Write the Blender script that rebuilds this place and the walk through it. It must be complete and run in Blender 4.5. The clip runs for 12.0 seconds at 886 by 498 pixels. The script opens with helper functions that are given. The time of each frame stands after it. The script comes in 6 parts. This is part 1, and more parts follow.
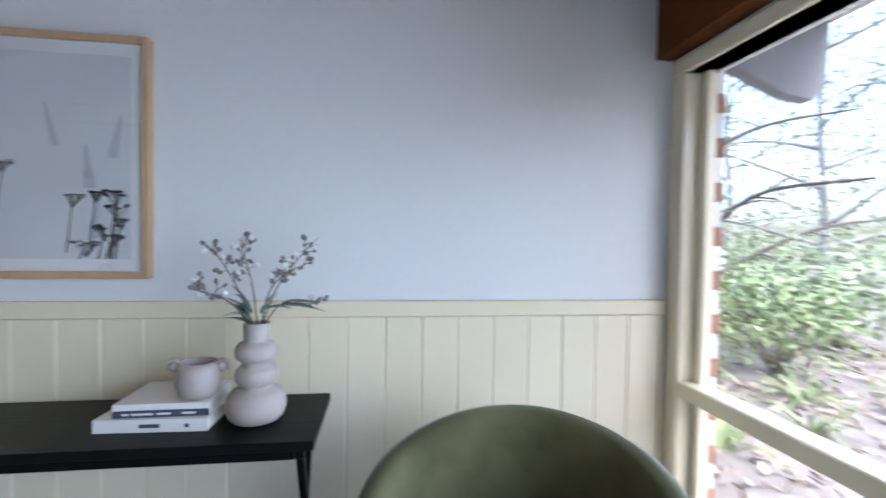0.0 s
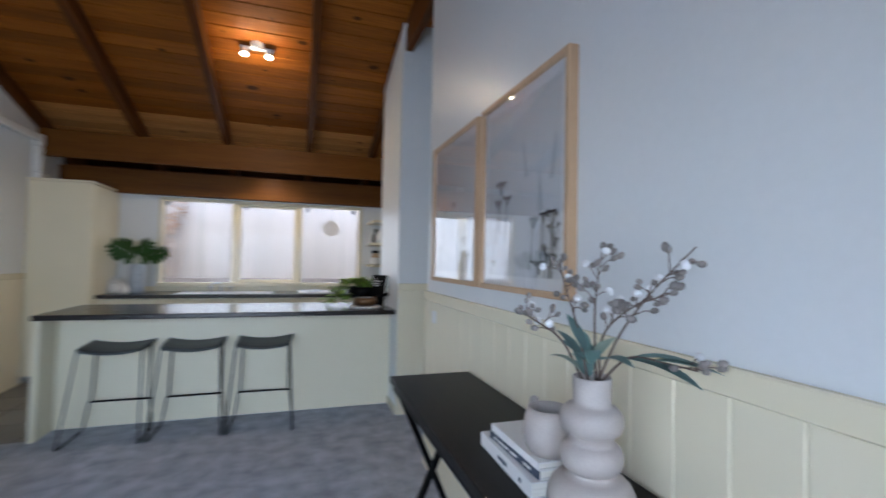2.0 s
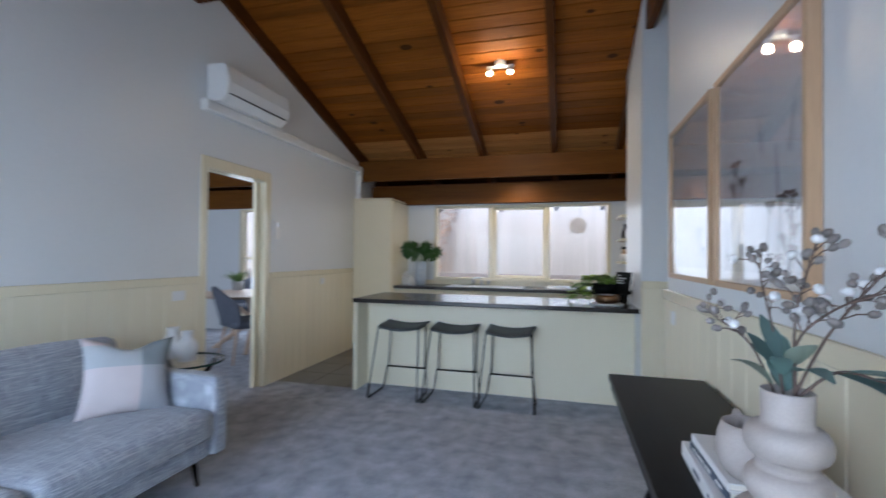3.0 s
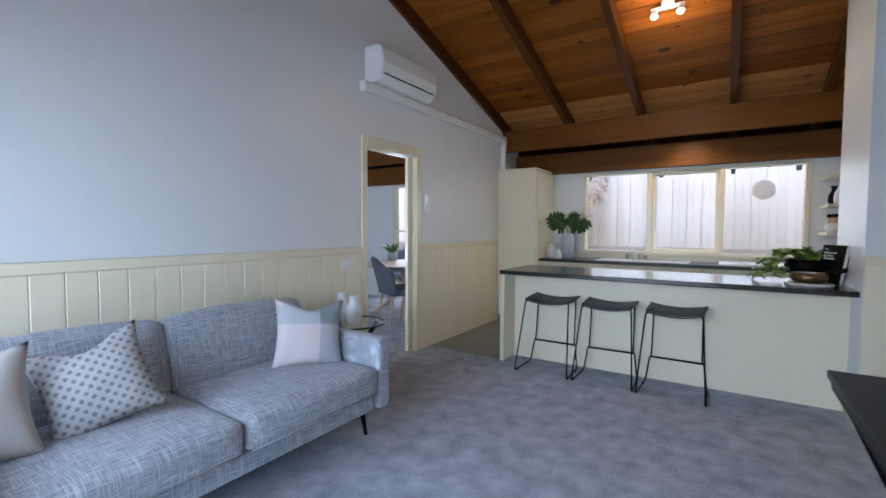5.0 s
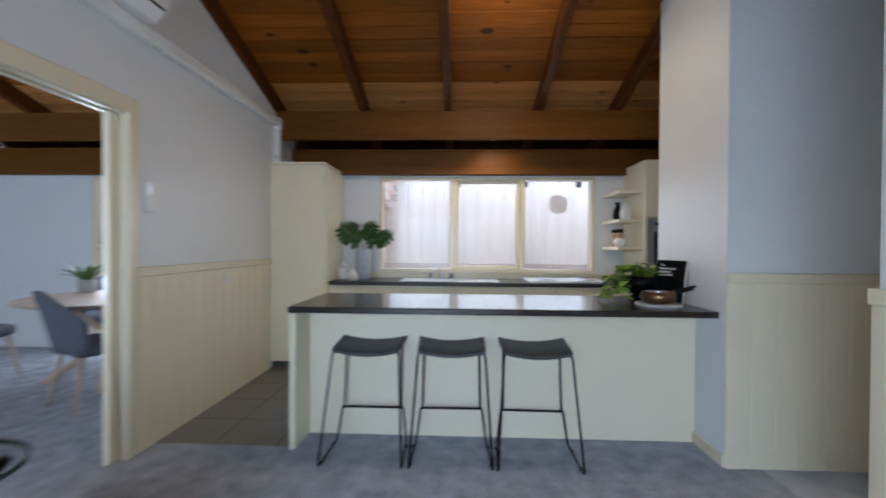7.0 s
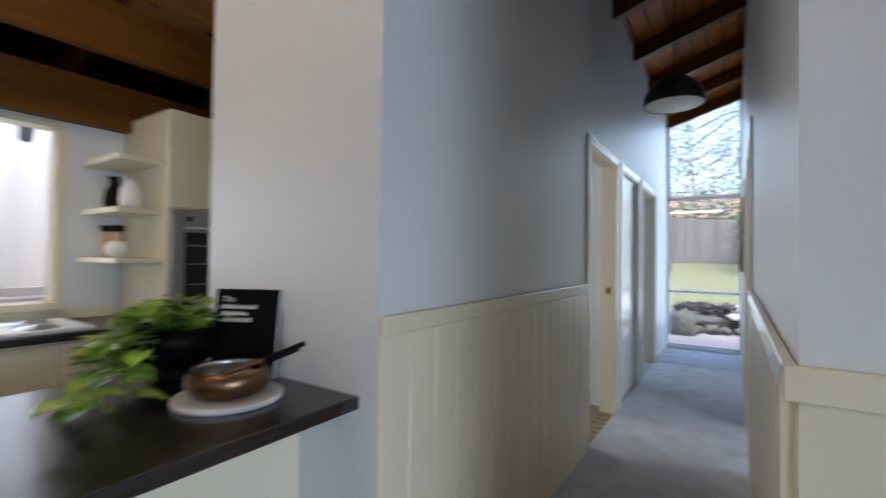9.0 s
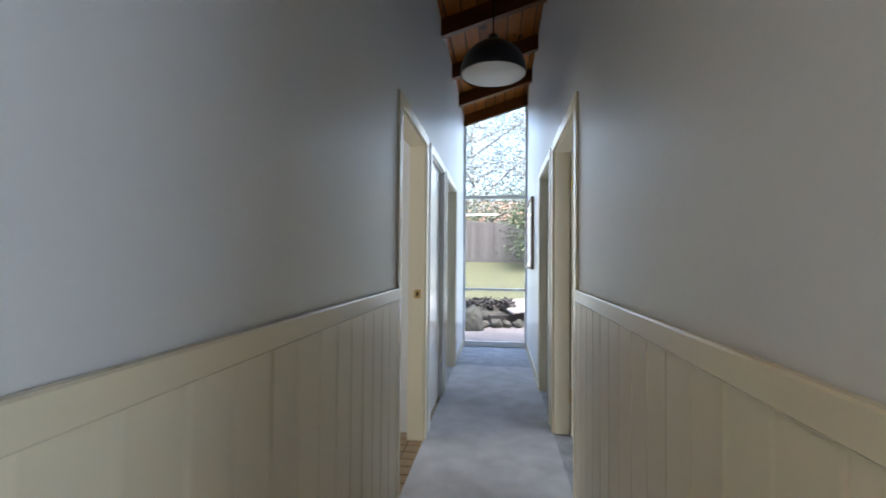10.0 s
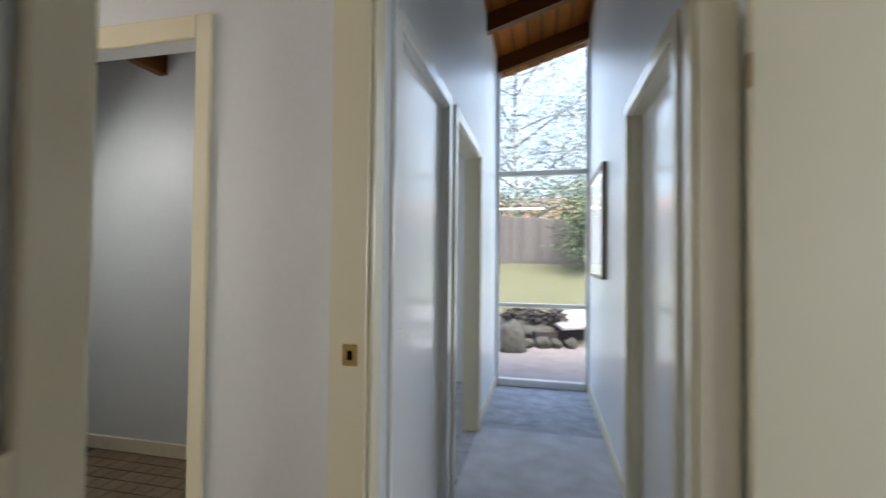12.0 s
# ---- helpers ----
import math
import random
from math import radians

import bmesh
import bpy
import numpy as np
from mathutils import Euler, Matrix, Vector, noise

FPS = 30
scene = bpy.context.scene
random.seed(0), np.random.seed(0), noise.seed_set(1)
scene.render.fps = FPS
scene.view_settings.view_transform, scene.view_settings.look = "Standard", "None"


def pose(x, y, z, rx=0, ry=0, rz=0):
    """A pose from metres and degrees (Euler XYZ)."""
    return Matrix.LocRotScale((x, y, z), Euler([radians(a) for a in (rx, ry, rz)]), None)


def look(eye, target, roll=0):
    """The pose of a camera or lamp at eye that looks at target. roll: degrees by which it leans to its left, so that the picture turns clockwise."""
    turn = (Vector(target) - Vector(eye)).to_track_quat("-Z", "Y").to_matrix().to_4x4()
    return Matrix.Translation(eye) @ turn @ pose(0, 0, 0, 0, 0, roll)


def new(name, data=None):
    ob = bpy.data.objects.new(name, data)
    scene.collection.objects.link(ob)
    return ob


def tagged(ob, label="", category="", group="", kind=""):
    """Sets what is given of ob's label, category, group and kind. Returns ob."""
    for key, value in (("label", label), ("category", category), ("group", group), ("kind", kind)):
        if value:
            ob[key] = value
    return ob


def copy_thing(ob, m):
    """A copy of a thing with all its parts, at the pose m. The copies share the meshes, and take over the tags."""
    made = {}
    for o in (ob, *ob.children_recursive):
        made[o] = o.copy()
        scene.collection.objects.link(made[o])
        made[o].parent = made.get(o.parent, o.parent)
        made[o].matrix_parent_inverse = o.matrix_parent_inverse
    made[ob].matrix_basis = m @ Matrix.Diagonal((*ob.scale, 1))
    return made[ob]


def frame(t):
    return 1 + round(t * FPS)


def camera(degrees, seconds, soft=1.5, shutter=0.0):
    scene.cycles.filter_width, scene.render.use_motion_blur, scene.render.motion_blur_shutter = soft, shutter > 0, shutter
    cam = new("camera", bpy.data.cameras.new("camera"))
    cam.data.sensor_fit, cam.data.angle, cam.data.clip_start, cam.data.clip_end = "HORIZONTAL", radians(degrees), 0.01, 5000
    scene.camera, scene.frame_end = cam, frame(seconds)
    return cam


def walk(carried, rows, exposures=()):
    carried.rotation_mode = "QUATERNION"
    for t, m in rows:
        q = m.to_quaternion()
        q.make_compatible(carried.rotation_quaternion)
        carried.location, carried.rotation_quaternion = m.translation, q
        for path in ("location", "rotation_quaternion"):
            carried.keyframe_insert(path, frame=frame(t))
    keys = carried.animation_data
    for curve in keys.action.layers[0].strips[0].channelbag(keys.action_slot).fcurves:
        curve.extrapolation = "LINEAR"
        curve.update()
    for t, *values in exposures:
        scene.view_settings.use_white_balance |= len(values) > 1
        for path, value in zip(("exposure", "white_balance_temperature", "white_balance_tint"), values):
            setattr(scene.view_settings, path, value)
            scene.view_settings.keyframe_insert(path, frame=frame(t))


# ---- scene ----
cam = camera(90.2, 12.0, shutter=0.5)
PATH = [
    (0, (0.218, 0.217, 1.325), (0.483, 2.199, 1.279), 0.9),
    (0.5, (0.332, 0.445, 1.267), (-0.031, 2.411, 1.325), 1.0),
    (1, (0.46, 0.705, 1.276), (-0.565, 2.422, 1.338), 1.2),
    (1.5, (0.497, 0.893, 1.28), (-1.048, 2.162, 1.339), 1.1),
    (2, (0.595, 1.02, 1.29), (-1.306, 1.64, 1.348), 1.1),
    (2.5, (0.656, 1.114, 1.294), (-1.343, 1.153, 1.347), 0.9),
    (3, (0.701, 1.222, 1.284), (-1.229, 0.699, 1.314), 0.6),
    (3.5, (0.729, 1.275, 1.255), (-1.083, 0.428, 1.271), 0.6),
    (5.3, (0.639, 1.015, 1.272), (-1.032, -0.079, 1.174), 0.2),
    (5.5, (0.632, 0.839, 1.293), (-1.081, -0.187, 1.188), 0.3),
    (6, (0.334, 0.574, 1.272), (-1.49, -0.241, 1.18), 0.4),
    (6.5, (-0.054, 0.36, 1.27), (-1.99, -0.137, 1.209), 0.6),
    (6.7, (-0.242, 0.329, 1.244), (-2.213, -0.008, 1.203), 0.5),
    (8.5, (-1.924, 0.586, 1.268), (-3.449, 1.88, 1.287), 1.1),
    (9, (-2.26, 0.901, 1.267), (-3.362, 2.57, 1.302), 0.8),
    (9.5, (-2.456, 1.249, 1.246), (-3.096, 3.143, 1.289), 0.8),
    (10, (-2.571, 1.696, 1.245), (-2.822, 3.68, 1.292), 0.5),
    (10.5, (-2.615, 2.139, 1.251), (-2.727, 4.135, 1.295), 0.5),
    (11, (-2.588, 2.657, 1.259), (-2.651, 4.656, 1.303), 0.4),
    (11.5, (-2.571, 3.12, 1.269), (-2.657, 5.118, 1.314), 0.7),
    (12, (-2.606, 3.563, 1.273), (-3.051, 5.513, 1.319), 0.6),
]
EXPOSURES = [(0.0, 2.72, 5700, 10), (0.5, 2.60, 5700, 10), (1.0, 2.47, 5700, 10), (1.5, 2.54, 5700, 10), (2.5, 2.56, 5650, 10), (3.5, 2.68, 5600, 10), (5.5, 2.72, 5650, 10), (6.5, 2.74, 5640, 10), (8.5, 2.80, 5700, 10), (9.0, 2.80, 5800, 10), (9.5, 2.80, 5900, 10), (10.5, 2.94, 6180, 10), (11.0, 3.00, 6230, 10), (11.5, 2.96, 6300, 10), (12.0, 2.68, 6380, 10)]
walk(cam, [(t, look(eye, target, roll)) for t, eye, target, roll in PATH], EXPOSURES)

# ---- world and light ----
world = bpy.data.worlds.new("overcast_sky")
scene.world = world
world.use_nodes = True
wn = world.node_tree.nodes
sky = wn.new("ShaderNodeTexSky")
sky.sky_type, sky.sun_disc = "NISHITA", False
sky.sun_elevation, sky.sun_rotation = radians(59.5), radians(148)
sky.air_density, sky.dust_density, sky.ozone_density = 1.0, 4.5, 1.5
wn["Background"].inputs["Strength"].default_value = 0.15
world.node_tree.links.new(sky.outputs[0], wn["Background"].inputs["Color"])

sun_data = bpy.data.lights.new("sun", "SUN")
sun_data.energy, sun_data.angle, sun_data.color = 0.6, radians(30), (1.0, 0.98, 0.95)
sun = new("sun", sun_data)
sun.matrix_world = look((5, -8, 16), (0, 0, 0))


def daylight_lamp(name, eye, target, width, height, watts, colour):
    """An added area lamp in place of daylight, with or without a window."""
    data = bpy.data.lights.new(name, "AREA")
    data.shape, data.size, data.size_y, data.energy, data.color = "RECTANGLE", width, height, watts, colour
    ob = new(name, data)
    ob.matrix_world = look(eye, target)
    return ob


daylight_lamp("daylight_east", (1.42, -0.25, 1.15), (-1.0, -0.15, 0.60), 2.2, 1.6, 7.5, (0.74, 0.87, 1.0)).data.spread = radians(140)
daylight_lamp("daylight_hall", (-2.627, 8.04, 1.7), (-2.627, 4.0, 1.1), 0.84, 2.8, 1.3, (0.82, 0.91, 1.0))
daylight_lamp("daylight_kitchen", (-5.53, 0.6, 1.47), (-3.0, 0.5, 0.75), 2.2, 0.92, 1.2, (0.86, 0.93, 1.0))
daylight_lamp("daylight_dining_west", (-5.53, -3.15, 1.1), (-3.4, -2.6, 0.2), 1.6, 1.7, 4.5, (0.90, 0.95, 1.0))
# added fill: the dining room has no window on this side
daylight_lamp("fill_dining", (1.28, -3.6, 1.3), (-3.6, -3.2, 0.7), 2.6, 1.7, 20, (0.84, 0.92, 1.0))

# ---- materials ----


def material(name, colour, rough=0.6, second=None, scale=8.0, amount=0.5, bump=0.0, bump_scale=60.0, metal=0.0,
             stretch=(1, 1, 1), vary=0.0, detail=6.0, spec=0.5, fine=0.0, fine_scale=200.0, coat=0.0):
    """A painted or natural surface: two colours mixed by noise, finer grain, relief and a change from piece to piece."""
    m = bpy.data.materials.new(name)
    m.use_nodes = True
    nt = m.node_tree
    n, l = nt.nodes, nt.links
    b = n["Principled BSDF"]
    b.inputs["Roughness"].default_value = rough
    b.inputs["Metallic"].default_value = metal
    b.inputs["Specular IOR Level"].default_value = spec
    b.inputs["Coat Weight"].default_value = coat
    tc = n.new("ShaderNodeTexCoord")
    mp = n.new("ShaderNodeMapping")
    mp.inputs["Scale"].default_value = stretch
    l.new(tc.outputs["Object"], mp.inputs[0])
    second = second or tuple(c * 0.88 for c in colour)
    no = n.new("ShaderNodeTexNoise")
    no.inputs["Scale"].default_value, no.inputs["Detail"].default_value = scale, detail
    l.new(mp.outputs[0], no.inputs["Vector"])
    ramp = n.new("ShaderNodeMapRange")
    ramp.inputs[1].default_value, ramp.inputs[2].default_value = 0.5 - 0.5 * amount, 0.5 + 0.5 * amount
    l.new(no.outputs[0], ramp.inputs[0])
    mix = n.new("ShaderNodeMix")
    mix.data_type = "RGBA"
    mix.inputs["A"].default_value, mix.inputs["B"].default_value = (*colour, 1), (*second, 1)
    l.new(ramp.outputs[0], mix.inputs["Factor"])
    out = mix.outputs["Result"]
    hsv = None
    if fine:
        f = n.new("ShaderNodeTexNoise")
        f.inputs["Scale"].default_value, f.inputs["Detail"].default_value = fine_scale, 2.0
        l.new(mp.outputs[0], f.inputs["Vector"])
        fr = n.new("ShaderNodeMapRange")
        fr.inputs[1].default_value, fr.inputs[2].default_value = 0.3, 0.7
        fr.inputs[3].default_value, fr.inputs[4].default_value = 1 - fine, 1 + fine
        l.new(f.outputs[0], fr.inputs[0])
        hsv = n.new("ShaderNodeHueSaturation")
        l.new(fr.outputs[0], hsv.inputs["Value"])
        l.new(out, hsv.inputs["Color"])
        out = hsv.outputs[0]
    if vary:
        info = n.new("ShaderNodeObjectInfo")
        geo = n.new("ShaderNodeNewGeometry")
        add = n.new("ShaderNodeMath")
        add.operation = "ADD"
        l.new(info.outputs["Random"], add.inputs[0])
        l.new(geo.outputs["Random Per Island"], add.inputs[1])
        wrap = n.new("ShaderNodeMath")
        wrap.operation = "FRACT"
        l.new(add.outputs[0], wrap.inputs[0])
        vr = n.new("ShaderNodeMapRange")
        vr.inputs[3].default_value, vr.inputs[4].default_value = 1 - vary, 1 + vary
        l.new(wrap.outputs[0], vr.inputs[0])
        h2 = n.new("ShaderNodeHueSaturation")
        l.new(vr.outputs[0], h2.inputs["Value"])
        l.new(out, h2.inputs["Color"])
        out = h2.outputs[0]
    l.new(out, b.inputs["Base Color"])
    if bump:
        bn = n.new("ShaderNodeTexNoise")
        bn.inputs["Scale"].default_value, bn.inputs["Detail"].default_value = bump_scale, 5.0
        l.new(mp.outputs[0], bn.inputs["Vector"])
        bp = n.new("ShaderNodeBump")
        bp.inputs["Strength"].default_value, bp.inputs["Distance"].default_value = bump, 0.004
        l.new(bn.outputs[0], bp.inputs["Height"])
        l.new(bp.outputs[0], b.inputs["Normal"])
    return m


def glass_material(name="window_glass", low=0.03, high=0.9):
    m = bpy.data.materials.new(name)
    m.use_nodes = True
    n, l = m.node_tree.nodes, m.node_tree.links
    n.remove(n["Principled BSDF"])
    clear, gloss, mixer, weight, power, reach = (n.new(k) for k in ("ShaderNodeBsdfTransparent", "ShaderNodeBsdfGlossy", "ShaderNodeMixShader", "ShaderNodeLayerWeight", "ShaderNodeMath", "ShaderNodeMapRange"))
    gloss.inputs["Roughness"].default_value = 0.0
    weight.inputs["Blend"].default_value = 0.5
    power.operation = "POWER"
    power.inputs[1].default_value = 3.2
    reach.inputs[3].default_value, reach.inputs[4].default_value = low, high
    l.new(weight.outputs["Facing"], power.inputs[0])
    l.new(power.outputs[0], reach.inputs[0])
    l.new(reach.outputs[0], mixer.inputs[0])
    l.new(clear.outputs[0], mixer.inputs[1])
    l.new(gloss.outputs[0], mixer.inputs[2])
    l.new(mixer.outputs[0], n["Material Output"].inputs[0])
    return m


def glowing(name, colour, strength):
    m = bpy.data.materials.new(name)
    m.use_nodes = True
    b = m.node_tree.nodes["Principled BSDF"]
    b.inputs["Base Color"].default_value = (*colour, 1)
    b.inputs["Emission Color"].default_value = (*colour, 1)
    b.inputs["Emission Strength"].default_value = strength
    return m


def weave_material(name, light, dark, scale=130.0):
    """A loosely woven cloth: threads of two tones, thick and thin, across each other."""
    m = bpy.data.materials.new(name)
    m.use_nodes = True
    n, l = m.node_tree.nodes, m.node_tree.links
    b = n["Principled BSDF"]
    b.inputs["Roughness"].default_value = 0.9
    b.inputs["Sheen Weight"].default_value = 0.2
    tc = n.new("ShaderNodeTexCoord")
    threads = []
    for stretch in ((1.0, 0.05, 0.05), (0.05, 1.0, 1.0)):
        mp = n.new("ShaderNodeMapping")
        mp.inputs["Scale"].default_value = stretch
        l.new(tc.outputs["Object"], mp.inputs[0])
        no = n.new("ShaderNodeTexNoise")
        no.inputs["Scale"].default_value, no.inputs["Detail"].default_value = scale, 3.0
        l.new(mp.outputs[0], no.inputs["Vector"])
        threads.append(no.outputs[0])
    top = n.new("ShaderNodeMath")
    top.operation = "MAXIMUM"
    l.new(threads[0], top.inputs[0])
    l.new(threads[1], top.inputs[1])
    ramp = n.new("ShaderNodeMapRange")
    ramp.inputs[1].default_value, ramp.inputs[2].default_value = 0.44, 0.7
    l.new(top.outputs[0], ramp.inputs[0])
    mix = n.new("ShaderNodeMix")
    mix.data_type = "RGBA"
    mix.inputs["A"].default_value, mix.inputs["B"].default_value = (*dark, 1), (*light, 1)
    l.new(ramp.outputs[0], mix.inputs["Factor"])
    l.new(mix.outputs["Result"], b.inputs["Base Color"])
    bp = n.new("ShaderNodeBump")
    bp.inputs["Strength"].default_value, bp.inputs["Distance"].default_value = 0.5, 0.003
    l.new(top.outputs[0], bp.inputs["Height"])
    l.new(bp.outputs[0], b.inputs["Normal"])
    return m


PAINT = material("wall_paint", (0.735, 0.757, 0.768), 0.36, (0.695, 0.717, 0.73), 1.2, 0.8, 0.08, 130, fine=0.012, fine_scale=40)
CREAM = material("cream_paint", (0.80, 0.735, 0.565), 0.36, (0.745, 0.68, 0.51), 2.0, 0.8, 0.10, 70, stretch=(1, 1, 0.25), vary=0.02)
CREAM_TRIM = material("cream_trim_paint", (0.80, 0.735, 0.555), 0.22, (0.75, 0.685, 0.505), 2.5, 0.8, 0.06, 50)
WHITE_TRIM = material("white_trim_paint", (0.80, 0.80, 0.78), 0.17, (0.76, 0.76, 0.73), 3.0, 0.8, 0.05, 50)
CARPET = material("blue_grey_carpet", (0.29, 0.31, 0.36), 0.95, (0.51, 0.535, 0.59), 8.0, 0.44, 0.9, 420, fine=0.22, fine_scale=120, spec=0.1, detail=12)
# hallway carpet: daylight spilling from the doorways is put into this paler colour
CARPET_LIT = material("lit_blue_grey_carpet", (0.48, 0.50, 0.545), 0.95, (0.64, 0.66, 0.71), 6.0, 0.40, 0.9, 420, fine=0.14, fine_scale=330, spec=0.1, detail=9)


def pine_material(name, light, dark, knot):
    """Stained pine boards that run along y: long grain, a change from board to board, and scattered dark knots."""
    m = material(name, light, 0.50, dark, 8.0, 0.7, 0.12, 60, stretch=(1, 0.06, 1), vary=0.26, spec=0.12, fine=0.14, fine_scale=70)
    n, l = m.node_tree.nodes, m.node_tree.links
    b = n["Principled BSDF"]
    wood = b.inputs["Base Color"].links[0].from_socket
    tc, mp, vo = n.new("ShaderNodeTexCoord"), n.new("ShaderNodeMapping"), n.new("ShaderNodeTexVoronoi")
    mp.inputs["Scale"].default_value = (1.0, 0.55, 0.0)
    vo.inputs["Scale"].default_value, vo.inputs["Randomness"].default_value = 5.5, 1.0
    l.new(tc.outputs["Object"], mp.inputs[0])
    l.new(mp.outputs[0], vo.inputs["Vector"])
    size, near = n.new("ShaderNodeSeparateColor"), n.new("ShaderNodeMapRange")
    l.new(vo.outputs["Color"], size.inputs[0])
    reach = n.new("ShaderNodeMapRange")
    reach.inputs[1].default_value, reach.inputs[2].default_value = 0.15, 1.0
    reach.inputs[3].default_value, reach.inputs[4].default_value = 0.0, 0.19
    l.new(size.outputs[0], reach.inputs[0])
    gap = n.new("ShaderNodeMath")
    gap.operation = "SUBTRACT"
    l.new(reach.outputs[0], gap.inputs[0])
    l.new(vo.outputs["Distance"], gap.inputs[1])
    near.inputs[1].default_value, near.inputs[2].default_value = -0.02, 0.03
    near.inputs[4].default_value = 0.8
    l.new(gap.outputs[0], near.inputs[0])
    mix = n.new("ShaderNodeMix")
    mix.data_type = "RGBA"
    mix.inputs["B"].default_value = (*knot, 1)
    l.new(near.outputs[0], mix.inputs["Factor"])
    l.new(wood, mix.inputs["A"])
    l.new(mix.outputs["Result"], b.inputs["Base Color"])
    return m


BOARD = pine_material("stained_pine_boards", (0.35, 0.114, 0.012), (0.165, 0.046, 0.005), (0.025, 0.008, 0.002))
# a paler tone for the lowest boards above the kitchen beam
BOARD_PALE = pine_material("pale_pine_boards", (0.50, 0.23, 0.07), (0.33, 0.135, 0.038), (0.06, 0.02, 0.006))
# near-black boards: the shade of the unlit roof gap put into their colour
BOARD_SHADED = pine_material("shaded_eave_boards", (0.055, 0.014, 0.004), (0.03, 0.008, 0.003), (0.01, 0.004, 0.002))
JOINT = material("dark_board_joint", (0.012, 0.006, 0.004), 0.9)
RAFTER = material("stained_timber_rafter", (0.130, 0.042, 0.007), 0.45, (0.07, 0.021, 0.004), 10.0, 0.8, 0.15, 60, stretch=(0.07, 1, 1), fine=0.1, fine_scale=60, spec=0.12)
BEAM = material("stained_timber_beam", (0.18, 0.068, 0.009), 0.45, (0.10, 0.035, 0.005), 10.0, 0.8, 0.15, 60, stretch=(1, 0.07, 1), fine=0.1, fine_scale=60, spec=0.15)
TILE = material("grey_slate_tile", (0.13, 0.125, 0.115), 0.30, (0.19, 0.18, 0.165), 6.0, 0.7, 0.15, 40, vary=0.08)
GROUT = material("grey_grout", (0.10, 0.10, 0.095), 0.9)
STONE_TOP = material("dark_brown_laminate", (0.014, 0.011, 0.011), 0.24, (0.024, 0.019, 0.018), 160, 0.4, fine=0.2, fine_scale=500, coat=0.08)
BLACK = material("black_powder_coat", (0.0025, 0.0025, 0.003), 0.42, (0.005, 0.005, 0.0055), 30, 0.5, 0.05, 300, spec=0.09)
BLACK_TOP = material("black_ash_veneer", (0.0035, 0.0035, 0.0035), 0.36, (0.008, 0.0075, 0.0075), 14, 0.6, 0.12, 60, stretch=(0.06, 1, 1), spec=0.10)
GREY_SEAT = material("dark_grey_moulded_seat", (0.035, 0.042, 0.045), 0.5, (0.05, 0.058, 0.06), 20, 0.5, 0.1, 200)
OAK = material("pale_oak_frame", (0.55, 0.38, 0.235), 0.5, (0.46, 0.30, 0.175), 18, 0.7, 0.12, 80, stretch=(1, 1, 0.12), fine=0.06, fine_scale=90)
WHITE_PLASTIC = material("white_plastic", (0.80, 0.80, 0.79), 0.3, (0.77, 0.77, 0.76), 5, 0.5)
CERAMIC = material("matt_stoneware", (0.43, 0.385, 0.355), 0.55, (0.37, 0.325, 0.295), 16, 0.6, 0.12, 120, fine=0.05, fine_scale=260)
CERAMIC_WHITE = material("white_stoneware", (0.78, 0.77, 0.75), 0.45, (0.70, 0.69, 0.67), 16, 0.6, 0.10, 120)
VELVET = material("olive_velvet", (0.062, 0.060, 0.024), 0.75, (0.125, 0.12, 0.058), 5, 0.35, 0.15, 300, fine=0.1, fine_scale=400, spec=0.2)
VELVET.node_tree.nodes["Principled BSDF"].inputs["Sheen Weight"].default_value = 0.7
VELVET.node_tree.nodes["Principled BSDF"].inputs["Sheen Roughness"].default_value = 0.35
SOFA = weave_material("grey_woven_upholstery", (0.48, 0.495, 0.53), (0.20, 0.215, 0.25), 210)
GLASS = glass_material("window_glass", 0.012)
BRASS = material("aged_brass", (0.55, 0.38, 0.14), 0.3, (0.40, 0.26, 0.09), 40, 0.6, metal=1.0)
STEEL = material("brushed_steel", (0.62, 0.62, 0.62), 0.28, (0.5, 0.5, 0.5), 60, 0.6, metal=1.0)
COPPER = material("copper_pan", (0.25, 0.150, 0.082), 0.33, (0.17, 0.098, 0.052), 25, 0.6, metal=1.0)
DARK_GLASS = material("dark_oven_glass", (0.012, 0.012, 0.013), 0.06)

# ---- mesh helpers ----


def mesh_object(name, bm, mat, parent=None, label="", smooth=False):
    me = bpy.data.meshes.new(name)
    bmesh.ops.recalc_face_normals(bm, faces=bm.faces)
    bm.to_mesh(me)
    bm.free()
    if mat:
        me.materials.append(mat)
    if smooth:
        me.shade_smooth()
    ob = new(name, me)
    if parent:
        ob.parent = parent
    if label:
        ob["label"] = label
    return ob


def part(name, bm, mat, parent, label="", smooth=False):
    return mesh_object(name, bm, mat, parent, label, smooth)


def structure(name, bm, mat, label, category):
    return tagged(mesh_object(name, bm, mat), label, category, kind="structure")


def thing(name, at, label, category, group="", turn=0.0):
    ob = new(name)
    ob.matrix_world = pose(*at, 0, 0, turn)
    ob.empty_display_size = 0.1
    return tagged(ob, label, category, group)


def box(bm, x0, x1, y0, y1, z0, z1, bevel=0.0, seg=1):
    m = Matrix.LocRotScale(((x0 + x1) / 2, (y0 + y1) / 2, (z0 + z1) / 2), None, (abs(x1 - x0), abs(y1 - y0), abs(z1 - z0)))
    r = bmesh.ops.create_cube(bm, size=1.0, matrix=m)
    if bevel:
        edges = list({e for v in r["verts"] for e in v.link_edges})
        bmesh.ops.bevel(bm, geom=edges, offset=bevel, segments=seg, profile=0.5, affect="EDGES")
    return bm


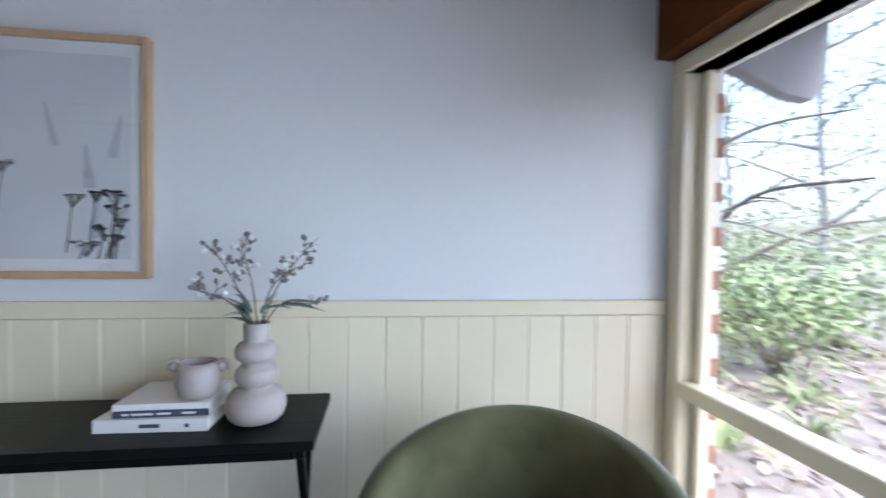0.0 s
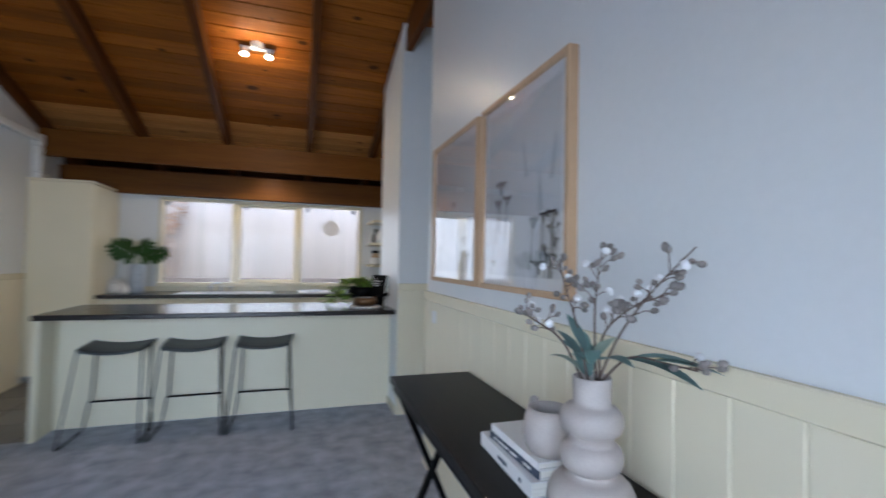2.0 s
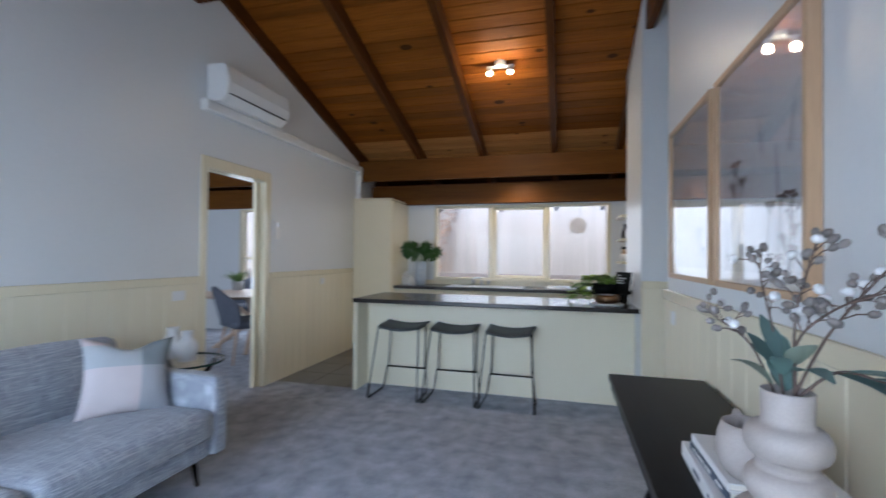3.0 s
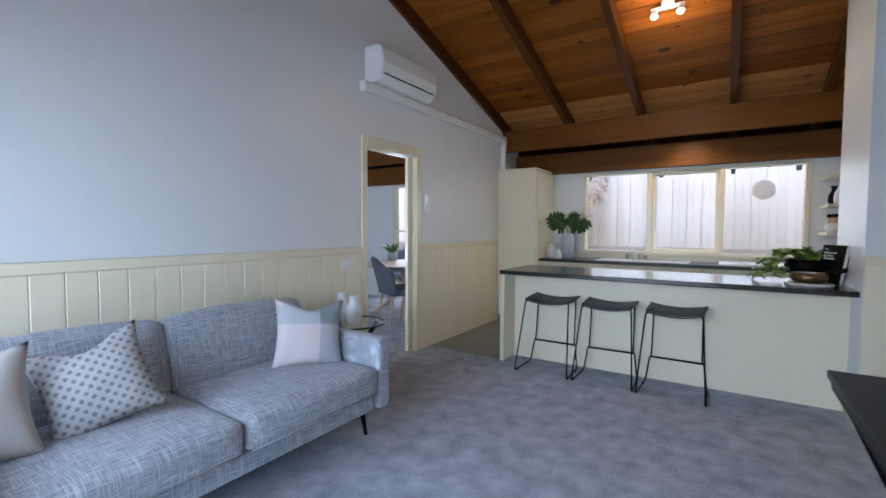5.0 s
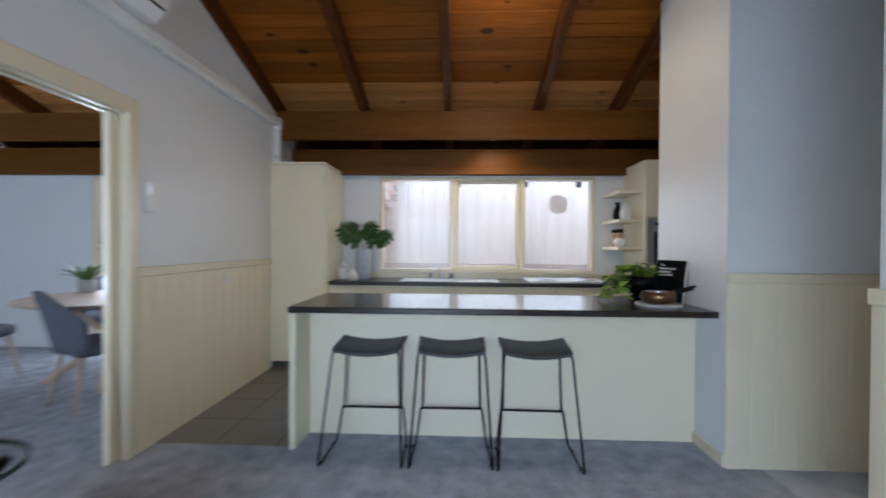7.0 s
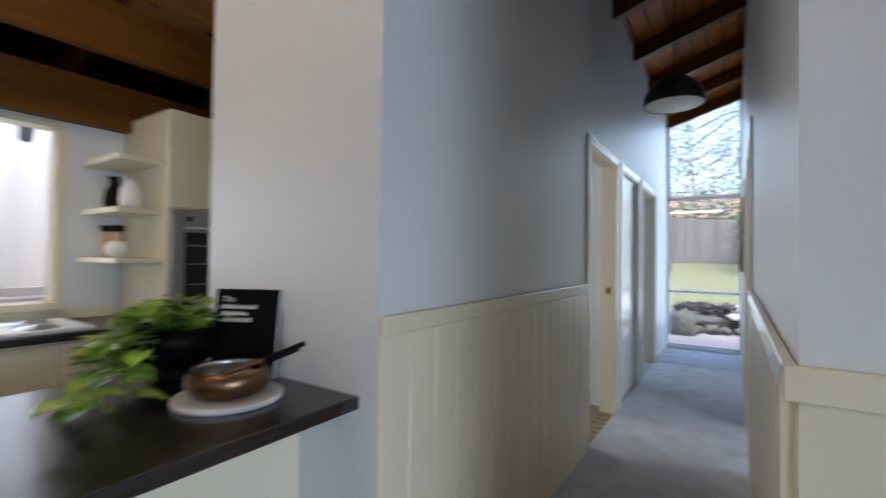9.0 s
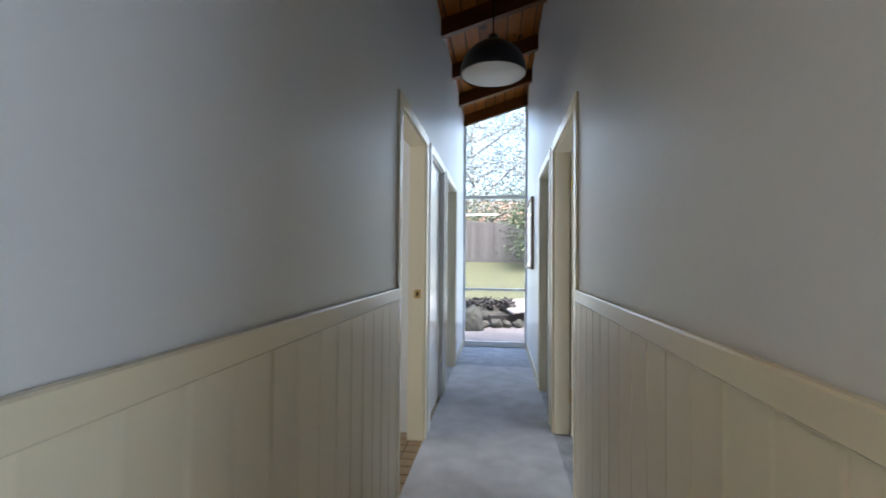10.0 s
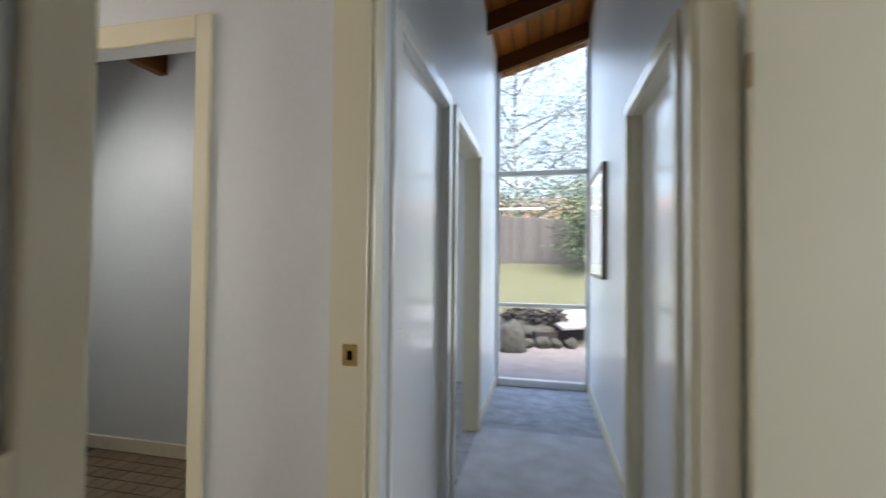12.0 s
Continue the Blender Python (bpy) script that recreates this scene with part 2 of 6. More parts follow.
def boxed(x0, x1, y0, y1, z0, z1, bevel=0.0, seg=1):
    return box(bmesh.new(), x0, x1, y0, y1, z0, z1, bevel, seg)


def prism(bm, pts, axis, a, b):
    """A polygon in the plane across axis, drawn out from a to b."""
    def at(p, s):
        return {"x": (s, *p), "y": (p[0], s, p[1]), "z": (*p, s)}[axis]
    lo = [bm.verts.new(at(p, a)) for p in pts]
    hi = [bm.verts.new(at(p, b)) for p in pts]
    bm.faces.new(lo), bm.faces.new(hi[::-1])
    for i in range(len(pts)):
        j = (i + 1) % len(pts)
        bm.faces.new((lo[i], lo[j], hi[j], hi[i]))
    return bm


def lathe(bm, profile, seg=32, at=(0, 0, 0), closed=False):
    """A round body: profile of (radius, height) turned about the upright axis."""
    rings = []
    for r, z in profile:
        if r < 1e-5:
            rings.append([bm.verts.new((at[0], at[1], at[2] + z))])
        else:
            rings.append([bm.verts.new((at[0] + r * math.cos(2 * math.pi * k / seg), at[1] + r * math.sin(2 * math.pi * k / seg), at[2] + z)) for k in range(seg)])
    for a, b in zip(rings, rings[1:]):
        for k in range(seg):
            j = (k + 1) % seg
            if len(a) == 1 and len(b) == 1:
                continue
            if len(a) == 1:
                bm.faces.new((a[0], b[j], b[k]))
            elif len(b) == 1:
                bm.faces.new((a[k], a[j], b[0]))
            else:
                bm.faces.new((a[k], a[j], b[j], b[k]))
    return bm


def tube(bm, pts, r, seg=10, r_end=None):
    """A round bar along points, with closed ends."""
    pts = [Vector(p) for p in pts]
    rings, up = [], None
    for i, p in enumerate(pts):
        d = (pts[min(i + 1, len(pts) - 1)] - pts[max(i - 1, 0)]).normalized()
        if up is None:
            up = d.orthogonal().normalized()
        up = (up - d * up.dot(d)).normalized()
        side = d.cross(up)
        rr = r if r_end is None else r + (r_end - r) * i / (len(pts) - 1)
        rings.append([bm.verts.new(p + rr * (math.cos(2 * math.pi * k / seg) * up + math.sin(2 * math.pi * k / seg) * side)) for k in range(seg)])
    for a, b in zip(rings, rings[1:]):
        for k in range(seg):
            j = (k + 1) % seg
            bm.faces.new((a[k], a[j], b[j], b[k]))
    bm.faces.new(rings[0][::-1]), bm.faces.new(rings[-1])
    return bm


def smooth_path(pts, steps=6):
    """Points on a soft curve through the given ones."""
    pts = [Vector(p) for p in pts]
    ext = [2 * pts[0] - pts[1], *pts, 2 * pts[-1] - pts[-2]]
    out = []
    for i in range(1, len(ext) - 2):
        a, b, c, d = ext[i - 1:i + 3]
        for k in range(steps):
            t = k / steps
            out.append(0.5 * ((2 * b) + (c - a) * t + (2 * a - 5 * b + 4 * c - d) * t * t + (3 * b - a - 3 * c + d) * t ** 3))
    return out + [pts[-1]]


# ---- the plan ----
NORTH, SOUTH, EAST, WEST = 1.825, -1.575, 1.335, -5.56
HALL_W, HALL_E, HALL_END = -3.082, -2.172, 8.11
RIDGE = -2.1
RAIL = 1.10


def rafter_z(x):
    """The underside of the rafters."""
    return 3.493 - 0.31 * abs(x - RIDGE)


def board_z(x):
    return rafter_z(x) + 0.155


def wall_x(bm, x0, x1, y0, y1, z0=0.0, z1=None):
    """A stretch of wall that runs along x, up to the boards of the roof unless z1 is given."""
    xs = [x0] + ([RIDGE] if x0 < RIDGE < x1 else []) + [x1]
    top = [(x, (board_z(x) + 0.02) if z1 is None else z1) for x in xs]
    prism(bm, [(x0, z0), (x1, z0)] + top[::-1], "y", y0, y1)


def wall_y(bm, x0, x1, y0, y1, z0=0.0, z1=None):
    """A stretch of wall that runs along y."""
    if z1 is None:
        prism(bm, [(x0, z0), (x1, z0), (x1, board_z(x1) + 0.02), (x0, board_z(x0) + 0.02)], "y", y0, y1)
    else:
        box(bm, x0, x1, y0, y1, z0, z1)


# ---- floors ----
floor = structure("floor", boxed(-3.2, EAST + 0.1, SOUTH - 0.15, NORTH + 0.2, -0.12, 0.0), CARPET, "blue-grey cut-pile carpet with soft tread marks", "carpet")
structure("floor_hall", boxed(HALL_W, HALL_E, NORTH + 0.2, 6.93, -0.12, 0.0), CARPET_LIT, "blue-grey carpet along the hallway, daylight put into its pale tone", "carpet")
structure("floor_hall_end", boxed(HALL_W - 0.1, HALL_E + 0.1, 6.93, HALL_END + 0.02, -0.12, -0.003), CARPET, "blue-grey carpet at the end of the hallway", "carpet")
structure("floor_dining", boxed(-5.7, EAST + 0.1, -5.6, SOUTH - 0.15, -0.12, 0.0), CARPET, "blue-grey carpet of the dining room", "carpet")
structure("floor_bar", boxed(-3.42, -3.2, -0.71, NORTH + 0.05, -0.007, 0.0), CARPET, "blue-grey carpet in front of the peninsula", "carpet")
kitchen_floor = structure("floor_kitchen", boxed(-5.7, -3.2, SOUTH - 0.15, 2.95, -0.12, -0.008), GROUT, "dark grey tiled kitchen floor", "tiled floor")

# ---- walls ----
bm = bmesh.new()
wall_x(bm, HALL_E, EAST, NORTH, NORTH + 0.11)
structure("wall_north", bm, PAINT, "white painted wall above cream panelling", "wall")

bm = bmesh.new()
DOOR_L, DOOR_R, DOOR_H = -2.242, -2.985, 2.005
wall_x(bm, DOOR_L, EAST, SOUTH - 0.11, SOUTH)
wall_x(bm, DOOR_R, DOOR_L, SOUTH - 0.11, SOUTH, z0=DOOR_H)
wall_x(bm, WEST, DOOR_R, SOUTH - 0.11, SOUTH)
structure("wall_south", bm, PAINT, "white painted wall with a doorway", "wall")

# pier and hall west wall, with three doorways
W_DOORS = ((3.92, 4.73), (4.94, 5.72), (5.92, 6.86))
E_DOORS = ((4.04, 4.99), (5.18, 6.04))
bm = bmesh.new()
wall_x(bm, -3.95, HALL_W, NORTH, NORTH + 0.11)
wall_y(bm, HALL_W - 0.11, HALL_W, NORTH + 0.11, W_DOORS[0][0])
for (a, b), nxt in zip(W_DOORS, (W_DOORS[1][0], W_DOORS[2][0], HALL_END)):
    wall_y(bm, HALL_W - 0.11, HALL_W, a, b, 2.05)
    wall_y(bm, HALL_W - 0.11, HALL_W, b, nxt)
structure("wall_hall_west", bm, PAINT, "white painted hallway wall with doorways", "wall")

bm = bmesh.new()
wall_y(bm, HALL_E, HALL_E + 0.11, NORTH + 0.11, E_DOORS[0][0])
for (a, b), nxt in zip(E_DOORS, (E_DOORS[1][0], HALL_END)):
    wall_y(bm, HALL_E, HALL_E + 0.11, a, b, 2.05)
    wall_y(bm, HALL_E, HALL_E + 0.11, b, nxt)
structure("wall_hall_east", bm, PAINT, "white painted hallway wall with doorways", "wall")

# kitchen west wall with its window, and the dining window in the same wall
KW = (-0.60, 1.835, 0.93, 2.015)
DW = (-4.0, -2.3, 0.12, 2.02)
bm = bmesh.new()
for a, b in ((-5.6, DW[0]), (DW[1], KW[0]), (KW[1], 2.95)):
    wall_y(bm, WEST - 0.14, WEST, a, b, 0.0, 2.302)
for w in (KW, DW):
    wall_y(bm, WEST - 0.14, WEST, w[0], w[1], 0.0, w[2])
    wall_y(bm, WEST - 0.14, WEST, w[0], w[1], w[3], 2.302)
structure("wall_west", bm, PAINT, "white painted outer wall with windows", "wall")
# added strip: shuts out daylight above the wall and reads as shade
structure("gap_strip", boxed(WEST - 0.14, WEST - 0.004, -5.6, 2.95, 2.3025, 2.337), RAFTER, "added dark timber strip closing the gap on top of the outer wall", "beam")

bm = bmesh.new()
wall_x(bm, WEST, HALL_W - 0.11, 2.78, 2.89)
structure("wall_kitchen_north", bm, PAINT, "plain white kitchen wall", "wall")

# east wall: a large window with low and high panes
EW = (-1.45, 1.80, 0.12, 1.96)
bm = bmesh.new()
wall_y(bm, EAST, EAST + 0.12, -5.6, EW[0], 0.0, 2.335)
wall_y(bm, EAST, EAST + 0.12, EW[1], 1.94, 0.0, 2.335)
wall_y(bm, EAST, EAST + 0.12, EW[0], EW[1], 0.0, EW[2])
wall_y(bm, EAST, EAST + 0.12, EW[0], EW[1], EW[3], 2.335)
structure("wall_east", bm, PAINT, "white painted outer wall round a large window", "wall")

bm = bmesh.new()
wall_x(bm, WEST, EAST, -5.71, -5.6)
structure("wall_dining_south", bm, PAINT, "plain white wall of the dining room", "wall")

# ---- roof: boards in one mesh, rafters and beams ----
bm = bmesh.new()


def roof_boards(x_eave, y0, y1):
    slope = 1 if x_eave < RIDGE else -1
    run = abs(x_eave - RIDGE)
    n = int(run / 0.135)
    for k in range(n):
        xa, xb = RIDGE - slope * run * k / n, RIDGE - slope * (run * (k + 1) / n - 0.013)
        za, zb = board_z(xa), board_z(xb)
        old = len(bm.faces)
        prism(bm, [(xa, za), (xb, zb), (xb, zb + 0.02), (xa, za + 0.02)], "y", y0, y1)
        bm.faces.ensure_lookup_table()
        for f in bm.faces[old:]:
            # paler tone past x -4.85, shade colour past x -5.36
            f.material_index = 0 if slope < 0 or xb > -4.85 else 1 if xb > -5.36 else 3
    old = len(bm.faces)
    prism(bm, [(RIDGE, board_z(RIDGE) + 0.014), (x_eave, board_z(x_eave) + 0.014), (x_eave, board_z(x_eave) + 0.1), (RIDGE, board_z(RIDGE) + 0.1)], "y", y0, y1)
    bm.faces.ensure_lookup_table()
    for f in bm.faces[old:]:
        f.material_index = 2


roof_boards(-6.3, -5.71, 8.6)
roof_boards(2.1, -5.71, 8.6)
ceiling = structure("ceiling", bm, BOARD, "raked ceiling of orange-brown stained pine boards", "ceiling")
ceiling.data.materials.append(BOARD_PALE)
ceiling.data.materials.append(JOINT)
ceiling.data.materials.append(BOARD_SHADED)


def rafter(y, width=0.068):
    bm = bmesh.new()
    for x_eave in (-6.2, 2.0):
        prism(bm, [(RIDGE, rafter_z(RIDGE)), (x_eave, rafter_z(x_eave)), (x_eave, board_z(x_eave)), (RIDGE, board_z(RIDGE))], "y", y - width / 2, y + width / 2)
    return tagged(mesh_object("rafter", bm, RAFTER), "dark stained timber rafter under the raked ceiling", "rafter", "ceiling rafters", "structure")


for k in range(12):
    rafter((-1.575, -0.675, 0.19, 1.11, 1.89, 2.80, 3.70, 4.60, 5.50, 6.40, 7.25, 8.085)[k])
for y in (-2.4, -3.3, -4.2, -5.1):
    rafter(y)


def beam(name, x0, x1, y0, y1, z0, z1, label):
    return tagged(mesh_object(name, boxed(x0, x1, y0, y1, z0, z1, 0.004), RAFTER if name in ("east_beam", "hall_lintel", "ridge_beam") else BEAM), label, "beam", kind="structure")


beam("kitchen_beam", -5.07, -5.0, SOUTH, 2.78, 2.315, 2.60, "stained timber beam across the kitchen")
beam("window_beam", WEST + 0.002, WEST + 0.10, SOUTH, 2.78, 2.03, 2.305, "stained timber beam over the kitchen window")
beam("dining_beam", -5.07, -5.0, -5.6, SOUTH - 0.11, 2.315, 2.60, "stained timber beam across the dining room")
beam("dining_window_beam", WEST + 0.002, WEST + 0.10, -5.6, SOUTH - 0.11, 2.03, 2.335, "stained timber beam over the dining window")
beam("east_beam", EAST - 0.08, EAST - 0.002, SOUTH, NORTH, 2.03, 2.36, "dark stained timber beam over the window")
beam("washroom_beam", -5.07, -5.0, 4.93, 5.94, 2.45, 2.68, "stained timber beam across the washroom")
beam("hall_lintel", HALL_W, HALL_E, NORTH + 0.025, NORTH + 0.085, 3.10, 3.30, "dark timber beam over the mouth of the hallway")
beam("ridge_beam", RIDGE - 0.04, RIDGE + 0.04, -5.6, NORTH, 3.26, 3.55, "dark stained timber ridge beam")


EAVE = material("grey_brown_eave", (0.58, 0.55, 0.52), 0.8, (0.48, 0.45, 0.43), 5, 0.7, 0.2, 40)
EAVE_DARK = material("weathered_rafter_end", (0.24, 0.24, 0.25), 0.8, (0.17, 0.17, 0.18), 9, 0.7, 0.3, 50)
# eaves: linings and fascias outside the walls; west lining added to shut out daylight
for nm, x0, x1, xf in (("eave_west", -6.25, WEST - 0.14, -6.29), ("eave_east", EAST + 0.12, 2.05, 2.09)):
    bm = boxed(x0, x1, -5.8, 8.7, 2.338, 2.352)
    box(bm, min(xf, xf + 0.04), max(xf, xf + 0.04), -5.8, 8.7, 2.29, 2.42)
    structure(nm, bm, EAVE, "grey-brown eave lining and fascia", "eave")

# notched rafter tails that hang below the west eave
for y in (-0.66, 0.31, 1.125, 1.775):
    bm = prism(bmesh.new(), [(-6.12, 1.99), (-6.03, 1.96), (-5.96, 2.04), (-5.96, 2.337), (-6.12, 2.337)], "y", y - 0.024, y + 0.024)
    tagged(mesh_object("rafter_tail", bm, EAVE_DARK), "grey-brown notched rafter end under the eave", "rafter", "rafter ends under the eave", "structure")

for y in (-0.675, 0.19, 1.11, 1.89):
    bm = prism(bmesh.new(), [(1.50, 2.10), (1.86, 1.95), (1.99, 1.93), (2.05, 2.02), (2.05, 2.337), (1.50, 2.337)], "y", y - 0.034, y + 0.034)
    tagged(mesh_object("rafter_tail", bm, EAVE_DARK), "grey-brown notched rafter end under the eave", "rafter", "rafter ends under the eave", "structure")

# ---- windows ----


def pane(parent, x0, x1, y0, y1, z0, z1):
    ob = part("pane", boxed(x0, x1, y0, y1, z0, z1), GLASS, parent)
    ob.visible_shadow = False
    return ob


def bar(parent, name, x0, x1, y0, y1, z0, z1, mat=None, bevel=0.004):
    return part(name, boxed(x0, x1, y0, y1, z0, z1, bevel), mat or CREAM_TRIM, parent)


kitchen_window = tagged(new("window_1"), "cream timber kitchen window with a sliding middle sash", "window", kind="structure")
f0, f1 = WEST - 0.11, WEST + 0.015
bar(kitchen_window, "window_head", f0, f1, KW[0], KW[1], KW[3] - 0.035, KW[3])
bar(kitchen_window, "window_sill", f0, f1 + 0.03, KW[0], KW[1], KW[2], KW[2] + 0.045)
for y0, y1 in ((KW[0], KW[0] + 0.04), (0.205, 0.27), (0.99, 1.05), (KW[1] - 0.045, KW[1])):
    bar(kitchen_window, "mullion", f0, f1, y0, y1, KW[2] + 0.045, KW[3] - 0.035)
sash = part("sash", boxed(f0 + 0.02, f0 + 0.08, 0.27, 0.99, KW[2] + 0.045, 1.015, 0.004), CREAM_TRIM, kitchen_window)
for y0, y1, z0, z1 in ((0.27, 0.305, 1.015, 1.98), (0.955, 0.99, 1.015, 1.98), (0.305, 0.955, 1.945, 1.98)):
    part("sash_bar", boxed(f0 + 0.02, f0 + 0.08, y0, y1, z0, z1, 0.003), CREAM_TRIM, sash)
for y0, y1, z0, z1 in ((-0.56, 0.205, 0.975, 1.98), (0.305, 0.955, 1.015, 1.945), (1.05, 1.79, 0.975, 1.98)):
    pane(kitchen_window, f0 + 0.045, f0 + 0.051, y0, y1, z0, z1)

dining_window = tagged(new("window_2"), "tall cream timber dining-room window with a transom", "window", kind="structure")
for y0, y1 in ((DW[0], DW[0] + 0.05), (-3.18, -3.12), (DW[1] - 0.05, DW[1])):
    bar(dining_window, "mullion", f0, f1, y0, y1, DW[2], DW[3])
for z0, z1 in ((DW[2], DW[2] + 0.05), (1.185, 1.225), (DW[3] - 0.04, DW[3])):
    for y0, y1 in ((DW[0] + 0.05, -3.18), (-3.12, DW[1] - 0.05)):
        bar(dining_window, "transom", f0 + 0.01, f1 - 0.01, y0, y1, z0, z1)
for y0, y1 in ((DW[0] + 0.05, -3.18), (-3.12, DW[1] - 0.05)):
    for z0, z1 in ((DW[2] + 0.05, 1.185), (1.225, DW[3] - 0.04)):
        pane(dining_window, f0 + 0.045, f0 + 0.051, y0, y1, z0, z1)

east_window = tagged(new("window_3"), "large cream timber window onto the garden, with a low transom", "window", kind="structure")
g0, g1 = EAST - 0.015, EAST + 0.10
bar(east_window, "jamb", g0, g1, EW[1] - 0.06, EW[1] + 0.02, EW[2], EW[3])
bar(east_window, "jamb", g0, g1, EW[0], EW[0] + 0.06, EW[2], EW[3])
bar(east_window, "jamb", g0, g1, 0.42, 0.50, EW[2], EW[3])
bar(east_window, "window_head", g0, g1, EW[0], EW[1] + 0.02, EW[3], EW[3] + 0.06)
bar(east_window, "window_sill", g0 - 0.02, g1, EW[0], EW[1], EW[2] - 0.04, EW[2])
for y0, y1 in ((EW[0] + 0.06, 0.42), (0.50, EW[1] - 0.06)):
    bar(east_window, "transom", g0 + 0.005, g1 - 0.02, y0, y1, 0.742, 0.80)
    pane(east_window, EAST + 0.04, EAST + 0.046, y0, y1, EW[2], 0.742)
    pane(east_window, EAST + 0.04, EAST + 0.046, y0, y1, 0.80, EW[3])
part("bead", boxed(EAST + 0.05, EAST + 0.09, EW[1] - 0.10, EW[1] - 0.06, EW[2], EW[3], 0.004), CREAM_TRIM, east_window)

hall_window = tagged(new("window_4"), "tall white hallway window of three panes with a sloping head", "window", kind="structure")
h0, h1 = HALL_END - 0.02, HALL_END + 0.05
for x0, x1 in ((HALL_W, HALL_W + 0.03), (HALL_E - 0.03, HALL_E)):
    prism_bm = prism(bmesh.new(), [(x0, 0.0), (x1, 0.0), (x1, rafter_z(x1) + 0.05), (x0, rafter_z(x0) + 0.05)], "y", h0, h1)
    part("jamb", prism_bm, WHITE_TRIM, hall_window)
for z0, z1 in ((0.0, 0.07), (0.80, 0.835), (2.13, 2.175)):
    bar(hall_window, "transom", HALL_W + 0.03, HALL_E - 0.03, h0, h1, z0, z1, WHITE_TRIM)
part("window_head", prism(bmesh.new(), [(HALL_W + 0.03, rafter_z(HALL_W) + 0.065), (HALL_E - 0.03, rafter_z(HALL_E) + 0.0), (HALL_E - 0.03, rafter_z(HALL_E) + 0.05), (HALL_W + 0.03, rafter_z(HALL_W) + 0.11)], "y", h0, h1), WHITE_TRIM, hall_window)
for z0, z1 in ((0.07, 0.80), (0.835, 2.13)):
    pane(hall_window, HALL_W + 0.03, HALL_E - 0.03, HALL_END + 0.01, HALL_END + 0.016, z0, z1)
top_pane = part("pane", prism(bmesh.new(), [(HALL_W + 0.03, 2.175), (HALL_E - 0.03, 2.175), (HALL_E - 0.03, rafter_z(HALL_E)), (HALL_W + 0.03, rafter_z(HALL_W) + 0.065)], "y", HALL_END + 0.01, HALL_END + 0.016), GLASS, hall_window)
top_pane.visible_shadow = False

# ---- doors ----


def doorway_y(name, x_face, into, y0, y1, label, mat):
    """Linings and architraves of a doorway in a wall along y; into points away from the hall."""
    ob = tagged(new(name), label, "door frame", kind="structure")
    back = x_face + into * 0.11
    lo, hi = sorted((x_face, back))
    for a, b in ((y0, y0 + 0.025), (y1 - 0.025, y1)):
        part("lining", boxed(lo, hi, a, b, 0, 2.03, 0.002), mat, ob)
    part("lining", boxed(lo, hi, y0, y1, 2.03, 2.05, 0.002), mat, ob)
    lo, hi = sorted((x_face, x_face - into * 0.016))
    for a, b in ((y0 - 0.055, y0 + 0.012), (y1 - 0.012, y1 + 0.055)):
        part("architrave", boxed(lo, hi, a, b, 0, 2.105, 0.004), mat, ob)
    part("architrave", boxed(lo, hi, y0 + 0.012, y1 - 0.012, 2.04, 2.105, 0.004), mat, ob)
    return ob


doorway_y("door_1", HALL_W, -1, *W_DOORS[0], "cream door frame of an open doorway", CREAM_TRIM)
door_2 = doorway_y("door_2", HALL_W, -1, *W_DOORS[1], "white door frame round a closed flush door", WHITE_TRIM)
doorway_y("door_3", HALL_W, -1, *W_DOORS[2], "cream door frame of an open doorway", CREAM_TRIM)
doorway_y("door_4", HALL_E, 1, *E_DOORS[0], "cream door frame of an open doorway", CREAM_TRIM)
doorway_y("door_5", HALL_E, 1, *E_DOORS[1], "cream door frame round a door", CREAM_TRIM)

# ---- skirting, rails and panelling ----


def panel_x(name, x0, x1, y_wall, face, label):
    """Cream boarded dado on a wall along x: rail, skirting and boards; face is +1 where it faces north."""
    ob = tagged(new(name), label, "panelling", kind="structure")
    lo, hi = sorted((y_wall, y_wall + face * 0.010))
    part("backing", boxed(x0, x1, *sorted((y_wall + face * 0.001, y_wall + face * 0.006)), 0, RAIL - 0.05), CREAM, ob)
    lo, hi = sorted((y_wall + face * 0.001, y_wall + face * 0.024))
    part("dado_rail", boxed(x0, x1, lo, hi, RAIL - 0.058, RAIL, 0.004), CREAM_TRIM, ob)
    return ob


def panel_y(name, x_wall, y0, y1, face, label):
    ob = tagged(new(name), label, "panelling", kind="structure")
    part("backing", boxed(*sorted((x_wall + face * 0.001, x_wall + face * 0.006)), y0, y1, 0, RAIL - 0.05), CREAM, ob)
    lo, hi = sorted((x_wall + face * 0.001, x_wall + face * 0.024))
    part("dado_rail", boxed(lo, hi, y0, y1, RAIL - 0.058, RAIL, 0.004), CREAM_TRIM, ob)
    return ob


panel_north = panel_x("panelling_north", HALL_E - 0.024, EAST - 0.02, NORTH, -1, "cream vertical-board dado panelling with a rail")
panel_south_a = panel_x("panelling_south", DOOR_L + 0.06, EAST, SOUTH, 1, "cream vertical-board dado panelling with a rail")
panel_south_b = panel_x("panelling_south_kitchen", -4.85, DOOR_R - 0.075, SOUTH, 1, "cream vertical-board dado panelling with a rail")
panel_hall_w = panel_y("panelling_hall_west", HALL_W, NORTH + 0.0, W_DOORS[0][0] - 0.056, 1, "cream vertical-board dado panelling in the hallway")
panel_hall_e = panel_y("panelling_hall_east", HALL_E, NORTH + 0.0, E_DOORS[0][0] - 0.056, -1, "cream vertical-board dado panelling in the hallway")

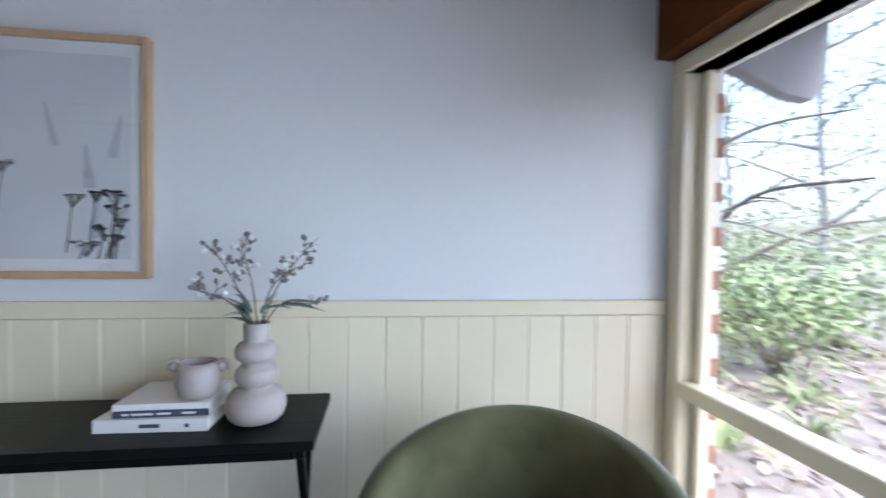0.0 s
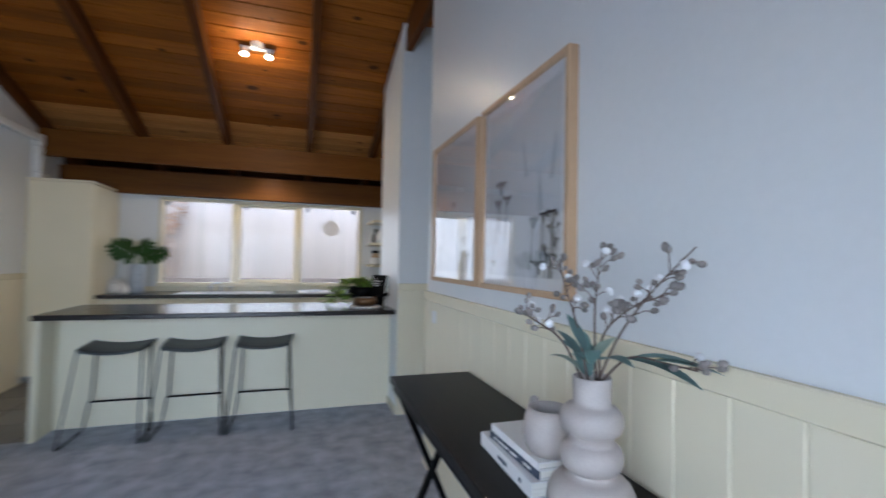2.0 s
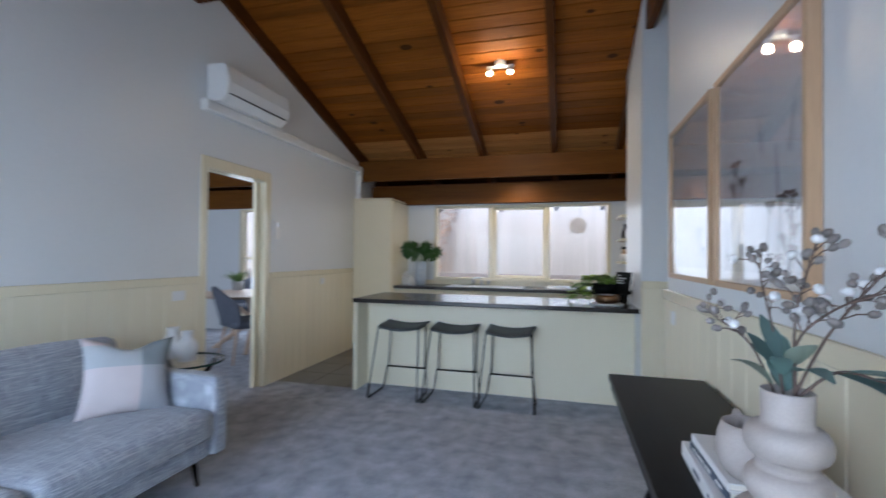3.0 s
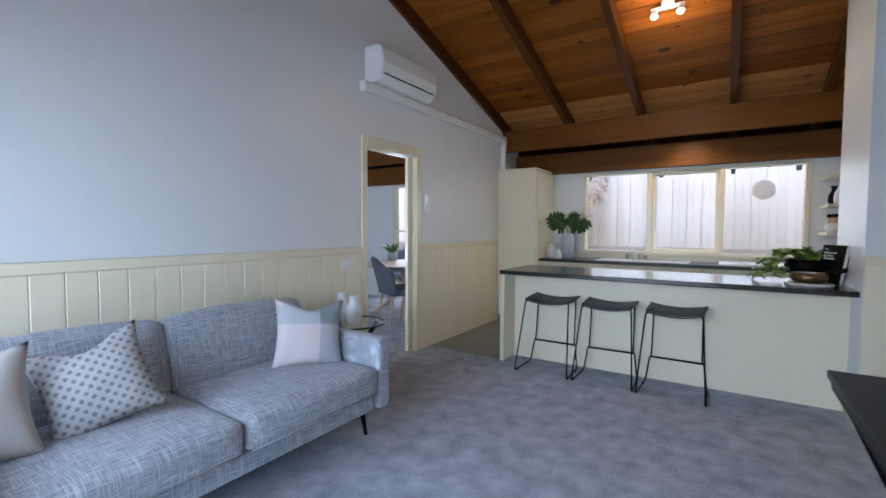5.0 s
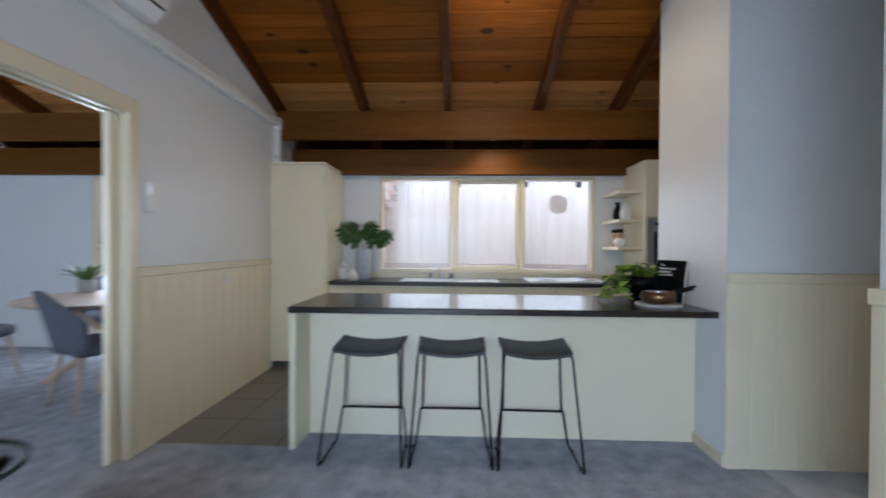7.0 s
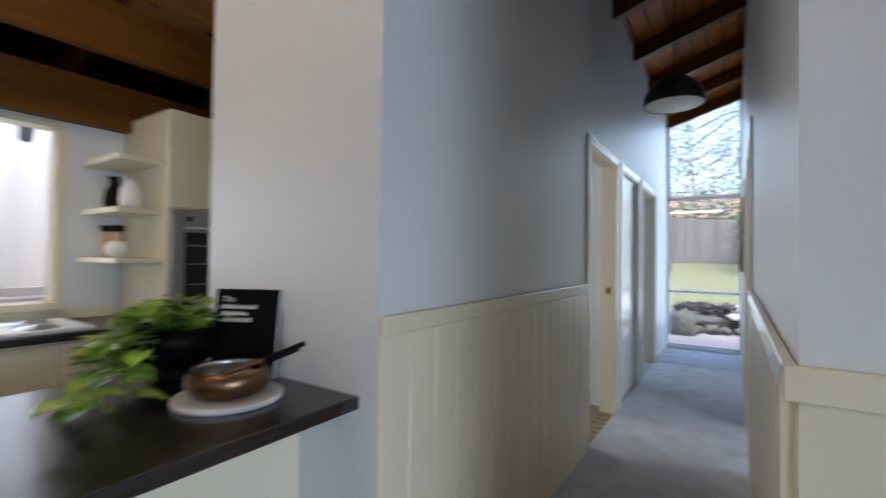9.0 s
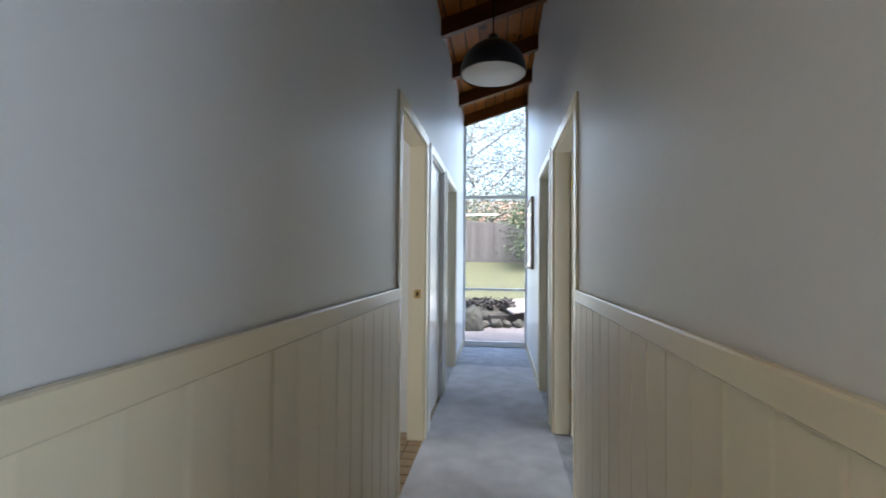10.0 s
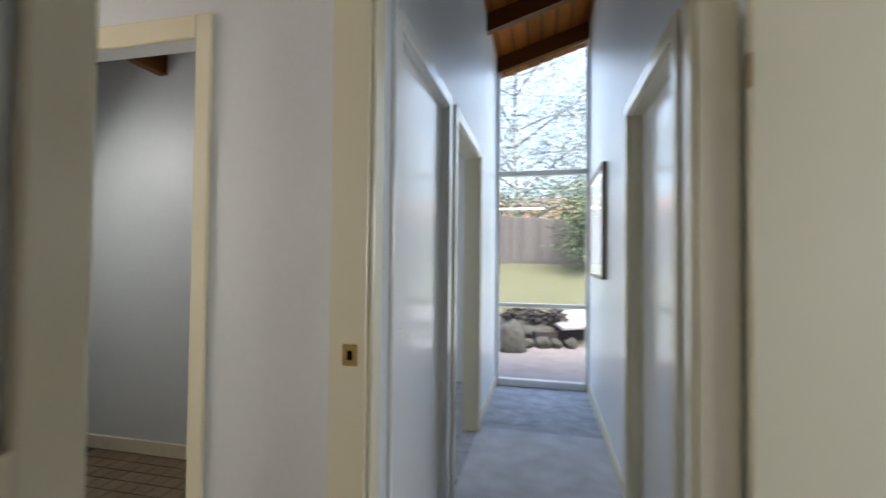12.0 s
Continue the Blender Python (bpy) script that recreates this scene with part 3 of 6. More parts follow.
# south doorway
south_door = tagged(new("door_6"), "cream frame of the doorway to the dining room, its sliding door pushed into the wall", "door frame", kind="structure")
for x0, x1 in ((DOOR_L - 0.012, DOOR_L + 0.055), (DOOR_R - 0.065, DOOR_R + 0.012)):
    part("architrave", boxed(x0, x1, SOUTH, SOUTH + 0.018, 0, 2.075, 0.004), CREAM_TRIM, south_door)
part("architrave", boxed(DOOR_R + 0.012, DOOR_L - 0.012, SOUTH, SOUTH + 0.018, 1.985, 2.075, 0.004), CREAM_TRIM, south_door)
part("lining", boxed(DOOR_L - 0.02, DOOR_L, SOUTH - 0.11, SOUTH, 0, 1.975, 0.002), CREAM_TRIM, south_door)
part("lining", boxed(DOOR_R, DOOR_L, SOUTH - 0.11, SOUTH - 0.075, 1.975, 2.005, 0.002), CREAM_TRIM, south_door)
part("lining", boxed(DOOR_R, DOOR_L, SOUTH - 0.035, SOUTH, 1.975, 2.005, 0.002), CREAM_TRIM, south_door)
for y0, y1 in ((SOUTH - 0.11, SOUTH - 0.078), (SOUTH - 0.034, SOUTH)):
    part("lining", boxed(DOOR_R, DOOR_R + 0.02, y0, y1, 0, 1.975, 0.002), CREAM_TRIM, south_door)
leaf = part("door_leaf", boxed(DOOR_R - 0.02, DOOR_R + 0.085, SOUTH - 0.074, SOUTH - 0.038, 0.005, 1.97, 0.002), CREAM_TRIM, south_door)
part("latch", boxed(DOOR_R + 0.0855, DOOR_R + 0.088, SOUTH - 0.066, SOUTH - 0.046, 0.94, 1.06, 0.001), STEEL, leaf)

# ---- kitchen: peninsula, benches, pantry and oven tower ----
BENCH = 0.868
peninsula = thing("peninsula", (-3.55, 0.6, 0), "cream panelled kitchen peninsula under a dark benchtop", "cabinet")
part("front_panel", boxed(0.13, 0.15, -1.26, 1.225, 0.0, BENCH - 0.04, 0.002), CREAM, peninsula)
part("end_panel", boxed(-0.36, 0.395, -1.30, -1.26, 0.0, BENCH - 0.04, 0.003), CREAM_TRIM, peninsula)
part("carcass", boxed(-0.34, 0.128, -1.258, 1.222, 0.09, BENCH - 0.042, 0.002), CREAM, peninsula)
part("kickboard", boxed(-0.30, -0.28, -1.258, 1.222, 0.0, 0.09), CREAM, peninsula)
peninsula_top = thing("benchtop", (-3.55, 0.6, 0), "glossy dark brown laminate benchtop on the peninsula", "benchtop")
part("slab", boxed(-0.38, 0.403, -1.31, 1.228, BENCH - 0.038, BENCH, 0.006, 2), STONE_TOP, peninsula_top)

BACK = -4.97
y_edges = (-1.02, -0.25, 0.52, 1.29, 2.12)
for y0, y1 in zip(y_edges, y_edges[1:]):
    unit = thing("base_cabinet", ((WEST + BACK) / 2, (y0 + y1) / 2, 0), "cream base cabinet under the window bench", "cabinet", "base cabinets under the window")
    h, d = (y1 - y0) / 2 - 0.001, (BACK - WEST) / 2
    part("body", boxed(-d + 0.005, d - 0.045, -h, h, 0.09, BENCH - 0.042), CREAM, unit)
    part("kickboard", boxed(d - 0.10, d - 0.085, -h, h, 0.0, 0.09), CREAM, unit)
    for a, b in ((-h + 0.002, -0.002), (0.002, h - 0.002)):
        part("door", boxed(d - 0.044, d - 0.024, a, b, 0.10, BENCH - 0.05, 0.003), CREAM_TRIM, unit)
back_top = thing("benchtop", ((WEST + BACK) / 2, 0.55, 0), "dark brown laminate benchtop under the kitchen window", "benchtop")
part("slab", boxed(-0.29, 0.30, -1.565, 1.565, BENCH - 0.038, BENCH, 0.006, 2), STONE_TOP, back_top)
part("upstand", boxed(-0.29, -0.275, -1.565, 1.565, BENCH, KW[2] - 0.002, 0.003), CREAM_TRIM, back_top)

pantry = thing("pantry", (-5.2, -1.31, 0), "tall cream pantry cupboard in the kitchen corner", "cupboard")
part("body", boxed(-0.35, 0.30, -0.285, 0.28, 0.07, 2.03, 0.002), CREAM, pantry)
part("kickboard", boxed(-0.33, 0.25, -0.285, 0.24, 0.0, 0.07), GROUT, pantry)
part("side_panel", boxed(0.301, 0.32, -0.285, 0.282, 0.07, 2.035, 0.003), CREAM_TRIM, pantry)
part("top_board", boxed(-0.35, 0.33, -0.285, 0.29, 2.036, 2.06, 0.003), CREAM_TRIM, pantry)
part("door", boxed(-0.34, 0.29, 0.281, 0.298, 0.08, 2.025, 0.003), CREAM_TRIM, pantry)

tower = thing("oven_tower", (-5.25, 2.45, 0), "tall cream cabinet with a built-in oven", "cabinet")
part("body", boxed(-0.30, 0.27, -0.31, 0.31, 0.0, 2.10, 0.002), CREAM, tower)
part("upper_door", boxed(0.271, 0.29, -0.308, 0.308, 1.535, 2.098, 0.003), CREAM_TRIM, tower)
part("lower_door", boxed(0.271, 0.29, -0.308, 0.308, 0.10, 0.88, 0.003), CREAM_TRIM, tower)
oven = part("oven", boxed(0.271, 0.292, -0.29, 0.29, 0.90, 1.52, 0.004), STEEL, tower, "stainless built-in oven with a dark glass door")
part("oven_glass", boxed(0.2925, 0.297, -0.22, 0.22, 0.96, 1.39, 0.002), DARK_GLASS, oven)
part("handle", tube(bmesh.new(), [(0.33, -0.24, 1.415), (0.33, 0.24, 1.415)], 0.008), STEEL, oven, smooth=True)
for yy in (-0.2, -0.07, 0.07, 0.2):
    part("knob", boxed(0.2925, 0.312, yy - 0.014, yy + 0.014, 1.455, 1.483, 0.006, 2), BLACK, oven)
for zz in (1.08, 1.20, 1.31):
    part("rack", boxed(0.2971, 0.2985, -0.2, 0.2, zz, zz + 0.004), STEEL, oven)
for zz in (1.205, 1.485, 1.775):
    shelf = thing("wall_shelf", (-5.28, 2.135, zz), "thick cream shelf fixed beside the oven tower", "shelf", "shelves beside the oven")
    part("board", boxed(-0.26, 0.26, -0.23, 0.003, 0, 0.032, 0.004), CREAM_TRIM, shelf)


def jug(at, label, mat, prof, handle=None):
    ob = thing("jug", at, label, "jug")
    part("body", lathe(bmesh.new(), prof, 24), mat, ob, smooth=True)
    if handle:
        part("handle", tube(bmesh.new(), smooth_path(handle), 0.008), mat, ob, smooth=True)
    return ob


jug((-5.30, 1.99, 1.517), "matt black ceramic jug with a handle on a shelf", BLACK, [(0, 0), (0.04, 0), (0.05, 0.04), (0.045, 0.10), (0.022, 0.14), (0.022, 0.17), (0.032, 0.19), (0.026, 0.188), (0.018, 0.17), (0, 0.16)], [(0.02, 0, 0.165), (0.06, 0, 0.15), (0.065, 0, 0.10), (0.045, 0, 0.06)])
jug((-5.15, 2.02, 1.517), "pale cream ceramic bottle on a shelf", CERAMIC_WHITE, [(0, 0), (0.05, 0), (0.055, 0.05), (0.05, 0.11), (0.03, 0.15), (0.02, 0.17), (0, 0.17)])
for xx, yy, hh in ((-5.35, 1.98, 0.19), (-5.24, 2.0, 0.19)):
    bottle = thing("bottle", (xx, yy, 1.237), "amber glass bottle with a black lid on a shelf", "bottle", "bottles on the shelf")
    part("body", lathe(bmesh.new(), [(0, 0), (0.032, 0), (0.034, 0.02), (0.030, 0.10), (0.025, 0.13), (0.025, 0.15), (0, 0.15)], 20), OAK, bottle, smooth=True)
    part("lid", lathe(bmesh.new(), [(0, 0.15), (0.032, 0.15), (0.032, 0.185), (0, 0.185)], 20), BLACK, bottle, "black lid")
bowl = thing("bowl", (-5.17, 1.97, 1.237), "small round cream pot on a shelf", "pot")
part("body", lathe(bmesh.new(), [(0, 0), (0.035, 0), (0.06, 0.03), (0.062, 0.06), (0.04, 0.09), (0.034, 0.09), (0, 0.05)], 24), CERAMIC_WHITE, bowl, smooth=True)

# cooktop, sink and tap
cooktop = thing("cooktop", (-5.22, 1.42, BENCH), "white enamel cooktop with four solid plates", "cooktop")
part("tray", boxed(-0.25, 0.22, -0.40, 0.40, 0.0, 0.022, 0.008, 2), WHITE_PLASTIC, cooktop)
for xx, yy, rr in ((-0.11, -0.2, 0.075), (0.10, -0.2, 0.09), (-0.11, 0.2, 0.09), (0.10, 0.2, 0.075)):
    part("hotplate", lathe(bmesh.new(), [(0, 0.034), (rr * 0.3, 0.034), (rr * 0.3, 0.031), (rr, 0.034), (rr + 0.004, 0.026), (rr + 0.016, 0.024), (rr + 0.016, 0.0225)], 32, (xx, yy, 0)), STEEL, cooktop, smooth=True)
sink = thing("sink", (-5.22, 0.25, BENCH), "stainless steel sink set in the bench", "sink")
part("rim", boxed(-0.24, 0.22, -0.55, 0.48, 0.0, 0.006, 0.003), STEEL, sink)
part("basin", boxed(-0.16, 0.17, -0.08, 0.40, 0.0062, 0.0085, 0.001), STEEL, sink)
tap = thing("tap", (-5.46, 0.12, BENCH + 0.006), "chrome kitchen mixer tap with a curved spout", "tap")
part("base", lathe(bmesh.new(), [(0, 0), (0.024, 0), (0.022, 0.01), (0.016, 0.05), (0.016, 0.07), (0, 0.075)], 20), STEEL, tap, smooth=True)
part("spout", tube(bmesh.new(), smooth_path([(0, 0, 0.06), (0.01, -0.01, 0.095), (0.08, -0.05, 0.105), (0.15, -0.09, 0.09), (0.16, -0.095, 0.06)]), 0.009), STEEL, tap, smooth=True)
for yy in (-0.12, 0.10):
    part("handle", lathe(bmesh.new(), [(0, 0), (0.02, 0), (0.014, 0.03), (0.024, 0.045), (0.024, 0.06), (0, 0.065)], 16, (0, yy, 0)), STEEL, tap, smooth=True)

# ---- bar stools ----


def bar_stool(at):
    ob = thing("bar_stool", at, "dark grey saddle-seat bar stool with a black wire sled base", "stool", "stools at the peninsula")
    bm = bmesh.new()
    nx, ny = 8, 14
    top = {}
    for side, dz in ((0, 0.0), (1, -0.016)):
        for i in range(nx + 1):
            for j in range(ny + 1):
                u, v = i / nx * 2 - 1, j / ny * 2 - 1
                z = 0.618 + 0.026 * v * v + 0.012 * u * u * (1 if u < 0 else -1.0)
                top[side, i, j] = bm.verts.new((u * 0.165 - 0.09, v * (0.202 - 0.006 * u), z + dz))
    for i in range(nx):
        for j in range(ny):
            bm.faces.new([top[0, i, j], top[0, i + 1, j], top[0, i + 1, j + 1], top[0, i, j + 1]])
            bm.faces.new([top[1, i, j], top[1, i, j + 1], top[1, i + 1, j + 1], top[1, i + 1, j]])
    for i in range(nx):
        for j in (0, ny):
            bm.faces.new([top[0, i, j], top[0, i + 1, j], top[1, i + 1, j], top[1, i, j]])
    for j in range(ny):
        for i in (0, nx):
            bm.faces.new([top[0, i, j], top[0, i, j + 1], top[1, i, j + 1], top[1, i, j]])
    part("seat", bm, GREY_SEAT, ob, smooth=True)
    for s in (-1, 1):
        leg = part("sled_leg", tube(bmesh.new(), [(-0.20, s * 0.18, 0.612), (0.02, s * 0.18, 0.608), (0.055, s * 0.190, 0.608), (0.07, s * 0.196, 0.594), (0.21, s * 0.232, 0.02), (0.20, s * 0.232, 0.008), (0.0, s * 0.225, 0.008), (-0.115, s * 0.220, 0.012), (-0.135, s * 0.216, 0.035), (-0.16, s * 0.195, 0.20), (-0.165, s * 0.182, 0.22), (-0.21, s * 0.178, 0.59), (-0.20, s * 0.178, 0.612)], 0.0062, 8), BLACK, ob, smooth=True)
        for xx in (0.15, -0.07):
            part("glide", boxed(xx - 0.012, xx + 0.012, s * 0.228 - 0.008, s * 0.228 + 0.008, 0.0, 0.014, 0.003), BLACK, leg)
    part("footrest", tube(bmesh.new(), [(-0.162, -0.19, 0.21), (-0.162, 0.19, 0.21)], 0.0075, 8), BLACK, ob, smooth=True)
    return ob


stool = bar_stool((-3.16, -0.222, 0))
copy_thing(stool, pose(-3.165, 0.28, 0, 0, 0, 1))
copy_thing(stool, pose(-3.155, 0.78, 0, 0, 0, -1))

# ---- pictures ----
MAT_BOARD = material("white_mat_board", (0.76, 0.77, 0.79), 0.6, (0.73, 0.74, 0.76), 3, 0.5)
PRINT = material("soft_grey_print", (0.67, 0.69, 0.71), 0.5, (0.54, 0.565, 0.60), 2.2, 0.55, detail=3)
INK = material("print_ink_dark", (0.05, 0.055, 0.065), 0.5, (0.12, 0.12, 0.13), 30, 0.8)
INK_SOFT = material("print_ink_soft", (0.42, 0.445, 0.485), 0.5, (0.48, 0.505, 0.545), 12, 0.8)
PICTURE_GLASS = glass_material("picture_glass", 0.05)
rng = random.Random(5)


def picture(x0, x1, z0, z1, blooms, strokes, label):
    """A framed print on the north wall; blooms are (across, height, size) as shares of the print."""
    ob = thing("framed_print", ((x0 + x1) / 2, NORTH, (z0 + z1) / 2), label, "picture", "pair of framed botanical prints")
    w, h = (x1 - x0) / 2, (z1 - z0) / 2
    for nm, a in (("frame_side", (-w, -w + 0.022, -h, h)), ("frame_side", (w - 0.022, w, -h, h)), ("frame_top", (-w + 0.022, w - 0.022, h - 0.022, h)), ("frame_bottom", (-w + 0.022, w - 0.022, -h, -h + 0.022))):
        part(nm, boxed(a[0], a[1], -0.037, -0.002, a[2], a[3], 0.0015), OAK, ob)
    part("mat", boxed(-w + 0.022, w - 0.022, -0.020, -0.004, -h + 0.022, h - 0.022), MAT_BOARD, ob)
    pw, ph = w - 0.062, h - 0.062
    pr = part("print", boxed(-pw, pw, -0.0212, -0.0203, -ph, ph), PRINT, ob, "pale misty print of dry flower heads")
    bm = bmesh.new()
    for u, v, s, lean in strokes:
        a, b = (u * pw, v * ph), ((u + lean) * pw, (v + 0.42) * ph)
        prism(bm, [(a[0] - s * pw, a[1]), (a[0] + s * pw, a[1]), (b[0] + s * 0.3 * pw, b[1]), (b[0] - s * 0.3 * pw, b[1])], "y", -0.0216, -0.0213)
    part("blurred_stems", bm, INK_SOFT, pr)["kind"] = "stuff"
    for u, v, s in blooms:
        bm = bmesh.new()
        cx, cz = u * pw, v * ph
        foot = max(-ph, cz - 0.30 * h - s * 2)
        prism(bm, [(cx - 0.0018, cz), (cx + 0.0018, cz), (cx - 0.02 + 0.003, foot), (cx - 0.02 - 0.003, foot)], "y", -0.0220, -0.0217)
        for _ in range(12):
            px, pz = cx + rng.uniform(-s, s), cz + rng.uniform(-0.1, 0.35) * s
            rr = rng.uniform(0.10, 0.26) * s
            px, pz = max(-pw + 0.01, min(pw - 0.01, px)), max(-ph + 0.01, pz)
            prism(bm, [(px + rr * 1.5 * math.cos(k), pz + rr * 0.55 * math.sin(k)) for k in (0, 1.05, 2.09, 3.14, 4.19, 5.24)], "y", -0.0224, -0.0221)
            prism(bm, [(px - 0.001, pz), (px + 0.001, pz), (cx + 0.001, cz - s), (cx - 0.001, cz - s)], "y", -0.0220, -0.0217)
        part("flower_head", bm, INK, pr)
    g = part("glazing", boxed(-w + 0.022, w - 0.022, -0.0285, -0.0265, -h + 0.022, h - 0.022), PICTURE_GLASS, ob)
    g.visible_shadow = False
    return ob


picture(-1.235, -0.552, 1.178, 1.968, [(-0.55, 0.10, 0.040), (-0.64, -0.10, 0.03), (-0.35, -0.08, 0.03), (0.38, -0.40, 0.03), (0.62, -0.36, 0.03), (0.84, -0.36, 0.045), (0.86, -0.50, 0.04), (0.72, -0.70, 0.04), (0.80, -0.78, 0.04), (0.52, -0.86, 0.04), (0.9, -0.62, 0.03), (-0.8, -0.84, 0.02)],
        [(0.56, -0.3, 0.07, -0.05), (0.2, 0.10, 0.05, -0.12), (0.8, 0.0, 0.06, 0.1), (-0.85, -0.85, 0.05, 0.1), (0.6, -0.8, 0.05, 0.05)], "pale oak framed print of dried umbel flowers in mist")
picture(-1.985, -1.285, 1.178, 1.968, [(-0.5, 0.0, 0.03), (0.0, 0.08, 0.03), (0.55, -0.5, 0.035), (0.75, -0.75, 0.03), (-0.7, -0.6, 0.03)],
        [(0.5, -0.75, 0.06, -0.2), (0.8, -0.9, 0.06, -0.15), (-0.3, -0.4, 0.06, 0.1)], "pale oak framed print of grasses in mist")

# ---- console table and what stands on it ----
console = thing("console_table", (-0.656, 1.605, 0), "narrow black console table with crossed end legs", "table")
part("tabletop", boxed(-0.694, 0.694, -0.187, 0.187, 0.752, 0.779, 0.003, 2), BLACK_TOP, console)
for s in (-1, 1):
    x = s * 0.655
    for a, b in (((x, -0.165, 0.752), (x, 0.165, 0.0)), ((x, 0.165, 0.752), (x, -0.165, 0.0))):
        d = Vector(b) - Vector(a)
        n = Vector((0, -d.z, d.y)).normalized() * 0.016
        off = 0.0 if a[1] < 0 else 0.021
        bm = prism(bmesh.new(), [(a[1] + n.y, a[2] + n.z * 0), (a[1] - n.y, a[2]), (b[1] - n.y, 0.0), (b[1] + n.y, 0.0)], "x", x - 0.010 + off * s * -1, x + 0.010 + off * s * -1)
        part("leg", bm, BLACK, console)
    part("end_rail", boxed(x - 0.012, x + 0.012, -0.175, 0.175, 0.726, 0.7515, 0.002), BLACK, console)
for y in (-0.172, 0.172):
    part("apron", boxed(-0.643, 0.643, y - 0.010, y + 0.010, 0.728, 0.7515, 0.002), BLACK, console)

COVER = material("off_white_book_cover", (0.74, 0.73, 0.72), 0.5, (0.69, 0.68, 0.67), 8, 0.6, 0.06, 200)
PAGES = material("book_pages", (0.78, 0.75, 0.68), 0.8, (0.66, 0.63, 0.57), 300, 0.5, stretch=(0.02, 0.02, 1))
NAVY = material("navy_book_cloth", (0.03, 0.045, 0.075), 0.6, (0.045, 0.06, 0.09), 60, 0.6)


def book(at, w, d, h, turn, cover, spine, label, marks):
    ob = thing("book", at, label, "book", "books on the console", turn)
    part("pages", boxed(-w / 2 + 0.004, w / 2 - 0.004, -d / 2 + 0.003, d / 2 - 0.004, 0.003, h - 0.003), PAGES, ob)
    part("cover_board", boxed(-w / 2, w / 2, -d / 2, d / 2, 0.0, 0.0028, 0.0005), cover, ob)
    part("cover_board", boxed(-w / 2, w / 2, -d / 2, d / 2, h - 0.0028, h, 0.0005), cover, ob)
    sp = part("spine", boxed(-w / 2, w / 2, -d / 2 - 0.002, -d / 2 + 0.001, 0.0, h, 0.0008), spine, ob)
    for a, b in marks:
        part("lettering", boxed(a * w, b * w, -d / 2 - 0.0028, -d / 2 - 0.0021, h * 0.36, h * 0.64), COVER if spine is NAVY else NAVY, sp)
    return ob


book((-0.41, 1.625, 0.779), 0.30, 0.215, 0.036, -2, COVER, COVER, "thick white hardback book lying flat", [(-0.1, 0.08), (0.3, 0.34)])
book((-0.395, 1.632, 0.815), 0.25, 0.20, 0.020, 1, COVER, NAVY, "white hardback book with a navy spine lying flat", [(-0.40, -0.33), (-0.30, -0.08), (-0.04, 0.10), (0.22, 0.36)])
book((-0.395, 1.634, 0.835), 0.25, 0.20, 0.017, 0, COVER, COVER, "thin pale book on top of the stack", [])

cup = thing("cup", (-0.315, 1.585, 0.852), "matt off-white stoneware pot with small ring handles", "pot")
part("body", lathe(bmesh.new(), [(0, 0), (0.040, 0), (0.053, 0.016), (0.061, 0.042), (0.057, 0.078), (0.049, 0.104), (0.045, 0.104), (0.052, 0.076), (0.054, 0.035), (0, 0.014)], 40), CERAMIC, cup, smooth=True)
for s in (-1, 1):
    bm = bmesh.new()
    ring = [(s * (0.066 + 0.014 * math.cos(a)), 0, 0.092 + 0.014 * math.sin(a)) for a in [k * math.pi / 6 for k in range(13)]]
    part("ring_handle", tube(bm, ring, 0.0065, 8), CERAMIC, cup, smooth=True)

vase = thing("vase", (-0.152, 1.58, 0.779), "stacked-ring matt beige stoneware vase with eucalyptus sprays", "vase")
prof = [(0, 0), (0.045, 0), (0.052, 0.004)]
for cz, rr, bulge in ((0.049, 0.055, 0.030), (0.135, 0.040, 0.021), (0.206, 0.040, 0.021)):
    half = {0.049: 0.047, 0.135: 0.028, 0.206: 0.028}[cz]
    for k in range(9):
        a = -math.pi / 2 + math.pi * k / 8
        prof.append((rr + bulge * math.cos(a), cz + half * math.sin(a)))
    prof.append((0.044 if cz < 0.2 else 0.037, cz + half + 0.004))
prof += [(0.0365, 0.245), (0.0375, 0.288), (0.0355, 0.290), (0.033, 0.288), (0.031, 0.20), (0, 0.19)]
part("body", lathe(bmesh.new(), prof, 48), CERAMIC, vase, smooth=True)

LEAF = material("blue_green_leaf", (0.085, 0.155, 0.145), 0.5, (0.13, 0.21, 0.19), 20, 0.7, vary=0.25)
LEAF_PALE = material("pale_sage_leaf", (0.26, 0.31, 0.25), 0.55, (0.20, 0.26, 0.20), 20, 0.7, vary=0.15)
TWIG = material("brown_twig", (0.13, 0.09, 0.07), 0.7, (0.09, 0.06, 0.05), 30, 0.6)
BUD = material("grey_gum_nut", (0.24, 0.215, 0.20), 0.7, (0.16, 0.14, 0.13), 40, 0.7, vary=0.2)
BLOSSOM = material("white_blossom", (0.80, 0.80, 0.80), 0.8, (0.7, 0.7, 0.71), 60, 0.7, 0.6, 300)


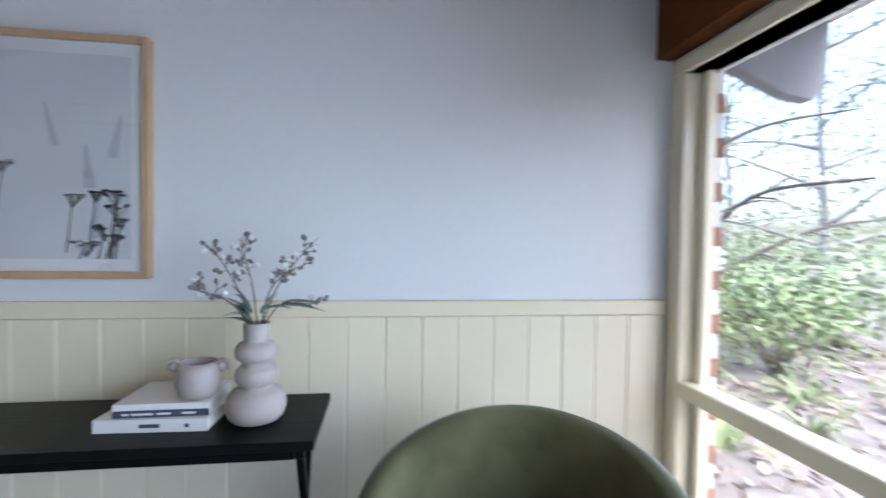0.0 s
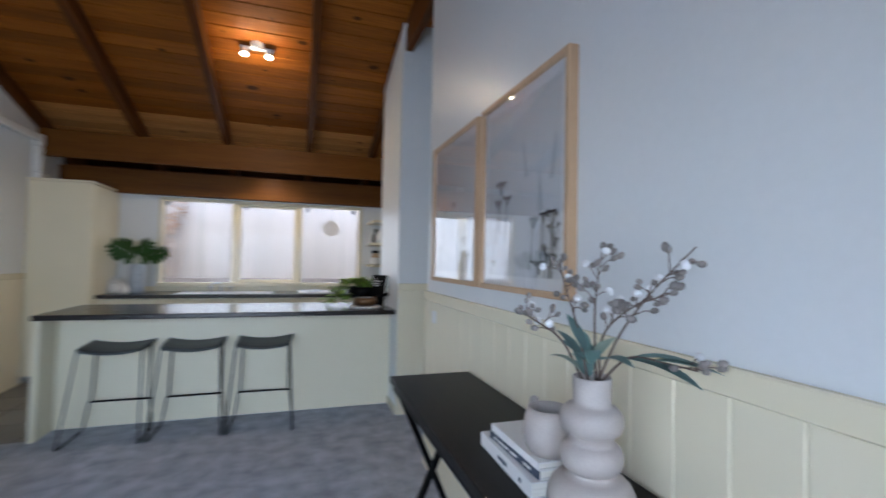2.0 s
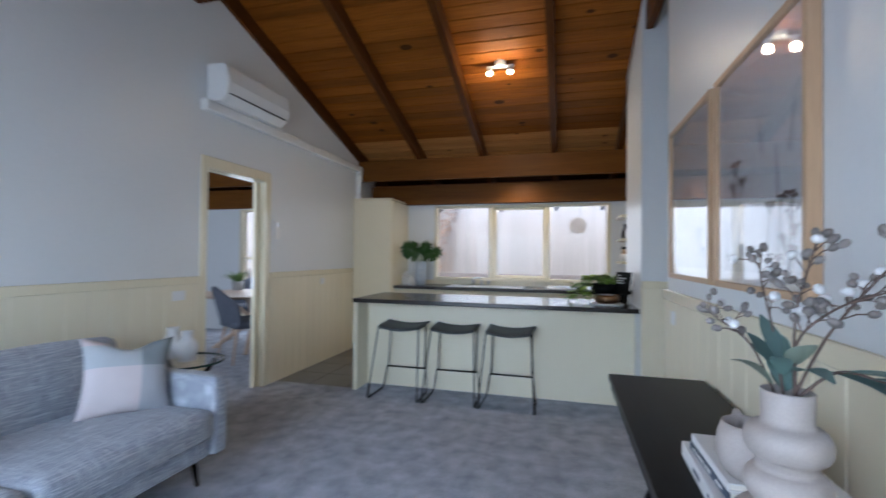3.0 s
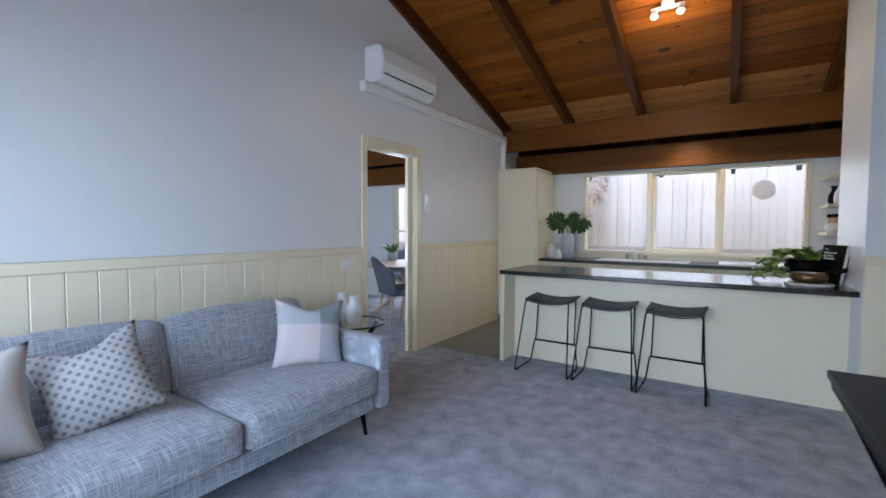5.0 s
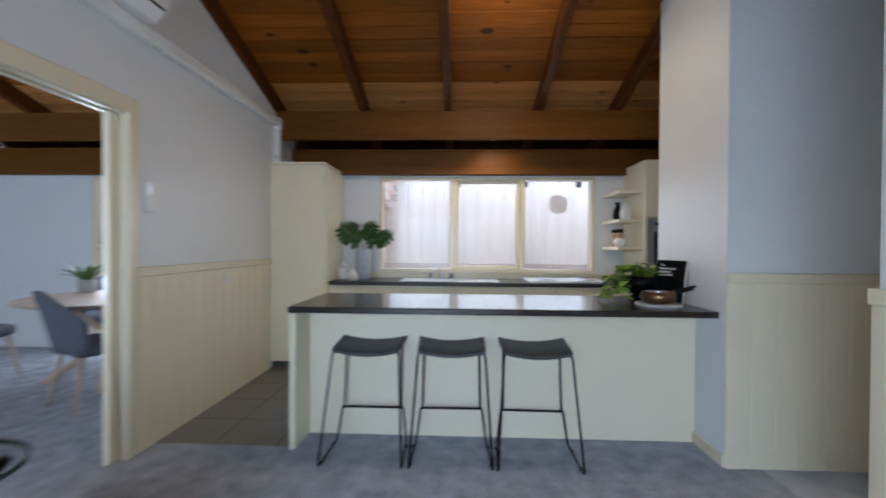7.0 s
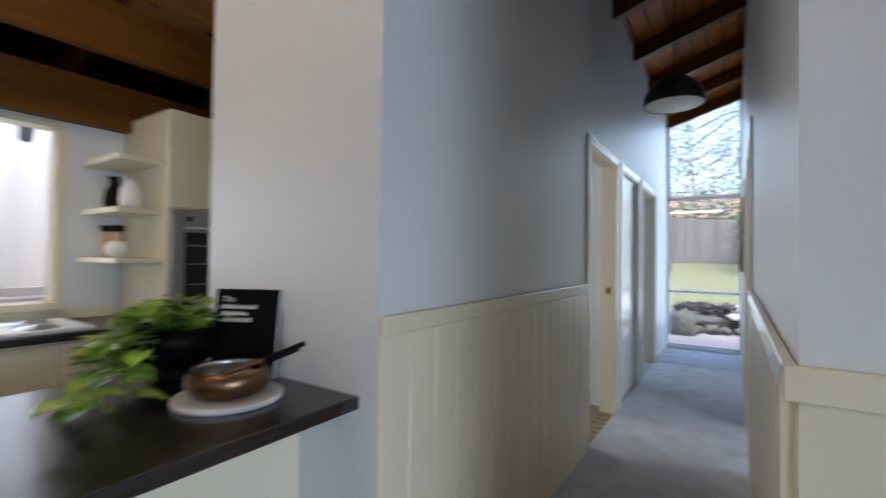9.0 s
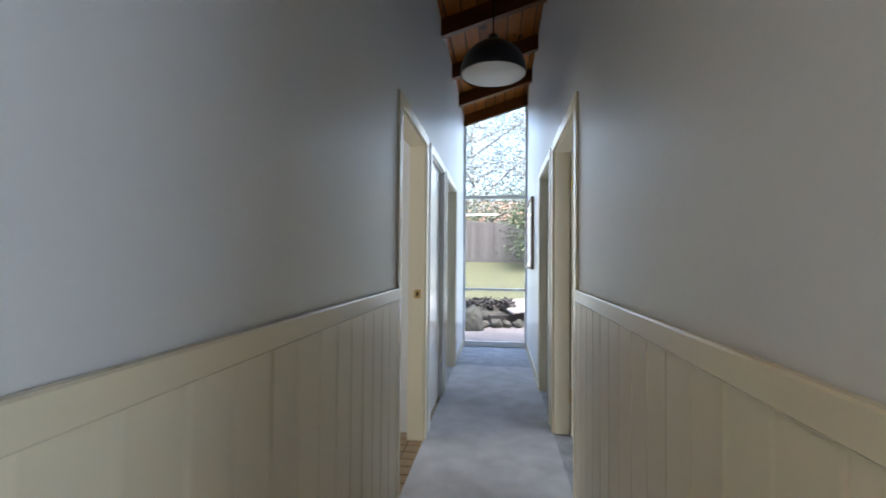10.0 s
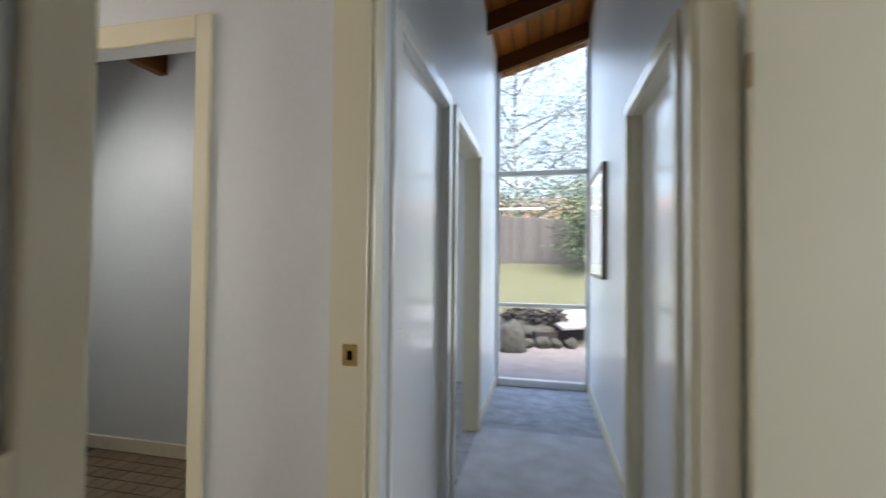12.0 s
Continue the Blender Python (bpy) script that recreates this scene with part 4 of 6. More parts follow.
def leaf_blade(bm, base, way, length, width, droop=0.3, steps=6, fold=0.15):
    """One pointed leaf, bent along its length and folded along its rib."""
    base, way = Vector(base), Vector(way).normalized()
    side = way.cross(Vector((0, 0, 1)))
    side = side.normalized() if side.length > 0.05 else Vector((1, 0, 0))
    up = side.cross(way).normalized()
    rows = []
    for k in range(steps + 1):
        t = k / steps
        c = base + way * length * t - Vector((0, 0, 1)) * droop * length * t * t
        wd = width * (math.sin(math.pi * min(1, t * 0.93 + 0.05)) ** 0.8) * (1 - 0.35 * t)
        rows.append((bm.verts.new(c - side * wd / 2 + up * fold * wd), bm.verts.new(c), bm.verts.new(c + side * wd / 2 + up * fold * wd)))
    for a, b in zip(rows, rows[1:]):
        bm.faces.new((a[0], a[1], b[1], b[0]))
        bm.faces.new((a[1], a[2], b[2], b[1]))


def bead(bm, at, r, stretch=1.0, way=(0, 0, 1)):
    q = Vector(way).to_track_quat("Z", "Y").to_matrix().to_4x4()
    bmesh.ops.create_icosphere(bm, subdivisions=2, radius=r, matrix=Matrix.Translation(at) @ q @ Matrix.Diagonal((1, 1, stretch, 1)))


rng = random.Random(11)
MOUTH = 0.27
sprays = (((-0.01, 0, MOUTH), (-0.05, 0.0, 0.38), (-0.10, 0.0, 0.47), (-0.15, 0.02, 0.515)),
          ((0, 0.01, MOUTH), (-0.02, 0.02, 0.40), (-0.05, 0.05, 0.48), (-0.075, 0.08, 0.54)),
          ((-0.01, -0.01, MOUTH), (-0.06, -0.03, 0.35), (-0.12, -0.06, 0.385), (-0.16, -0.075, 0.40)),
          ((0.01, 0, MOUTH), (0.045, 0.03, 0.38), (0.10, 0.06, 0.47), (0.16, 0.09, 0.545)),
          ((0.01, 0.01, MOUTH), (0.03, 0.0, 0.37), (0.07, 0.03, 0.43), (0.14, 0.06, 0.465)),
          ((0.01, 0, MOUTH), (0.055, 0.04, 0.335), (0.105, 0.075, 0.335), (0.155, 0.10, 0.33)))
for n, pts in enumerate(sprays):
    spray = part("spray", tube(bmesh.new(), smooth_path(pts, 5), 0.0026, 6, 0.0013), TWIG, vase, "brown twig with grey buds and white blossom", smooth=True)
    line = smooth_path(pts, 8)
    tips = 13 if n < 5 else 6
    twigs = bmesh.new()
    for k in range(tips):
        p = line[int(len(line) * (0.45 + 0.55 * k / tips)) - 1] if n < 5 else line[-1 - k % 4]
        d = Vector((rng.uniform(-1, 1), rng.uniform(-1, 1), rng.uniform(-0.2, 1))).normalized()
        q = p + d * rng.uniform(0.018, 0.045)
        tube(twigs, [p, (p + q) / 2 + Vector((0, 0, 0.004)), q], 0.0012, 5)
        if k % 4 == 2:
            bm = bmesh.new()
            bead(bm, q, 0.0095, 0.8, d)
            part("blossom", bm, BLOSSOM, spray, smooth=True)
        else:
            for w in ((0, 0, 0), (rng.uniform(-1, 1), rng.uniform(-1, 1), rng.uniform(0.2, 1)))[:1 + k % 2]:
                bm = bmesh.new()
                bead(bm, q + Vector(w) * 0.013, rng.uniform(0.005, 0.0075), 1.4, d)
                part("bud", bm, BUD, spray, smooth=True)
    part("twigs", twigs, TWIG, spray)["kind"] = "stuff"
for k in range(14):
    a = rng.uniform(0, 2 * math.pi)
    way = Vector((math.cos(a), math.sin(a) * 0.7, rng.uniform(0.25, 1.5)))
    bm = bmesh.new()
    leaf_blade(bm, (0.02 * math.cos(a), 0.02 * math.sin(a), rng.uniform(0.28, 0.34)), way, rng.uniform(0.065, 0.11), rng.uniform(0.032, 0.046), rng.uniform(0.1, 0.5))
    part("leaf", bm, LEAF if k % 4 else LEAF_PALE, vase, smooth=True)
for k in range(4):
    bm = bmesh.new()
    leaf_blade(bm, (0.045 + 0.016 * k, 0.035 + 0.010 * k, 0.333 + 0.004 * (k % 2)), (1, (0.4, 1.0, 0.2, 0.8)[k], (0.05, 0.25, -0.05, 0.1)[k]), 0.11, 0.042, 0.18)
    part("leaf", bm, LEAF, vase, smooth=True)

# ---- green tub chair by the window ----
chair = thing("tub_chair", (0.515, 1.13, 0), "olive green velvet tub chair by the window", "armchair", turn=-26)


def tub_shell(bm, r_out, r_in, seg=40):
    rows = []
    for k in range(seg + 1):
        a = math.radians(-38 + 256 * k / seg)
        t = (a - math.radians(90)) / math.radians(128)
        ztop = 0.843 - 0.20 * abs(t) ** 2.0
        lean = 0.04 * (1 - abs(t))
        sec = []
        for r, z in ((r_out - 0.05, 0.20), (r_out - 0.01, 0.42), (r_out + 0.01, ztop - 0.06), (r_out - 0.005, ztop - 0.015), ((r_out + r_in) / 2, ztop), (r_in + 0.012, ztop - 0.015), (r_in, ztop - 0.06), (r_in - 0.02, 0.38), (r_in - 0.02, 0.20)):
            rr = r + lean * (z - 0.2)
            sec.append(bm.verts.new((rr * math.cos(a) * 1.03, rr * math.sin(a), z)))
        rows.append(sec)
    n = len(rows[0])
    for a, b in zip(rows, rows[1:]):
        for i in range(n):
            bm.faces.new((a[i], a[(i + 1) % n], b[(i + 1) % n], b[i]))
    bm.faces.new(rows[0]), bm.faces.new(rows[-1][::-1])
    return bm


part("backrest", tub_shell(bmesh.new(), 0.36, 0.283), VELVET, chair, smooth=True)
part("seat", lathe(bmesh.new(), [(0, 0.20), (0.25, 0.20), (0.265, 0.22), (0.275, 0.33), (0.265, 0.37), (0.24, 0.39), (0.15, 0.398), (0, 0.40)], 40), VELVET, chair, smooth=True)
for k in range(4):
    a = math.pi / 4 + k * math.pi / 2
    part("leg", tube(bmesh.new(), [(0.22 * math.cos(a), 0.22 * math.sin(a), 0.205), (0.27 * math.cos(a), 0.27 * math.sin(a), 0.0)], 0.016, 10, 0.010), BLACK, chair, smooth=True)

# ---- sofa ----
sofa = thing("sofa", (-0.447, -1.045, 0), "grey woven two-seat sofa on black tapered legs", "sofa")


def soft_box(x0, x1, y0, y1, z0, z1, r=0.05, puff=0.02, n=10):
    """A stuffed box: rounded, with faces that swell."""
    bm = boxed(x0, x1, y0, y1, z0, z1)
    bmesh.ops.subdivide_edges(bm, edges=bm.edges[:], cuts=n, use_grid_fill=True)
    c = Vector(((x0 + x1) / 2, (y0 + y1) / 2, (z0 + z1) / 2))
    h = Vector(((x1 - x0) / 2, (y1 - y0) / 2, (z1 - z0) / 2))
    for v in bm.verts:
        p = v.co - c
        inner = Vector([max(-h[i] + r, min(h[i] - r, p[i])) for i in range(3)])
        d = p - inner
        q = inner + d.normalized() * r if d.length > 1e-6 else p
        u = [p[i] / h[i] for i in range(3)]
        for i in range(3):
            j, k = (i + 1) % 3, (i + 2) % 3
            if abs(u[i]) > 0.98:
                q[i] += math.copysign(puff * (1 - u[j] ** 2) * (1 - u[k] ** 2), p[i])
        v.co = c + q
    return bm


part("base", boxed(-0.853, 0.853, -0.46, 0.42, 0.18, 0.285, 0.015, 3), SOFA, sofa, smooth=False)
for s in (-1, 1):
    part("arm", soft_box(*sorted((s * 0.856, s * 0.958)), -0.47, 0.45, 0.18, 0.61, 0.022, 0.004), SOFA, sofa, smooth=True)
    seat = part("seat_cushion", soft_box(*sorted((s * 0.004, s * 0.852)), -0.30, 0.462, 0.282, 0.445, 0.04, 0.018, 16), SOFA, sofa, smooth=True)
    part("piping", tube(bmesh.new(), [(s * 0.03, 0.457, 0.296), (s * 0.825, 0.457, 0.296)], 0.005, 8), SOFA, seat, smooth=True)
    back = part("back_cushion", soft_box(-0.422, 0.422, -0.085, 0.085, -0.205, 0.20, 0.045, 0.026, 16), SOFA, sofa, smooth=True)
    back.matrix_basis = pose(s * 0.427, -0.27, 0.59, 12, 0, 0)
    for y in (-0.38, 0.32):
        part("leg", tube(bmesh.new(), [(s * 0.84, y, 0.182), (s * 0.87, y + 0.01, 0.0)], 0.018, 10, 0.011), BLACK, sofa, smooth=True)
part("back_frame", soft_box(-0.853, 0.853, -0.52, -0.40, 0.18, 0.69, 0.03, 0.004), SOFA, sofa, smooth=True)

# ---- loose cushions ----


def blocks_material():
    """Pink, white and grey woven blocks."""
    m = bpy.data.materials.new("blush_and_grey_check")
    m.use_nodes = True
    n, l = m.node_tree.nodes, m.node_tree.links
    b = n["Principled BSDF"]
    b.inputs["Roughness"].default_value = 0.9
    tc, sep = n.new("ShaderNodeTexCoord"), n.new("ShaderNodeSeparateXYZ")
    l.new(tc.outputs["Object"], sep.inputs[0])

    def above(out, limit):
        g = n.new("ShaderNodeMath")
        g.operation = "GREATER_THAN"
        g.inputs[1].default_value = limit
        l.new(out, g.inputs[0])
        return g.outputs[0]

    def choose(f, a, c):
        x = n.new("ShaderNodeMix")
        x.data_type = "RGBA"
        l.new(f, x.inputs["Factor"])
        for key, val in (("A", a), ("B", c)):
            if isinstance(val, tuple):
                x.inputs[key].default_value = (*val, 1)
            else:
                l.new(val, x.inputs[key])
        return x.outputs["Result"]
    side, high, mid = above(sep.outputs["X"], -0.05), above(sep.outputs["Z"], 0.045), above(sep.outputs["Z"], 0.165)
    pale = choose(high, (0.60, 0.52, 0.51), (0.42, 0.43, 0.44))
    grey = choose(high, (0.40, 0.40, 0.42), (0.24, 0.27, 0.28))
    pale = choose(mid, pale, (0.55, 0.45, 0.44))
    base = choose(side, grey, pale)
    no = n.new("ShaderNodeTexNoise")
    no.inputs["Scale"].default_value = 260
    hs = n.new("ShaderNodeHueSaturation")
    mr = n.new("ShaderNodeMapRange")
    mr.inputs[3].default_value, mr.inputs[4].default_value = 0.75, 1.25
    l.new(no.outputs[0], mr.inputs[0])
    l.new(mr.outputs[0], hs.inputs["Value"])
    l.new(base, hs.inputs["Color"])
    l.new(hs.outputs[0], b.inputs["Base Color"])
    return m


def dots_material():
    """Rows of dark printed rosettes on pale cloth."""
    m = bpy.data.materials.new("rosette_print_cloth")
    m.use_nodes = True
    n, l = m.node_tree.nodes, m.node_tree.links
    b = n["Principled BSDF"]
    b.inputs["Roughness"].default_value = 0.9
    tc, mp = n.new("ShaderNodeTexCoord"), n.new("ShaderNodeMapping")
    mp.inputs["Scale"].default_value = (34, 0.001, 34)
    mp.inputs["Rotation"].default_value = (0, radians(45), 0)
    vo = n.new("ShaderNodeTexVoronoi")
    vo.inputs["Scale"].default_value, vo.inputs["Randomness"].default_value = 1.0, 0.06
    l.new(tc.outputs["Object"], mp.inputs[0])
    l.new(mp.outputs[0], vo.inputs["Vector"])
    no = n.new("ShaderNodeTexNoise")
    no.inputs["Scale"].default_value = 170
    l.new(tc.outputs["Object"], no.inputs["Vector"])
    add = n.new("ShaderNodeMath")
    add.operation = "MULTIPLY_ADD"
    add.inputs[1].default_value = 0.35
    l.new(no.outputs[0], add.inputs[0])
    l.new(vo.outputs["Distance"], add.inputs[2])
    ramp = n.new("ShaderNodeValToRGB")
    el = ramp.color_ramp.elements
    el[0].position, el[0].color = 0.33, (0.17, 0.165, 0.17, 1)
    el[1].position, el[1].color = 0.47, (0.31, 0.30, 0.295, 1)
    e = el.new(0.54)
    e.color = (0.40, 0.385, 0.38, 1)
    l.new(add.outputs[0], ramp.inputs[0])
    l.new(ramp.outputs[0], b.inputs["Base Color"])
    return m


LINEN = material("beige_linen", (0.52, 0.49, 0.46), 0.9, (0.44, 0.41, 0.385), 5, 0.7, 0.5, 260, fine=0.08, fine_scale=260)


def cushion(at, turn, lean, roll, size, mat, label, group=""):
    bm = bmesh.new()
    n = 20
    grid = {}
    for s in (-1, 1):
        for i in range(n + 1):
            for j in range(n + 1):
                u, v = i / n * 2 - 1, j / n * 2 - 1
                edge = (1 - u ** 2) * (1 - v ** 2)
                pu, pv = u * (1 - 0.13 * (1 - v * v) * u * u), v * (1 - 0.13 * (1 - u * u) * v * v)
                wob = 0.006 * noise.noise((u * 2.3 + at[0] * 9, v * 2.3, s * 1.7))
                y = s * (0.085 * edge ** 0.6 + 1.6 * wob * edge ** 0.5)
                if s == 1 and (i in (0, n) or j in (0, n)):
                    grid[s, i, j] = grid[-1, i, j]
                else:
                    dent = 0.045 * math.exp(-(u / 0.42) ** 2) * max(0.0, v) ** 2.5
                    crease = 0.010 * math.sin(5 * u + 3 * v + at[0] * 7) * edge ** 0.4 * (1 - edge)
                    grid[s, i, j] = bm.verts.new((pu * size / 2, y + crease, pv * size / 2 - dent))
    for s in (-1, 1):
        for i in range(n):
            for j in range(n):
                f = [grid[s, i, j], grid[s, i + 1, j], grid[s, i + 1, j + 1], grid[s, i, j + 1]]
                bm.faces.new(f)
    ob = tagged(mesh_object("cushion", bm, mat, smooth=True), label, "cushion", "cushions on the sofa")
    ob.matrix_world = pose(*at) @ pose(0, 0, 0, 0, 0, turn) @ pose(0, 0, 0, lean, 0, 0) @ pose(0, 0, 0, 0, roll, 0)
    return ob


cushion((-1.13, -1.0, 0.625), -28, 20, -6, 0.42, blocks_material(), "square cushion of blush pink and grey woven blocks")
cushion((-0.07, -1.03, 0.63), -22, 24, 17, 0.40, dots_material(), "square cushion printed with dark rosettes")
cushion((0.33, -1.02, 0.63), -10, 22, 4, 0.42, LINEN, "plain beige linen cushion")

# ---- round side table with two vases ----
GLASS_TOP = glass_material("table_glass", 0.015, 0.3)
side_table = thing("side_table", (-1.78, -1.28, 0), "small round glass side table on crossed black legs", "table")
part("glass_top", lathe(bmesh.new(), [(0, 0.535), (0.236, 0.535), (0.24, 0.539), (0.24, 0.543), (0.236, 0.547), (0, 0.547)], 48), GLASS_TOP, side_table, smooth=False)
part("rim", lathe(bmesh.new(), [(0.2405, 0.534), (0.247, 0.534), (0.247, 0.548), (0.2405, 0.548), (0.2405, 0.534)], 48), material("green_glass_edge", (0.02, 0.055, 0.045), 0.1, (0.03, 0.07, 0.06), 20, 0.5), side_table)
for k in range(3):
    a = k * 2 * math.pi / 3 + 0.4
    part("leg", tube(bmesh.new(), [(0.19 * math.cos(a), 0.19 * math.sin(a), 0.534), (-0.19 * math.cos(a), -0.19 * math.sin(a), 0.0)], 0.017, 8), BLACK, side_table, smooth=True)
for (x, y), sc in (((-1.82, -1.43), 1.22), ((-1.78, -1.265), 1.16)):
    v = thing("vase", (x, y, 0.5475), "white ridged stoneware bottle vase on the glass table", "vase", "white vases on the side table")
    part("body", lathe(bmesh.new(), [(r * sc, z * sc) for r, z in ((0, 0), (0.048, 0), (0.05, 0.004), (0.05, 0.035), (0.054, 0.04), (0.062, 0.07), (0.056, 0.10), (0.035, 0.125), (0.031, 0.135), (0.031, 0.165), (0.036, 0.172), (0.032, 0.172), (0.027, 0.165), (0, 0.13))], 32), CERAMIC_WHITE, v, smooth=True)

# ---- wall fittings ----
ac = thing("air_conditioner", (-2.645, SOUTH, 2.668), "white split-system air conditioner high on the wall", "air conditioner")
ac.scale = (1.0, 1.0, 1.07)
part("body", prism(bmesh.new(), [(0.0, -0.14), (0.0, 0.145), (0.15, 0.145), (0.19, 0.12), (0.205, 0.0), (0.19, -0.09), (0.13, -0.14)], "x", -0.40, 0.40), WHITE_PLASTIC, ac)
part("front_panel", prism(bmesh.new(), [(0.196, 0.10), (0.201, 0.10), (0.2135, 0.0), (0.199, -0.075), (0.194, -0.075), (0.2065, 0.0)], "x", -0.395, 0.395), WHITE_PLASTIC, ac)
part("louvre", prism(bmesh.new(), [(0.187, -0.088), (0.196, -0.092), (0.139, -0.146), (0.131, -0.142)], "x", -0.36, 0.36), WHITE_PLASTIC, ac)
part("slot", prism(bmesh.new(), [(0.1925, -0.079), (0.1975, -0.079), (0.195, -0.087), (0.190, -0.087)], "x", -0.37, 0.37), BLACK, ac)
duct = thing("pipe_cover", (-3.6, SOUTH, 2.475), "white pipe cover running from the air conditioner", "conduit")
part("duct", boxed(-1.325, 1.40, 0.001, 0.072, -0.04, 0.042, 0.014, 3), WHITE_TRIM, duct)
part("bend", boxed(-1.395, -1.326, 0.001, 0.075, -0.075, 0.046, 0.016, 3), WHITE_TRIM, duct)
part("duct", boxed(-1.39, -1.33, 0.001, 0.070, -0.345, -0.0755, 0.012, 3), WHITE_TRIM, duct)
part("foot", boxed(-1.47, -1.328, 0.001, 0.074, -0.411, -0.3455, 0.014, 3), WHITE_TRIM, duct)
part("duct_end", boxed(1.401, 1.43, 0.001, 0.076, -0.045, 0.047, 0.012, 3), WHITE_TRIM, duct)
for x in (0.35, 0.372):
    part("joint_strip", boxed(x, x + 0.006, 0.0005, 0.0735, -0.042, 0.044, 0.002), WHITE_PLASTIC, duct)



def plate(name, x, z, w, h, label, face_y, out, knobs=1):
    ob = thing(name, (x, face_y, z), label, "switch")
    part("plate", boxed(-w / 2, w / 2, *sorted((0.0, out * 0.009)), -h / 2, h / 2, 0.003, 2), WHITE_PLASTIC, ob)
    for k in range(knobs):
        cx = (k - (knobs - 1) / 2) * w * 0.45
        part("rocker", boxed(cx - 0.007, cx + 0.007, *sorted((out * 0.0092, out * 0.013)), -0.012, 0.012, 0.002), WHITE_PLASTIC, ob)
    return ob


plate("light_switch", -1.985, 0.962, 0.115, 0.072, "white wall switch plate on the panelling", SOUTH + 0.012, 1, 2)
plate("light_switch", -4.04, 0.965, 0.07, 0.07, "small round-edged white wall switch", SOUTH + 0.012, 1)
plate("light_switch", -1.97, 0.955, 0.075, 0.072, "white wall switch plate on the panelling", NORTH - 0.012, -1)
remote = thing("air_conditioner_remote", (-3.155, SOUTH, 1.523), "white remote control in a wall holder", "remote control")
part("holder", boxed(-0.036, 0.036, 0.001, 0.026, -0.09, 0.0, 0.005, 2), WHITE_PLASTIC, remote)
part("body", boxed(-0.03, 0.03, 0.003, 0.022, 0.001, 0.085, 0.004, 2), WHITE_PLASTIC, remote)
part("display", boxed(-0.020, 0.020, 0.0222, 0.0232, 0.035, 0.072), STEEL, remote)

# ---- ceiling spot lamp and hall pendant ----
BULB = glowing("lit_bulb", (1.0, 0.80, 0.54), 16.0)
spot = thing("spotlight_bar", (-3.6, 0.62, board_z(-3.6)), "white twin spotlight bar under the ceiling, lit", "ceiling light")
part("bar", boxed(-0.02, 0.02, -0.13, 0.13, -0.05, -0.028, 0.006, 2), WHITE_PLASTIC, spot)
part("canopy", lathe(bmesh.new(), [(0, -0.03), (0.05, -0.03), (0.05, 0.02), (0, 0.02)], 24), WHITE_PLASTIC, spot)
for s in (-1, 1):
    head = part("head", tube(bmesh.new(), [(0.0, s * 0.10, -0.05), (0.03, s * 0.10, -0.11)], 0.020, 16, 0.029), WHITE_PLASTIC, spot)
    part("bulb", tube(bmesh.new(), [(0.031, s * 0.10, -0.112), (0.035, s * 0.10, -0.122)], 0.021, 16, 0.016), BULB, head)
    d = bpy.data.lights.new("spot_light", "SPOT")
    d.spot_size, d.spot_blend = radians(165), 0.5
    d.energy, d.color, d.shadow_soft_size = 2.2, (1.0, 0.74, 0.45), 0.03
    lamp = new("spot_light", d)
    lamp.matrix_world = look((-3.555, 0.62 + s * 0.10, board_z(-3.6) - 0.145), (-3.75, 0.62 + s * 0.2, 0.0))
    glow = bpy.data.lights.new("bulb_light", "POINT")
    glow.energy, glow.color, glow.shadow_soft_size = 0.75, (1.0, 0.78, 0.50), 0.02
    new("bulb_light", glow).matrix_world = pose(-3.545, 0.62 + s * 0.10, board_z(-3.6) - 0.16)

down = thing("downlight", (-5.135, 0.665, 2.34), "small white downlight fixed behind the kitchen beam, lit", "ceiling light")
part("housing", lathe(bmesh.new(), [(0, 0.10), (0.046, 0.10), (0.05, 0.095), (0.05, 0.0), (0.044, 0.0), (0.044, 0.012), (0, 0.012)], 32), WHITE_PLASTIC, down)
part("lens", lathe(bmesh.new(), [(0, 0.001), (0.0435, 0.001), (0.0435, 0.006), (0, 0.006)], 32), BULB, down)
part("bracket", boxed(0.045, 0.066, -0.02, 0.02, 0.03, 0.08, 0.003), WHITE_PLASTIC, down)
d = bpy.data.lights.new("downlight_lamp", "SPOT")
d.spot_size, d.spot_blend = radians(160), 0.6
d.energy, d.color, d.shadow_soft_size = 2.0, (1.0, 0.74, 0.45), 0.03
new("downlight_lamp", d).matrix_world = look((-5.135, 0.665, 2.33), (-5.135, 0.66, 0.0))

NIGHT = material("black_enamel_shade", (0.010, 0.011, 0.016), 0.35, (0.015, 0.016, 0.02), 10, 0.5)
OPAL = material("opal_diffuser", (0.78, 0.77, 0.72), 0.5, (0.74, 0.73, 0.68), 4, 0.5)
pendant = thing("pendant_lamp", (-2.61, 4.28, 2.34), "black dome pendant lamp with an opal disc, unlit", "pendant lamp")
dome = [(0.192 * math.cos(a), 0.192 * math.sin(a) * 0.98) for a in [k * math.pi / 2 / 12 for k in range(12)]]
part("shade", lathe(bmesh.new(), [(0.189, -0.012)] + dome + [(0.028, 0.186), (0.028, 0.225), (0, 0.225)], 48), NIGHT, pendant, smooth=True)
part("diffuser", lathe(bmesh.new(), [(0, -0.014), (0.17, -0.013), (0.187, -0.008), (0.187, 0.01), (0, 0.01)], 48), OPAL, pendant, smooth=True)
part("cord", tube(bmesh.new(), [(0, 0, 0.222), (0, 0, board_z(-2.61) - 2.34)], 0.004, 8), BLACK, pendant)

